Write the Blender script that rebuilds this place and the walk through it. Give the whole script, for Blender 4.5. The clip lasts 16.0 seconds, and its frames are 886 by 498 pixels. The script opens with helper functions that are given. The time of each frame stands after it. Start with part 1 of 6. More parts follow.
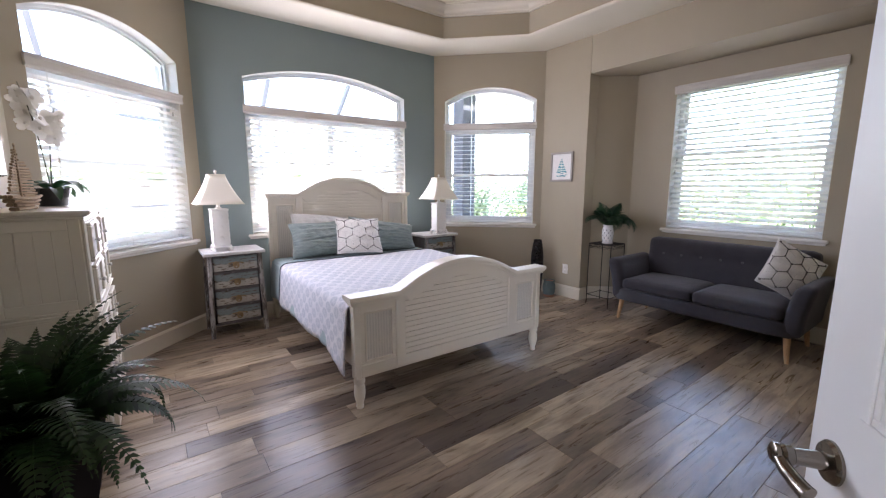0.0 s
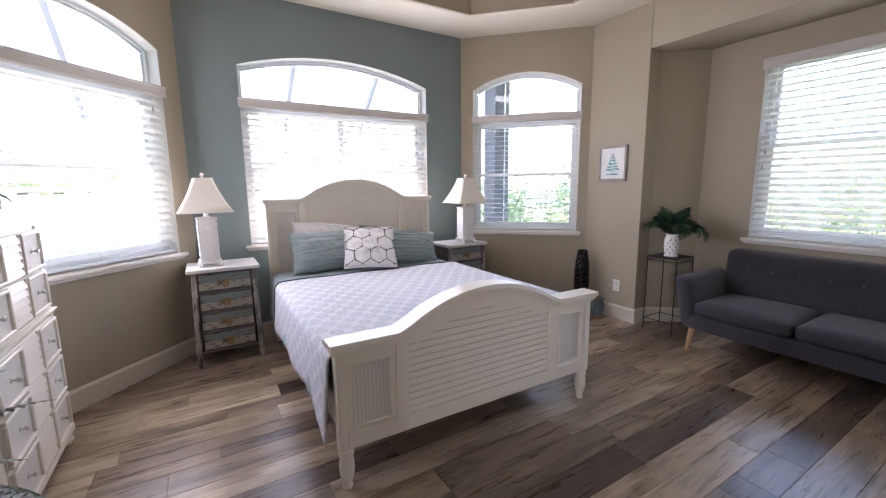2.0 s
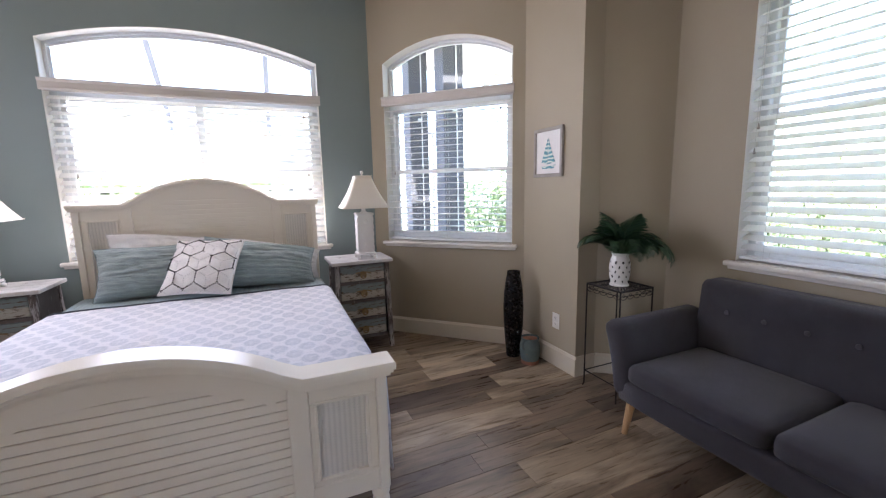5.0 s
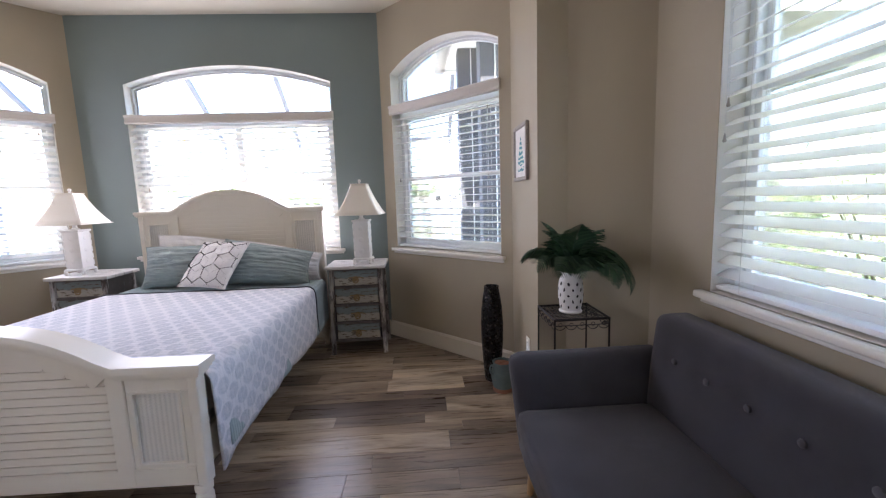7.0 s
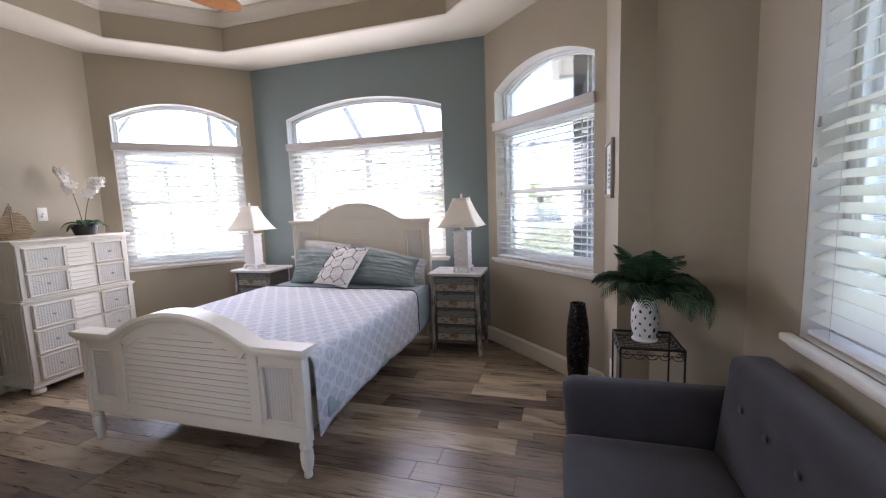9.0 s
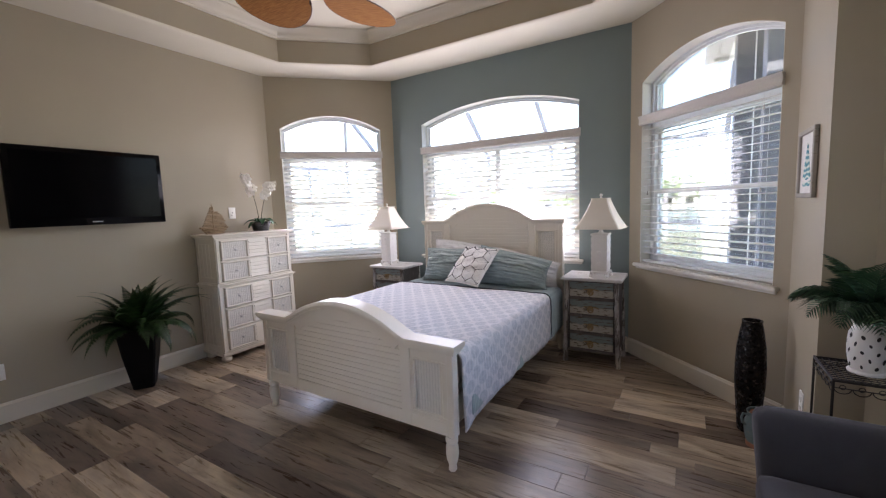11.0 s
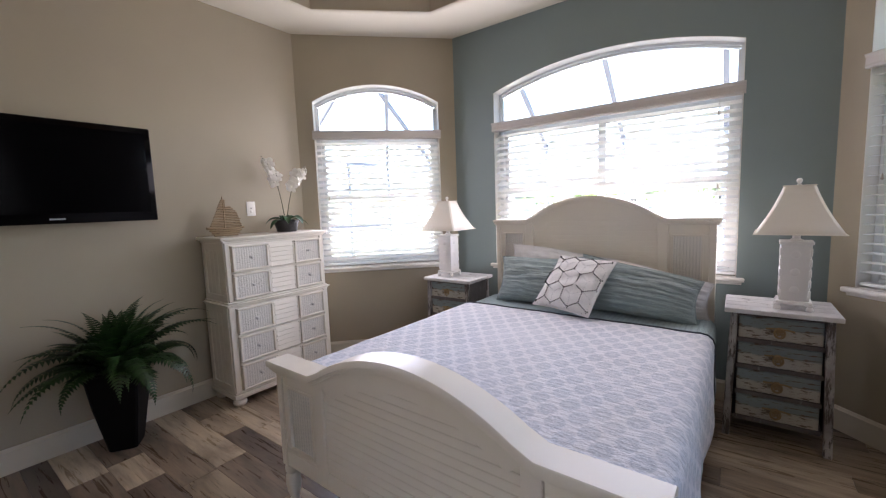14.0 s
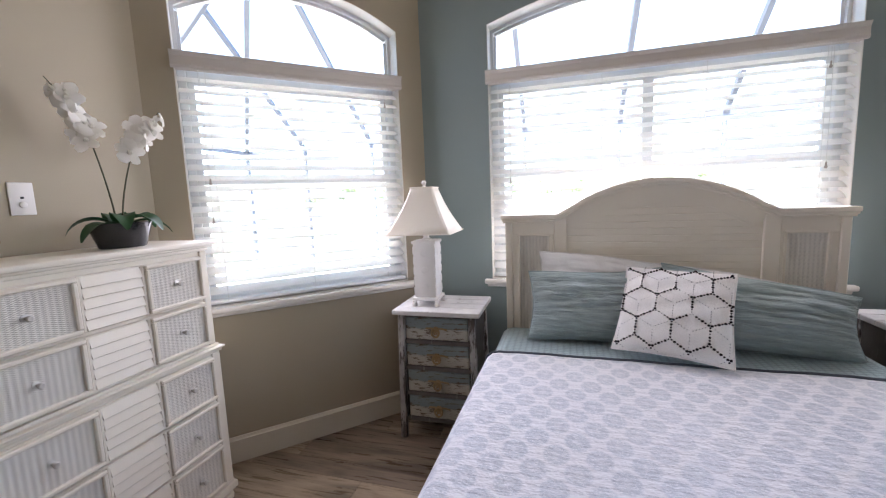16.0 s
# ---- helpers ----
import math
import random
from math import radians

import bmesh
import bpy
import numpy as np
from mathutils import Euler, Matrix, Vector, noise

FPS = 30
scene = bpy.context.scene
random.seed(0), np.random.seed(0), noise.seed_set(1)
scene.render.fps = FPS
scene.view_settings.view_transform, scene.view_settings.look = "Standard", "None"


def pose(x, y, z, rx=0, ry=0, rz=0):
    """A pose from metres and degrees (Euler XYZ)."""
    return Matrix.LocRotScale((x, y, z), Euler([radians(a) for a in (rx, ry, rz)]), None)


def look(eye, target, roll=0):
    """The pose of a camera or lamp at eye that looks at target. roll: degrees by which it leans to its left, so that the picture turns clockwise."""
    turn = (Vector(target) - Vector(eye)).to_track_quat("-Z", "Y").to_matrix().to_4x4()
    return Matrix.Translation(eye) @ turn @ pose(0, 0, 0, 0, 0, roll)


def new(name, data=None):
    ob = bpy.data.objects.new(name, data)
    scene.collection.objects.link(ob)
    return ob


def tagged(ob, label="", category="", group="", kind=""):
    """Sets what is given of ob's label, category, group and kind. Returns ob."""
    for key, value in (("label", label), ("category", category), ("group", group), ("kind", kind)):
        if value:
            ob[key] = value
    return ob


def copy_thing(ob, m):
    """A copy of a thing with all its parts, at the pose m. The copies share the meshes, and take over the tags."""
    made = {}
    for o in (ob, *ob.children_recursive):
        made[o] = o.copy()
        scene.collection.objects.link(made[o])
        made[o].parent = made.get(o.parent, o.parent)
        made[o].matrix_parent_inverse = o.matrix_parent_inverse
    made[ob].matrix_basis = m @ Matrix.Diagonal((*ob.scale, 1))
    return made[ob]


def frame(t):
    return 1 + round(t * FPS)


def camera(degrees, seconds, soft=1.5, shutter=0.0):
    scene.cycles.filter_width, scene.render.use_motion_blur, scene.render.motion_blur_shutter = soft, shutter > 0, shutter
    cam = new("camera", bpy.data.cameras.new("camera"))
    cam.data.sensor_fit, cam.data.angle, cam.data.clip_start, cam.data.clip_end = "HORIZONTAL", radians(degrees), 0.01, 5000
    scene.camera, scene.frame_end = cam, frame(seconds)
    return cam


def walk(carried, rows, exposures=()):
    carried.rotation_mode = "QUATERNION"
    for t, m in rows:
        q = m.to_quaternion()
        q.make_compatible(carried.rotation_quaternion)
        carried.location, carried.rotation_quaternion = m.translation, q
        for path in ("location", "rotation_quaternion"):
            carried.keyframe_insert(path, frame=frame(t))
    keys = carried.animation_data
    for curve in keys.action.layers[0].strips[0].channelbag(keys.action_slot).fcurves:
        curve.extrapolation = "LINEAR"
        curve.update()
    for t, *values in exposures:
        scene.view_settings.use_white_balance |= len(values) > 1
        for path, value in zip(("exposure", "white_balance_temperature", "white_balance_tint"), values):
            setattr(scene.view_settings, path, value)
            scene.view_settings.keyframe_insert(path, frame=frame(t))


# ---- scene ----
PATH = [
    (0, (0.235, 0.175, 1.376), (1.403, 1.769, 1.067), -0.0),
    (0.5, (0.282, 0.344, 1.425), (1.363, 1.997, 1.108), -0.3),
    (1, (0.391, 0.497, 1.423), (1.443, 2.169, 1.108), -0.3),
    (1.5, (0.546, 0.588, 1.401), (1.585, 2.269, 1.092), -0.6),
    (2, (0.715, 0.679, 1.4), (1.737, 2.371, 1.09), -0.6),
    (2.5, (0.911, 0.825, 1.366), (1.876, 2.549, 1.059), -0.8),
    (3, (1.143, 0.925, 1.363), (2.095, 2.656, 1.056), -0.9),
    (3.5, (1.453, 0.919, 1.368), (2.377, 2.666, 1.065), -0.7),
    (4, (1.77, 0.93, 1.352), (2.603, 2.723, 1.051), -0.9),
    (4.5, (2.092, 0.954, 1.37), (2.909, 2.755, 1.071), -1.2),
    (5, (2.431, 0.911, 1.368), (3.229, 2.72, 1.067), -1.2),
    (5.2, (2.548, 0.901, 1.362), (3.256, 2.749, 1.072), -1.3),
    (7.3, (3.855, 0.736, 1.339), (3.84, 2.72, 1.088), -1.8),
    (7.5, (3.934, 0.73, 1.356), (3.817, 2.711, 1.105), -1.7),
    (8, (4.081, 0.691, 1.38), (3.753, 2.649, 1.136), -2.1),
    (8.5, (4.058, 0.663, 1.427), (3.619, 2.6, 1.192), -2.2),
    (9, (4.067, 0.619, 1.441), (3.519, 2.529, 1.213), -2.1),
    (9.5, (4.011, 0.595, 1.434), (3.341, 2.467, 1.218), -2.1),
    (10, (3.954, 0.552, 1.443), (3.157, 2.375, 1.242), -1.9),
    (10.2, (3.929, 0.544, 1.451), (3.068, 2.338, 1.249), -1.9),
    (12.3, (3.646, 0.715, 1.431), (2.522, 2.358, 1.231), -2.2),
    (12.5, (3.591, 0.785, 1.426), (2.462, 2.424, 1.227), -2.2),
    (13, (3.428, 1.003, 1.435), (2.298, 2.641, 1.234), -2.3),
    (13.5, (3.231, 1.186, 1.419), (2.077, 2.808, 1.218), -2.2),
    (14, (2.934, 1.333, 1.431), (1.754, 2.934, 1.222), -2.0),
    (14.5, (2.591, 1.576, 1.409), (1.393, 3.164, 1.201), -2.0),
    (15, (2.19, 1.763, 1.374), (0.992, 3.353, 1.18), -2.1),
    (15.5, (1.851, 1.92, 1.361), (0.905, 3.672, 1.176), -2.6),
    (16, (1.523, 2.127, 1.406), (0.959, 4.03, 1.162), -2.3),
]
cam = camera(95.6, 16.0, soft=1.2)
walk(cam, [(t, look(eye, target, roll)) for t, eye, target, roll in PATH],
     exposures=[(0, 3.8, 6220, 16), (3, 3.75, 6250, 16), (8.5, 3.7, 6250, 16), (10, 3.55, 6350, 16), (13, 3.5, 6420, 16), (16, 3.4, 6270, 14)])

# ---------------------------------------------------------------- light
DAY = (1.05, 0.985, 1.09)
LAMP_A, LAMP_B, LAMP_C, LAMP_D, FILL_E, FILL_F = 1.25, 1.26, 0.18, 0.16, 0.30, 2.2
world = bpy.data.worlds.new("sky")
scene.world = world
world.use_nodes = True
_wn = world.node_tree.nodes
_sky = _wn.new("ShaderNodeTexSky")
_sky.sky_type = 'NISHITA'
_sky.sun_disc = False
_sky.sun_elevation = radians(62)
_sky.sun_rotation = radians(200)
_sky.dust_density = 2.0
_sky.ozone_density = 1.0
_wn["Background"].inputs[1].default_value = 0.15
world.node_tree.links.new(_sky.outputs[0], _wn["Background"].inputs[0])
_sun = bpy.data.lights.new("sun", 'SUN')
_sun.energy, _sun.angle, _sun.color = 3.0, radians(0.53), (1.0, 0.95, 0.87)
_elev, _azim = radians(62), radians(200)
_sdir = Vector((math.cos(_elev) * math.sin(_azim), math.cos(_elev) * math.cos(_azim), math.sin(_elev)))
sun = new("sun", _sun)
sun.matrix_world = look(_sdir * 40, (0, 0, 0))


# area lamps standing in for daylight at the window openings: centre, heading of the wall, width, height, power per
# square metre
WINDOW_LIGHT = [((0.135, 4.15, 1.68), 45, 1.14, 1.50, LAMP_A), ((2.016, 4.68, 1.68), 0, 1.80, 1.50, LAMP_B),
                ((3.907, 4.166, 1.69), -45, 1.13, 1.52, LAMP_C), ((4.91, 1.67, 1.67), -90, 1.27, 1.44, LAMP_D),
                # weak fill from behind, at an unseen south window added for it
                ((2.028, -0.5, 1.40), 180, 0.26, 0.56, FILL_E),
                # fill lamp at an added hall window, shining in through the doorway
                ((-2.2, -1.75, 1.28), 90, 1.02, 1.9, FILL_F)]
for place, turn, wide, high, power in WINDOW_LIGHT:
    lamp_data = bpy.data.lights.new("daylight_stand_in", 'AREA')
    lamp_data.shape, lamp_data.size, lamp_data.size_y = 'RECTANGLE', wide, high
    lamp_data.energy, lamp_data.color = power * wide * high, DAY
    daylight = new("daylight_stand_in", lamp_data)
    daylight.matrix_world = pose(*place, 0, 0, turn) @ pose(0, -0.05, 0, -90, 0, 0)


# ---------------------------------------------------------------- materials
def mat(name, base, rough=0.6, metal=0.0, spec=0.5):
    m = bpy.data.materials.new(name)
    m.use_nodes = True
    b = m.node_tree.nodes["Principled BSDF"]
    b.inputs["Base Color"].default_value = (*base, 1)
    b.inputs["Roughness"].default_value = rough
    b.inputs["Metallic"].default_value = metal
    b.inputs["Specular IOR Level"].default_value = spec
    return m, m.node_tree, b


def node(nt, kind, **kw):
    n = nt.nodes.new(kind)
    for k, v in kw.items():
        if k in ("operation", "noise_dimensions", "blend_type", "data_type", "wave_type", "bands_direction", "feature", "wave_profile", "distance"):
            if k == "operation":
                n.operation = v
            elif k == "blend_type":
                n.blend_type = v
            elif k == "data_type":
                n.data_type = v
            elif k == "wave_type":
                n.wave_type = v
            elif k == "bands_direction":
                n.bands_direction = v
            elif k == "feature":
                n.feature = v
            elif k == "wave_profile":
                n.wave_profile = v
        else:
            n.inputs[k].default_value = v
    return n


def coords(nt, scale=(1, 1, 1), rot=(0, 0, 0)):
    tc = nt.nodes.new("ShaderNodeTexCoord")
    mp = nt.nodes.new("ShaderNodeMapping")
    mp.inputs["Scale"].default_value = scale
    mp.inputs["Rotation"].default_value = rot
    nt.links.new(tc.outputs["Object"], mp.inputs["Vector"])
    return mp.outputs[0]


def ramp(nt, fac, stops):
    r = nt.nodes.new("ShaderNodeValToRGB")
    while len(r.color_ramp.elements) < len(stops):
        r.color_ramp.elements.new(0.5)
    for e, (p, c) in zip(r.color_ramp.elements, stops):
        e.position, e.color = p, (*c, 1)
    nt.links.new(fac, r.inputs[0])
    return r.outputs[0]


def mix(nt, fac, a, b, blend='MIX'):
    n = nt.nodes.new("ShaderNodeMix")
    n.data_type, n.blend_type = 'RGBA', blend
    for sock, v in ((n.inputs[0], fac), (n.inputs[6], a), (n.inputs[7], b)):
        if isinstance(v, (int, float)):
            sock.default_value = v
        elif isinstance(v, tuple):
            sock.default_value = (*v, 1)
        else:
            nt.links.new(v, sock)
    return n.outputs[2]


def math_node(nt, op, a, b=None, c=None):
    n = nt.nodes.new("ShaderNodeMath")
    n.operation = op
    for i, v in enumerate((a, b, c)):
        if v is None:
            continue
        if isinstance(v, (int, float)):
            n.inputs[i].default_value = v
        else:
            nt.links.new(v, n.inputs[i])
    return n.outputs[0]


def noise_tex(nt, vec, scale, detail=4.0, rough=0.55, distortion=0.0):
    n = nt.nodes.new("ShaderNodeTexNoise")
    n.inputs["Scale"].default_value = scale
    n.inputs["Detail"].default_value = detail
    n.inputs["Roughness"].default_value = rough
    n.inputs["Distortion"].default_value = distortion
    if vec is not None:
        nt.links.new(vec, n.inputs["Vector"])
    return n.outputs["Fac"]


def bump(nt, bsdf, height, strength=0.2, dist=0.002):
    n = nt.nodes.new("ShaderNodeBump")
    n.inputs["Strength"].default_value = strength
    n.inputs["Distance"].default_value = dist
    nt.links.new(height, n.inputs["Height"])
    nt.links.new(n.outputs[0], bsdf.inputs["Normal"])


def painted(name, base, rough=0.55, var=0.05, grain=900, bstr=0.15, bdist=0.0008):
    """Paint with a faint large-scale variation and a fine roller texture."""
    m, nt, b = mat(name, base, rough)
    v = coords(nt)
    big = noise_tex(nt, v, 1.3, 3)
    lo, hi = tuple(c * (1 - var) for c in base), tuple(min(1, c * (1 + var)) for c in base)
    nt.links.new(ramp(nt, big, [(0.3, lo), (0.7, hi)]), b.inputs["Base Color"])
    bump(nt, b, noise_tex(nt, v, grain, 3), bstr, bdist)
    return m


M_WALL = painted("wall_paint_greige", (0.375, 0.325, 0.237), 0.6, 0.03, 220, 0.25, 0.0012)
M_BLUE = painted("wall_paint_blue", (0.212, 0.262, 0.258), 0.6, 0.03, 220, 0.25, 0.0012)
M_CEIL = painted("ceiling_paint", (0.69, 0.64, 0.52), 0.7, 0.03, 180, 0.3, 0.0015)
M_TRIM = painted("trim_paint", (0.64, 0.59, 0.485), 0.35, 0.02, 300, 0.08, 0.0006)
M_REVEAL = painted("reveal_paint", (0.78, 0.75, 0.70), 0.5, 0.02, 220, 0.2, 0.001)
M_FURN = painted("furniture_paint_cream", (0.79, 0.738, 0.632), 0.32, 0.03, 260, 0.08, 0.0006)
M_VINYL = painted("white_vinyl", (0.82, 0.83, 0.83), 0.35, 0.02, 300, 0.05, 0.0004)
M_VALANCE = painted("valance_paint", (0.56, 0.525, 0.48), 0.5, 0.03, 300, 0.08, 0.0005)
M_DOOR = painted("door_paint", (0.76, 0.755, 0.74), 0.4, 0.02, 260, 0.1, 0.0006)


def slat_material():
    m, nt, b = mat("blind_slat", (0.86, 0.85, 0.83), 0.4)
    v = coords(nt, (2, 60, 60))
    n = noise_tex(nt, v, 3, 3)
    nt.links.new(ramp(nt, n, [(0.3, (0.89, 0.88, 0.86)), (0.7, (0.93, 0.925, 0.91))]), b.inputs["Base Color"])
    b.inputs["Subsurface Weight"].default_value = 0.0
    tr = nt.nodes.new("ShaderNodeBsdfTranslucent")
    tr.inputs[0].default_value = (0.97, 0.96, 0.94, 1)
    mx = nt.nodes.new("ShaderNodeMixShader")
    mx.inputs[0].default_value = 0.66
    out = nt.nodes["Material Output"]
    nt.links.new(b.outputs[0], mx.inputs[1])
    nt.links.new(tr.outputs[0], mx.inputs[2])
    nt.links.new(mx.outputs[0], out.inputs[0])
    return m


M_SLAT = slat_material()


def plank_material():
    m, nt, b = mat("wood_plank", (0.3, 0.25, 0.2), 0.38)
    oi = nt.nodes.new("ShaderNodeObjectInfo")
    rnd = oi.outputs["Random"]
    tc = nt.nodes.new("ShaderNodeTexCoord")
    off = nt.nodes.new("ShaderNodeVectorMath")
    off.operation = 'ADD'
    comb = nt.nodes.new("ShaderNodeCombineXYZ")
    k = math_node(nt, 'MULTIPLY', rnd, 53.0)
    nt.links.new(k, comb.inputs[0])
    nt.links.new(math_node(nt, 'MULTIPLY', rnd, 17.0), comb.inputs[1])
    nt.links.new(tc.outputs["Object"], off.inputs[0])
    nt.links.new(comb.outputs[0], off.inputs[1])
    mp = nt.nodes.new("ShaderNodeMapping")
    mp.inputs["Scale"].default_value = (1.3, 17, 1)
    nt.links.new(off.outputs[0], mp.inputs[0])
    grain = noise_tex(nt, mp.outputs[0], 2.4, 7, 0.6, 0.8)
    mp3 = nt.nodes.new("ShaderNodeMapping")
    mp3.inputs["Scale"].default_value = (5, 24, 1)
    nt.links.new(off.outputs[0], mp3.inputs[0])
    scar = noise_tex(nt, mp3.outputs[0], 2.0, 5, 0.7, 1.2)
    mp2 = nt.nodes.new("ShaderNodeMapping")
    mp2.inputs["Scale"].default_value = (1.1, 5.2, 1)
    nt.links.new(off.outputs[0], mp2.inputs[0])
    blot = noise_tex(nt, mp2.outputs[0], 1.6, 5, 0.58, 0.7)
    base = ramp(nt, rnd, [(0.0, (0.085, 0.062, 0.048)), (0.12, (0.15, 0.112, 0.084)), (0.5, (0.30, 0.236, 0.164)),
                          (0.85, (0.41, 0.332, 0.238)), (1.0, (0.51, 0.425, 0.315))])
    g = ramp(nt, grain, [(0.30, (0.62, 0.60, 0.58)), (0.46, (0.98, 0.98, 0.97)), (0.68, (1.24, 1.22, 1.19))])
    c1 = mix(nt, 0.85, base, g, 'MULTIPLY')
    s = ramp(nt, blot, [(0.30, (0.30, 0.275, 0.26)), (0.43, (0.66, 0.64, 0.62)), (0.54, (1.0, 1.0, 1.0)), (0.72, (1.28, 1.25, 1.19))])
    c2 = mix(nt, 0.85, c1, s, 'MULTIPLY')
    k2 = ramp(nt, scar, [(0.30, (0.30, 0.27, 0.25)), (0.40, (1.0, 1.0, 1.0))])
    c2 = mix(nt, 0.45, c2, k2, 'MULTIPLY')
    nt.links.new(c2, b.inputs["Base Color"])
    rr = math_node(nt, 'MULTIPLY_ADD', grain, 0.26, 0.17)
    nt.links.new(rr, b.inputs["Roughness"])
    b.inputs["Specular IOR Level"].default_value = 0.5
    bump(nt, b, grain, 0.2, 0.0012)
    return m


M_PLANK = plank_material()
M_SUB, _, _ = mat("floor_joint", (0.11, 0.088, 0.07), 0.8)


def cloth(name, base, var=0.12, scale=700, rough=0.9, fold=0.0):
    m, nt, b = mat(name, base, rough, 0, 0.2)
    v = coords(nt)
    n = noise_tex(nt, v, 9, 4)
    f = noise_tex(nt, v, scale, 2)
    lo, hi = tuple(c * (1 - var) for c in base), tuple(min(1, c * (1 + var)) for c in base)
    c = ramp(nt, n, [(0.3, lo), (0.7, hi)])
    c = mix(nt, 0.5, c, ramp(nt, f, [(0.3, (0.75, 0.75, 0.75)), (0.7, (1.15, 1.15, 1.15))]), 'MULTIPLY')
    nt.links.new(c, b.inputs["Base Color"])
    b.inputs["Sheen Weight"].default_value = 0.15
    h = math_node(nt, 'MULTIPLY_ADD', noise_tex(nt, v, 38, 3), fold, f)
    bump(nt, b, h, 0.5, 0.002)
    return m


M_SOFA = cloth("charcoal_upholstery", (0.046, 0.045, 0.053), 0.10, 900)
def crinkled(name, base):
    """Washed cotton with fine long creases across."""
    m, nt, b = mat(name, base, 0.9, 0, 0.2)
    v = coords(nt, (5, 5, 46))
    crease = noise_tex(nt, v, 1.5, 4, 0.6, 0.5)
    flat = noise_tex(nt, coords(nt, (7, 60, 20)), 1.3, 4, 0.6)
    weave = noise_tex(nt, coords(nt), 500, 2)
    # crease shade is put into the base colour too, darker in the hollows
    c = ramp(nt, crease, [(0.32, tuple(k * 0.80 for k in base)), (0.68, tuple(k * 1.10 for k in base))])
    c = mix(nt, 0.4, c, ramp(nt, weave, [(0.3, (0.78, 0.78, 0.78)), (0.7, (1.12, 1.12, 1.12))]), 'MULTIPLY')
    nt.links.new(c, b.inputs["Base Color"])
    b.inputs["Sheen Weight"].default_value = 0.15
    bump(nt, b, math_node(nt, 'MULTIPLY_ADD', crease, 2.5, math_node(nt, 'ADD', flat, math_node(nt, 'MULTIPLY', weave, 0.15))), 0.9, 0.006)
    return m


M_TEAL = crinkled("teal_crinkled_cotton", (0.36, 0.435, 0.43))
def quilted_plain(name, base):
    """Plain cotton quilted in a small square grid."""
    m, nt, b = mat(name, base, 0.9, 0, 0.2)
    v = coords(nt)
    sep = nt.nodes.new("ShaderNodeSeparateXYZ")
    nt.links.new(v, sep.inputs[0])
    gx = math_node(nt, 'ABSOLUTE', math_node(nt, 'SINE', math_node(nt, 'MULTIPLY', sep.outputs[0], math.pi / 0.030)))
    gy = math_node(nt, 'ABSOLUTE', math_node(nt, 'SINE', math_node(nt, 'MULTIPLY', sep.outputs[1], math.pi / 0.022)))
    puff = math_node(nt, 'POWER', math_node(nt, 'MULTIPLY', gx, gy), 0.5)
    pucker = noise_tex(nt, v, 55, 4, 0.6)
    # seams and puckers carry painted shade, following the bump height
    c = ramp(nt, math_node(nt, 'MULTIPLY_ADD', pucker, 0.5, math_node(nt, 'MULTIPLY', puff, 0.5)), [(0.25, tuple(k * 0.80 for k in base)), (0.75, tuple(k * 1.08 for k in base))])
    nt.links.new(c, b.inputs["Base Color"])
    b.inputs["Sheen Weight"].default_value = 0.15
    bump(nt, b, math_node(nt, 'ADD', puff, pucker), 0.8, 0.005)
    return m


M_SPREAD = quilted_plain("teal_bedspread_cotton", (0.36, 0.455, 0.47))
M_WHITE_CLOTH = cloth("white_cotton", (0.80, 0.79, 0.77), 0.04, 500, 0.9, 2.0)
M_SHADE, _nt, _b = mat("lamp_shade_linen", (0.80, 0.755, 0.66), 0.85, 0, 0.2)
bump(_nt, _b, noise_tex(_nt, coords(_nt), 700, 2), 0.3, 0.0008)
M_DOT, _, _ = mat("black_stitch", (0.012, 0.012, 0.014), 0.9)
M_DOTGREY, _, _ = mat("grey_stitch", (0.34, 0.34, 0.35), 0.9)
M_PIPING = cloth("dark_binding", (0.06, 0.075, 0.09), 0.1)


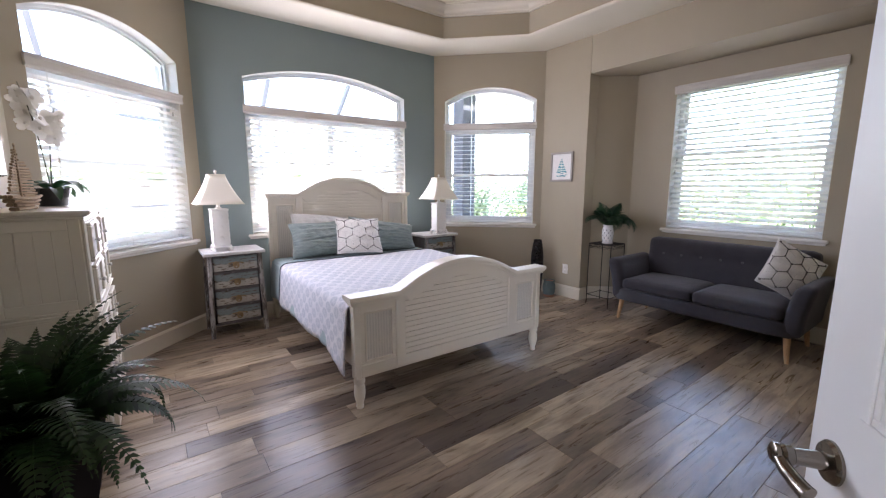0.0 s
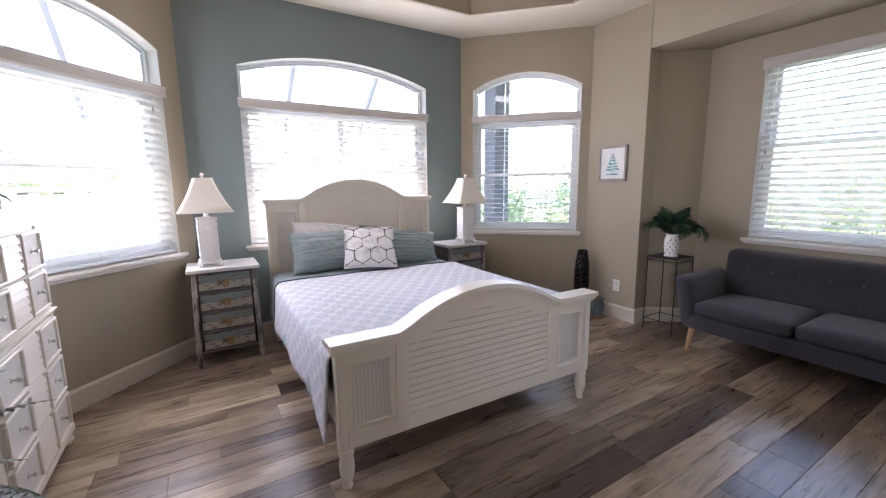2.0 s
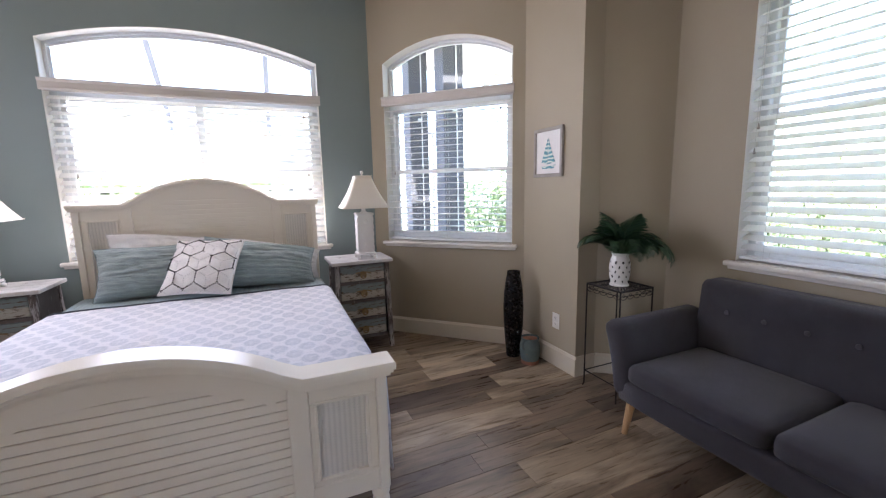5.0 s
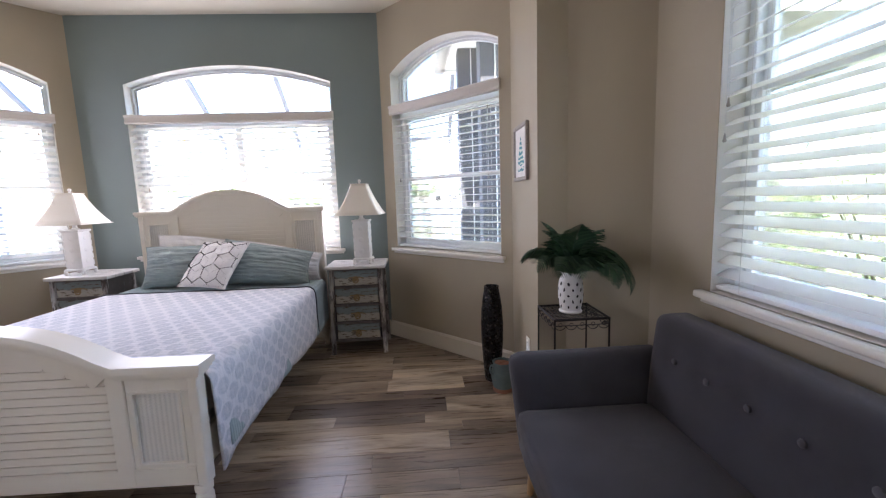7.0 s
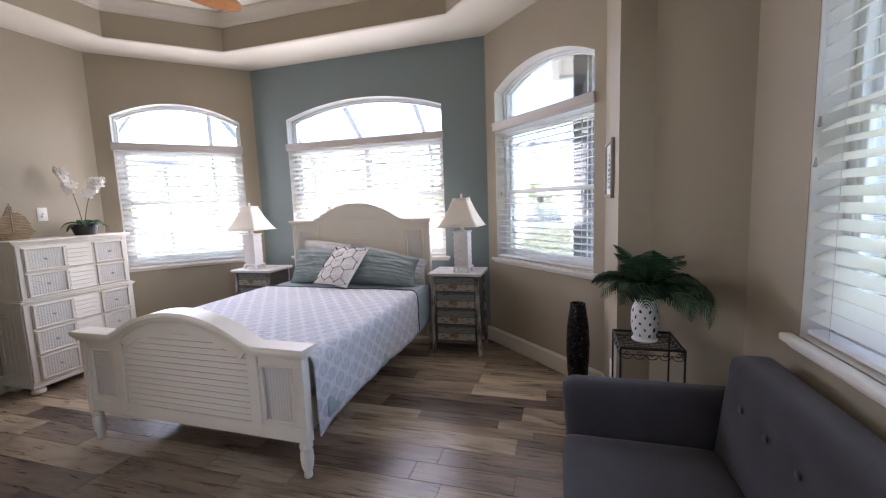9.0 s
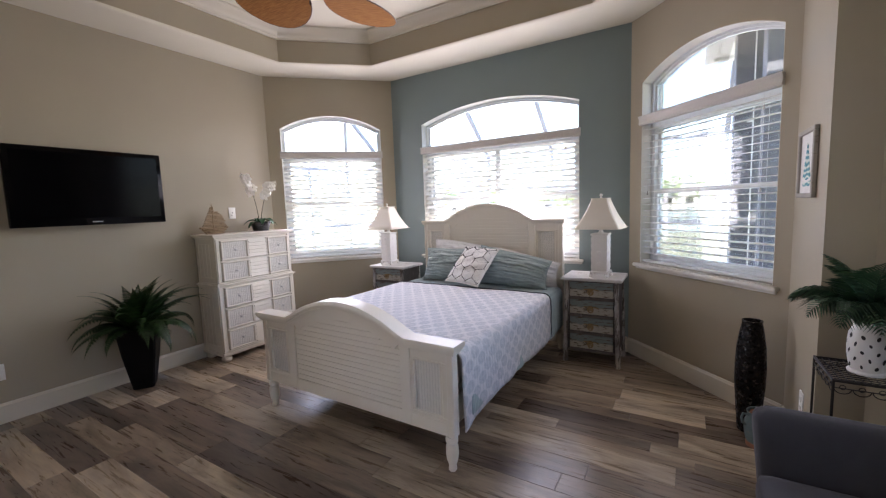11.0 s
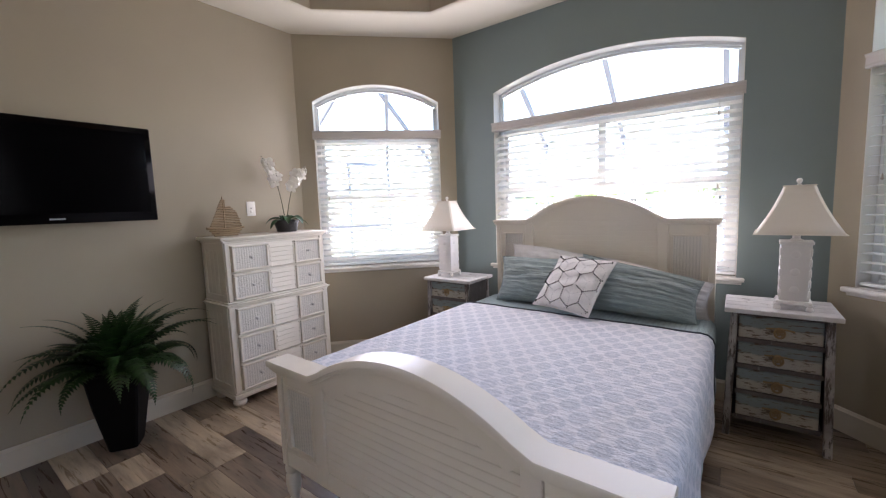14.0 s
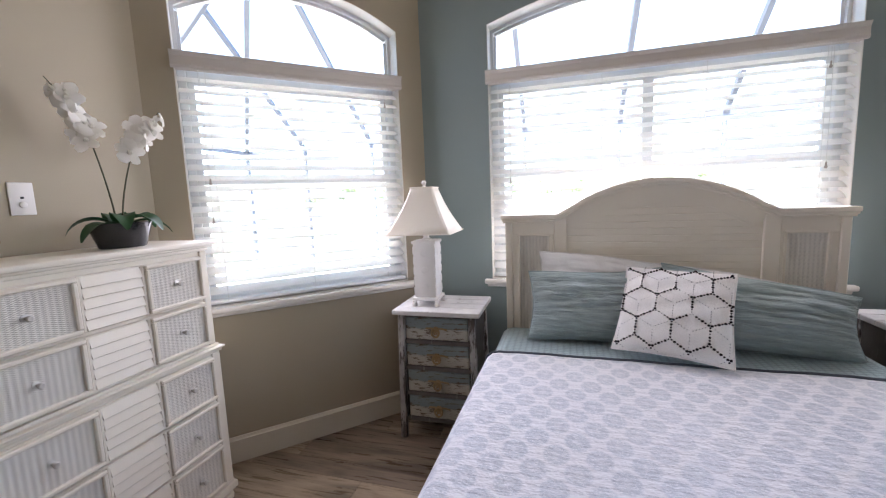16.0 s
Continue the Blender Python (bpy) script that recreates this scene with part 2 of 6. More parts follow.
def quilt_material():
    m, nt, b = mat("printed_quilt", (0.78, 0.78, 0.80), 0.92, 0, 0.15)
    tc = nt.nodes.new("ShaderNodeTexCoord")
    uv = tc.outputs["UV"]

    def lattice(dx, dy):
        mp = nt.nodes.new("ShaderNodeMapping")
        mp.inputs["Scale"].default_value = (1 / 0.118, 1 / 0.150, 1)
        mp.inputs["Location"].default_value = (dx, dy, 0)
        nt.links.new(uv, mp.inputs[0])
        fr = nt.nodes.new("ShaderNodeVectorMath")
        fr.operation = 'FRACTION'
        nt.links.new(mp.outputs[0], fr.inputs[0])
        sb = nt.nodes.new("ShaderNodeVectorMath")
        sb.operation = 'SUBTRACT'
        nt.links.new(fr.outputs[0], sb.inputs[0])
        sb.inputs[1].default_value = (0.5, 0.5, 0)
        ml = nt.nodes.new("ShaderNodeVectorMath")
        ml.operation = 'MULTIPLY'
        nt.links.new(sb.outputs[0], ml.inputs[0])
        ml.inputs[1].default_value = (0.118, 0.122, 0)
        ln = nt.nodes.new("ShaderNodeVectorMath")
        ln.operation = 'LENGTH'
        nt.links.new(ml.outputs[0], ln.inputs[0])
        return ln.outputs["Value"]

    d = math_node(nt, 'MINIMUM', lattice(0, 0), lattice(0.5, 0.5))
    mp = nt.nodes.new("ShaderNodeMapping")
    nt.links.new(uv, mp.inputs[0])
    mp.inputs["Scale"].default_value = (1.0, 1.5, 1)
    speck = noise_tex(nt, mp.outputs[0], 70, 4, 0.7, 1.5)
    blob = ramp(nt, d, [(0.006, (0.55, 0.55, 0.55)), (0.014, (0.9, 0.9, 0.9)), (0.033, (1, 1, 1)), (0.040, (0, 0, 0))])
    sp = ramp(nt, speck, [(0.40, (0.18, 0.18, 0.18)), (0.52, (1, 1, 1))])
    fac = mix(nt, 1.0, blob, sp, 'MULTIPLY')
    fade = noise_tex(nt, mp.outputs[0], 2.2, 2)
    fac2 = mix(nt, 1.0, fac, ramp(nt, fade, [(0.3, (0.55, 0.55, 0.55)), (0.7, (0.95, 0.95, 0.95))]), 'MULTIPLY')
    col = mix(nt, fac2, (0.69, 0.685, 0.705), (0.44, 0.47, 0.52))
    # dashed rows of stitching across the bed
    sep = nt.nodes.new("ShaderNodeSeparateXYZ")
    nt.links.new(uv, sep.inputs[0])
    across = math_node(nt, 'LESS_THAN', math_node(nt, 'FRACT', math_node(nt, 'MULTIPLY', sep.outputs[1], 1 / 0.033)), 0.10)
    along = math_node(nt, 'LESS_THAN', math_node(nt, 'FRACT', math_node(nt, 'MULTIPLY', sep.outputs[0], 1 / 0.016)), 0.55)
    stitch = math_node(nt, 'MULTIPLY', across, along)
    col = mix(nt, math_node(nt, 'MULTIPLY', stitch, 0.35), col, (0.33, 0.35, 0.39))
    nt.links.new(col, b.inputs["Base Color"])
    # quilted rows and puckers
    mpw = nt.nodes.new("ShaderNodeMapping")
    mpw.inputs["Scale"].default_value = (1, 1, 1)
    nt.links.new(uv, mpw.inputs[0])
    w = nt.nodes.new("ShaderNodeTexWave")
    w.bands_direction = 'Y'
    w.inputs["Scale"].default_value = 9.6
    w.inputs["Distortion"].default_value = 0.4
    w.inputs["Detail"].default_value = 2
    nt.links.new(mpw.outputs[0], w.inputs["Vector"])
    mpn = nt.nodes.new("ShaderNodeMapping")
    mpn.inputs["Scale"].default_value = (42, 80, 1)
    nt.links.new(uv, mpn.inputs[0])
    pk = noise_tex(nt, mpn.outputs[0], 1.0, 3)
    h = math_node(nt, 'MULTIPLY_ADD', w.outputs["Fac"], 0.16, pk)
    bump(nt, b, h, 0.8, 0.007)
    return m


M_QUILT = quilt_material()


def wicker_material(name, base):
    m, nt, b = mat(name, base, 0.55)
    tc = nt.nodes.new("ShaderNodeTexCoord")
    uv = tc.outputs["UV"]
    sep = nt.nodes.new("ShaderNodeSeparateXYZ")
    nt.links.new(uv, sep.inputs[0])
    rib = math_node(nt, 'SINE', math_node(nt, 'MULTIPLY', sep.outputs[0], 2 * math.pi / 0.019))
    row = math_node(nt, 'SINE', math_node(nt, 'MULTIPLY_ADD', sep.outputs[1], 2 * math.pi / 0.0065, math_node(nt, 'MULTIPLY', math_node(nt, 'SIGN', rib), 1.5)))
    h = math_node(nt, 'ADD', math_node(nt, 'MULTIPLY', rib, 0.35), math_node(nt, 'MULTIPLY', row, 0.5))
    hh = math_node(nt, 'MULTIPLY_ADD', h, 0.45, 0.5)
    # shade between strands is coloured in: darker where the weave dips
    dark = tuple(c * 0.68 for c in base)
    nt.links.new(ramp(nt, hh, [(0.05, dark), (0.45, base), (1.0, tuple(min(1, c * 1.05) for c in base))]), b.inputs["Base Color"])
    bump(nt, b, hh, 0.9, 0.004)
    return m


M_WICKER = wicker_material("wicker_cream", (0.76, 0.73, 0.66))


def leaf_material(name, a, c):
    m, nt, b = mat(name, a, 0.45)
    geo = nt.nodes.new("ShaderNodeNewGeometry")
    n = ramp(nt, geo.outputs["Random Per Island"], [(0.0, a), (1.0, c)])
    nt.links.new(n, b.inputs["Base Color"])
    tr = nt.nodes.new("ShaderNodeBsdfTranslucent")
    nt.links.new(n, tr.inputs[0])
    mx = nt.nodes.new("ShaderNodeMixShader")
    mx.inputs[0].default_value = 0.25
    nt.links.new(b.outputs[0], mx.inputs[1])
    nt.links.new(tr.outputs[0], mx.inputs[2])
    nt.links.new(mx.outputs[0], nt.nodes["Material Output"].inputs[0])
    return m


M_FERN = leaf_material("fern_leaf", (0.007, 0.022, 0.006), (0.034, 0.085, 0.020))
M_PALM = leaf_material("palm_leaf", (0.016, 0.05, 0.028), (0.05, 0.11, 0.05))
M_ORCHLEAF = leaf_material("orchid_leaf", (0.012, 0.05, 0.016), (0.025, 0.085, 0.028))
M_BUSH = leaf_material("bush_leaf", (0.15, 0.21, 0.075), (0.28, 0.34, 0.15))
M_STEM, _, _ = mat("stem", (0.045, 0.05, 0.02), 0.6)
M_PETAL = leaf_material("orchid_petal", (0.80, 0.78, 0.70), (0.86, 0.84, 0.80))
M_BLACKGLOSS, _nt, _b = mat("black_glazed", (0.012, 0.012, 0.013), 0.18)
M_BLACKPLANTER, _, _ = mat("black_planter", (0.003, 0.003, 0.0035), 0.5, 0, 0.12)
M_BUTTON = cloth("button_upholstery", (0.085, 0.083, 0.092), 0.1, 900)
M_SOIL = painted("soil", (0.03, 0.022, 0.016), 0.95, 0.4, 120, 1.0, 0.006)
M_LEGWOOD, _nt, _b = mat("light_wood", (0.52, 0.33, 0.17), 0.45)
_g = noise_tex(_nt, coords(_nt, (40, 40, 3)), 2.5, 5)
_nt.links.new(ramp(_nt, _g, [(0.3, (0.42, 0.25, 0.12)), (0.7, (0.58, 0.38, 0.2))]), _b.inputs["Base Color"])
M_IRON, _nt, _b = mat("dark_iron", (0.035, 0.032, 0.03), 0.5, 0.7)
M_KNOB, _, _ = mat("pale_pewter", (0.62, 0.60, 0.56), 0.35, 0.6)
M_NICKEL, _, _ = mat("brushed_nickel", (0.24, 0.215, 0.185), 0.18, 1.0)
M_SCREEN, _, _ = mat("tv_screen", (0.001, 0.001, 0.0015), 0.14, 0.0, 0.05)
M_BEZEL, _, _ = mat("tv_bezel", (0.002, 0.002, 0.0025), 0.12, 0.0, 0.12)
M_CHROME, _, _ = mat("grey_lettering", (0.5, 0.5, 0.5), 0.3, 0.4)
M_PLASTIC, _, _ = mat("white_plastic", (0.78, 0.76, 0.72), 0.35)
M_SLOT, _, _ = mat("dark_slot", (0.02, 0.02, 0.02), 0.6)
M_CORD, _, _ = mat("blind_cord", (0.75, 0.74, 0.72), 0.8)
M_TASSEL, _, _ = mat("cord_tassel", (0.42, 0.38, 0.34), 0.5)
M_CERAMIC, _nt, _b = mat("white_ceramic", (0.80, 0.78, 0.75), 0.3)
bump(_nt, _b, noise_tex(_nt, coords(_nt), 60, 3), 0.2, 0.002)


def distressed(name, top, low, wood, scale=6.0, amount=0.55, split=None, upright=False):
    """Worn paint over dark wood; split: the height at which the second colour takes over."""
    m, nt, b = mat(name, top, 0.75)
    v = coords(nt)
    if split is not None:
        sep = nt.nodes.new("ShaderNodeSeparateXYZ")
        nt.links.new(v, sep.inputs[0])
        e = math_node(nt, 'MULTIPLY_ADD', noise_tex(nt, v, 28, 4), 0.03, sep.outputs[2])
        paint = ramp(nt, math_node(nt, 'MULTIPLY_ADD', e, 20.0, 0.5 - 20 * (split + 0.015)), [(0.4, low), (0.6, top)])
    else:
        paint = ramp(nt, noise_tex(nt, v, 7, 4), [(0.35, low), (0.65, top)])
    mp = nt.nodes.new("ShaderNodeMapping")
    mp.inputs["Scale"].default_value = (scale * 3, scale * 3, scale * 0.5) if upright else (scale, scale, scale * 5)
    nt.links.new(v, mp.inputs[0])
    wear = noise_tex(nt, mp.outputs[0], 1.6, 6, 0.7)
    f = ramp(nt, wear, [(amount, (0, 0, 0)), (amount + 0.06, (1, 1, 1))])
    nt.links.new(mix(nt, f, paint, wood), b.inputs["Base Color"])
    bump(nt, b, wear, 0.5, 0.003)
    return m


M_NS_FRAME = distressed("worn_white_frame", (0.44, 0.42, 0.40), (0.22, 0.205, 0.195), (0.085, 0.07, 0.06), 9, 0.50, upright=True)
M_NS_BODY = distressed("dark_weathered_wood", (0.12, 0.105, 0.095), (0.085, 0.075, 0.07), (0.2, 0.19, 0.18), 9, 0.60, upright=True)
M_NS_TOP = distressed("worn_white_top", (0.66, 0.64, 0.61), (0.5, 0.49, 0.48), (0.30, 0.27, 0.25), 5, 0.60)
M_NS_DRAWER = distressed("two_tone_drawer", (0.185, 0.222, 0.22), (0.40, 0.37, 0.315), (0.11, 0.078, 0.05), 9, 0.54, 0.0)
M_PICFRAME = distressed("grey_washed_frame", (0.40, 0.375, 0.34), (0.31, 0.29, 0.265), (0.20, 0.175, 0.15), 9, 0.60)
M_ROPE, _nt, _b = mat("rope", (0.27, 0.185, 0.09), 0.9)
bump(_nt, _b, noise_tex(_nt, coords(_nt), 300, 2), 0.6, 0.003)
M_TWIG = distressed("driftwood", (0.42, 0.31, 0.19), (0.30, 0.21, 0.12), (0.16, 0.10, 0.06), 18, 0.58)


def mosaic_material():
    m, nt, b = mat("mosaic_black", (0.015, 0.014, 0.014), 0.3)
    v = coords(nt)
    vo = nt.nodes.new("ShaderNodeTexVoronoi")
    vo.inputs["Scale"].default_value = 75
    nt.links.new(v, vo.inputs["Vector"])
    sep = nt.nodes.new("ShaderNodeSeparateColor")
    nt.links.new(vo.outputs["Color"], sep.inputs[0])
    col = ramp(nt, sep.outputs[0], [(0.0, (0.003, 0.003, 0.0035)), (0.80, (0.005, 0.0045, 0.0045)), (0.90, (0.016, 0.012, 0.010)), (0.98, (0.06, 0.052, 0.045))])
    nt.links.new(col, b.inputs["Base Color"])
    nt.links.new(ramp(nt, sep.outputs[1], [(0.3, (0.22, 0.22, 0.22)), (0.9, (0.6, 0.6, 0.6))]), b.inputs["Roughness"])
    b.inputs["Specular IOR Level"].default_value = 0.25
    bump(nt, b, vo.outputs["Distance"], 0.6, 0.004)
    return m


M_MOSAIC = mosaic_material()
M_POTGLAZE = distressed("aqua_glaze", (0.13, 0.18, 0.175), (0.085, 0.125, 0.125), (0.22, 0.13, 0.08), 10, 0.62)
M_TERRA = painted("terracotta", (0.28, 0.13, 0.08), 0.8, 0.15)


def fan_material():
    m, nt, b = mat("woven_palm_blade", (0.30, 0.11, 0.03), 0.8, 0, 0.1)
    v = coords(nt)
    n = noise_tex(nt, coords(nt, (6, 60, 1)), 2.0, 4)
    nt.links.new(ramp(nt, n, [(0.3, (0.24, 0.095, 0.024)), (0.7, (0.42, 0.185, 0.052))]), b.inputs["Base Color"])
    bump(nt, b, n, 0.6, 0.003)
    return m


M_FANBLADE = fan_material()
M_FANRIM, _, _ = mat("dark_blade_rim", (0.10, 0.04, 0.015), 0.5)
M_FANBODY, _, _ = mat("dark_bronze", (0.06, 0.04, 0.03), 0.4, 0.7)


def glass_material():
    m, nt, b = mat("window_glass", (1, 1, 1), 0.0)
    gl = nt.nodes.new("ShaderNodeBsdfGlossy")
    gl.inputs["Roughness"].default_value = 0.02
    tp = nt.nodes.new("ShaderNodeBsdfTransparent")
    tp.inputs[0].default_value = (0.95, 0.97, 0.97, 1)
    fr = nt.nodes.new("ShaderNodeFresnel")
    fr.inputs[0].default_value = 1.45
    mx = nt.nodes.new("ShaderNodeMixShader")
    nt.links.new(math_node(nt, 'MULTIPLY', fr.outputs[0], 0.8), mx.inputs[0])
    nt.links.new(tp.outputs[0], mx.inputs[1])
    nt.links.new(gl.outputs[0], mx.inputs[2])
    nt.links.new(mx.outputs[0], nt.nodes["Material Output"].inputs[0])
    return m


M_GLASS = glass_material()
M_BRONZE = painted("grey_aluminium", (0.105, 0.112, 0.14), 0.6, 0.05)
M_CONCRETE = painted("pool_deck", (0.52, 0.48, 0.43), 0.8, 0.08, 60, 0.5, 0.004)
M_STUCCO = painted("dark_column_paint", (0.09, 0.09, 0.10), 0.9, 0.08, 90, 0.8, 0.006)
M_EAVE = painted("white_eave", (0.75, 0.74, 0.72), 0.6, 0.03)
M_GRASS = painted("lawn", (0.15, 0.155, 0.10), 0.95, 0.35, 8, 1.0, 0.03)
M_WATER, _nt, _b = mat("lake_water", (0.18, 0.22, 0.23), 0.12)
bump(_nt, _b, noise_tex(_nt, coords(_nt), 2.5, 4), 0.3, 0.05)


# ---------------------------------------------------------------- mesh tools
def finish(bm, name, material, smooth=True, sharp=35):
    bmesh.ops.recalc_face_normals(bm, faces=bm.faces)
    me = bpy.data.meshes.new(name)
    bm.to_mesh(me)
    bm.free()
    if smooth:
        for p in me.polygons:
            p.use_smooth = True
        me.set_sharp_from_angle(angle=radians(sharp))
    for mt in (material if isinstance(material, (list, tuple)) else [material]):
        me.materials.append(mt)
    return me


def part(name, bm, material, parent=None, label="", smooth=True, sharp=35):
    me = finish(bm, name, material, smooth, sharp)
    ob = new(name, me)
    if parent is not None:
        ob.parent = parent
    if label:
        tagged(ob, label)
    return ob


def thing(name, label, category, m=None, group="", kind=""):
    ob = new(name)
    ob.empty_display_size = 0.1
    tagged(ob, label, category, group, kind)
    if m is not None:
        ob.matrix_basis = m
    return ob


def solid(name, bm, material, label, category, m=None, group="", kind="", smooth=True):
    ob = part(name, bm, material, None, "", smooth)
    tagged(ob, label, category, group, kind)
    if m is not None:
        ob.matrix_basis = m
    return ob


def B():
    return bmesh.new()


def box(bm, x0, x1, y0, y1, z0, z1, bevel=0.0, seg=2, m=None):
    v = [bm.verts.new((x, y, z)) for x in (x0, x1) for y in (y0, y1) for z in (z0, z1)]
    f = [bm.faces.new([v[i] for i in q]) for q in ((0, 1, 3, 2), (4, 6, 7, 5), (0, 4, 5, 1), (2, 3, 7, 6), (0, 2, 6, 4), (1, 5, 7, 3))]
    if bevel > 0:
        e = list({e for q in f for e in q.edges})
        r = bmesh.ops.bevel(bm, geom=e, offset=bevel, segments=seg, profile=0.5, affect='EDGES', clamp_overlap=True)
        v = list({w for q in r["faces"] for w in q.verts} | {w for w in v if w.is_valid})
        v = list({w for w in v if w.is_valid})
        grown = set(v)
        for w in v:
            for q in w.link_faces:
                grown.update(q.verts)
        v = list(grown)
    if m is not None:
        bmesh.ops.transform(bm, matrix=m, verts=v)
    return v


def lathe(bm, prof, seg=24, cx=0.0, cy=0.0, m=None, cap=True):
    rings = []
    for r, z in prof:
        rings.append([bm.verts.new((cx + r * math.cos(2 * math.pi * i / seg), cy + r * math.sin(2 * math.pi * i / seg), z)) for i in range(seg)])
    for a, b in zip(rings, rings[1:]):
        for i in range(seg):
            bm.faces.new((a[i], a[(i + 1) % seg], b[(i + 1) % seg], b[i]))
    if cap:
        bm.faces.new(rings[0][::-1])
        bm.faces.new(rings[-1])
    vs = [v for r in rings for v in r]
    if m is not None:
        bmesh.ops.transform(bm, matrix=m, verts=vs)
    return vs


def tube(bm, pts, r, seg=8, taper=None):
    """A round bar along points; taper: the radius at the end."""
    pts = [Vector(p) for p in pts]
    rings, n = [], len(pts)
    side = None
    for i, p in enumerate(pts):
        d = (pts[min(i + 1, n - 1)] - pts[max(i - 1, 0)]).normalized()
        if side is None:
            side = d.orthogonal().normalized()
        else:
            side = (side - d * side.dot(d)).normalized()
        up = d.cross(side)
        rr = r if taper is None else r + (taper - r) * i / (n - 1)
        rings.append([bm.verts.new(p + rr * (math.cos(a) * side + math.sin(a) * up)) for a in (2 * math.pi * k / seg for k in range(seg))])
    for a, b in zip(rings, rings[1:]):
        for k in range(seg):
            bm.faces.new((a[k], a[(k + 1) % seg], b[(k + 1) % seg], b[k]))
    bm.faces.new(rings[0][::-1])
    bm.faces.new(rings[-1])
    return [v for q in rings for v in q]


def prism(bm, pts, d0, d1, axis='y'):
    """A polygon in x,z (axis y), or x,y (axis z), drawn out from d0 to d1."""
    mk = (lambda p, d: (p[0], d, p[1])) if axis == 'y' else ((lambda p, d: (p[0], p[1], d)) if axis == 'z' else (lambda p, d: (d, p[0], p[1])))
    a = [bm.verts.new(mk(p, d0)) for p in pts]
    b = [bm.verts.new(mk(p, d1)) for p in pts]
    n = len(pts)
    bm.faces.new(a)
    bm.faces.new(b[::-1])
    for i in range(n):
        bm.faces.new((a[i], b[i], b[(i + 1) % n], a[(i + 1) % n]))
    return a + b


def strip(bm, low, high, d0, d1):
    """A band between two lines of x,z points, drawn out from y=d0 to d1, built of quads (safe for arches)."""
    rows = [[[bm.verts.new((p[0], d, p[1])) for p in line] for line in (low, high)] for d in (d0, d1)]
    n = len(low)
    for i in range(n - 1):
        bm.faces.new((rows[0][0][i], rows[0][0][i + 1], rows[0][1][i + 1], rows[0][1][i]))
        bm.faces.new((rows[1][0][i], rows[1][1][i], rows[1][1][i + 1], rows[1][0][i + 1]))
        for k in (0, 1):
            bm.faces.new((rows[0][k][i], rows[0][k][i + 1], rows[1][k][i + 1], rows[1][k][i]))
    for i in (0, n - 1):
        bm.faces.new((rows[0][0][i], rows[0][1][i], rows[1][1][i], rows[1][0][i]))


def arch_line(s0, s1, zs, rise, inset=0.0, n=24):
    """Points of an arched head from s0 to s1 with its springing at zs."""
    w, c = (s1 - s0) / 2, (s0 + s1) / 2
    R = (w * w + rise * rise) / (2 * rise)
    w2 = w - inset
    out = []
    for i in range(n + 1):
        s = -w2 + 2 * w2 * i / n
        out.append((c + s, zs - (R - rise) + math.sqrt(max(0, (R - inset) ** 2 - s * s))))
    return out


def add_uv(ob, fn):
    """Planar texture coordinates in metres from local positions and normals."""
    me = ob.data
    lay = me.uv_layers.new(name="flat")
    for p in me.polygons:
        for li in p.loop_indices:
            co = me.vertices[me.loops[li].vertex_index].co
            lay.data[li].uv = fn(co, p.normal)


# ---------------------------------------------------------------- the shell of the room
TOP = 3.5
THICK = 0.22


def wall_frame(a, b):
    d = Vector((b[0] - a[0], b[1] - a[1], 0))
    L = d.length
    d.normalize()
    m = Matrix(((d.x, -d.y, 0, a[0]), (d.y, d.x, 0, a[1]), (0, 0, 1, 0), (0, 0, 0, 1)))
    return m, L


def wall(name, a, b, material, label, opening=None, ext=(0.06, 0.06), z1=TOP, thick=THICK):
    """A wall from a to b with the room on its right. opening: s0, s1, z0, spring, rise (0: flat head)."""
    m, L = wall_frame(a, b)
    bm = B()
    e0, e1 = ext
    if opening is None:
        box(bm, -e0, L + e1, 0, thick, 0, z1)
    else:
        s0, s1, zb, zs, rise = opening
        box(bm, -e0, s0, 0, thick, 0, z1)
        box(bm, s1, L + e1, 0, thick, 0, z1)
        if zb > 0.01:
            box(bm, s0, s1, 0, thick, 0, zb)
        head = arch_line(s0, s1, zs, rise) if rise > 0 else [(s0, zs), (s1, zs)]
        strip(bm, head, [(s, z1) for s, _ in head], 0, thick)
        bmesh.ops.remove_doubles(bm, verts=bm.verts, dist=1e-4)
    return solid(name, bm, material, label, "wall", m, kind="structure", smooth=False), m, L


A0, A1, A2 = (-0.385, 0.655), (-0.385, 3.63), (0.665, 4.68)
A3, A4, A5 = (3.393, 4.68), (4.393, 3.68), (4.393, 3.04)
A6, A7 = (4.567, 3.04), (4.91, 2.76)
A8, A9, A10, A11 = (4.91, 0.53), (4.567, 0.25), (4.393, 0.25), (4.393, -0.5)
A12 = (0.77, -0.5)
SILL, SPRING = 0.885, 2.445

wall("wall_west", A0, A1, M_WALL, "plain greige painted wall behind the television")
_, WM1, WL1 = wall("wall_bay_left", A1, A2, M_WALL, "greige diagonal bay wall with an arched window", (0.145, 1.325, SILL, 2.44, 0.16))
_, WM2, WL2 = wall("wall_north", A2, A3, M_BLUE, "dusty blue accent wall behind the bed", (0.43, 2.272, SILL, 2.443, 0.155))
_, WM3, WL3 = wall("wall_bay_right", A3, A4, M_WALL, "greige diagonal bay wall with an arched window", (0.14, 1.315, SILL, 2.465, 0.16))
bm = B()
prism(bm, [A4, A5, A6, A7, (5.13, 2.76), (5.13, 3.3), (4.67, 3.75)], 0, TOP, 'z')
solid("wall_east", bm, M_WALL, "greige wall with the framed picture and angled niche side", "wall", kind="structure", smooth=False)
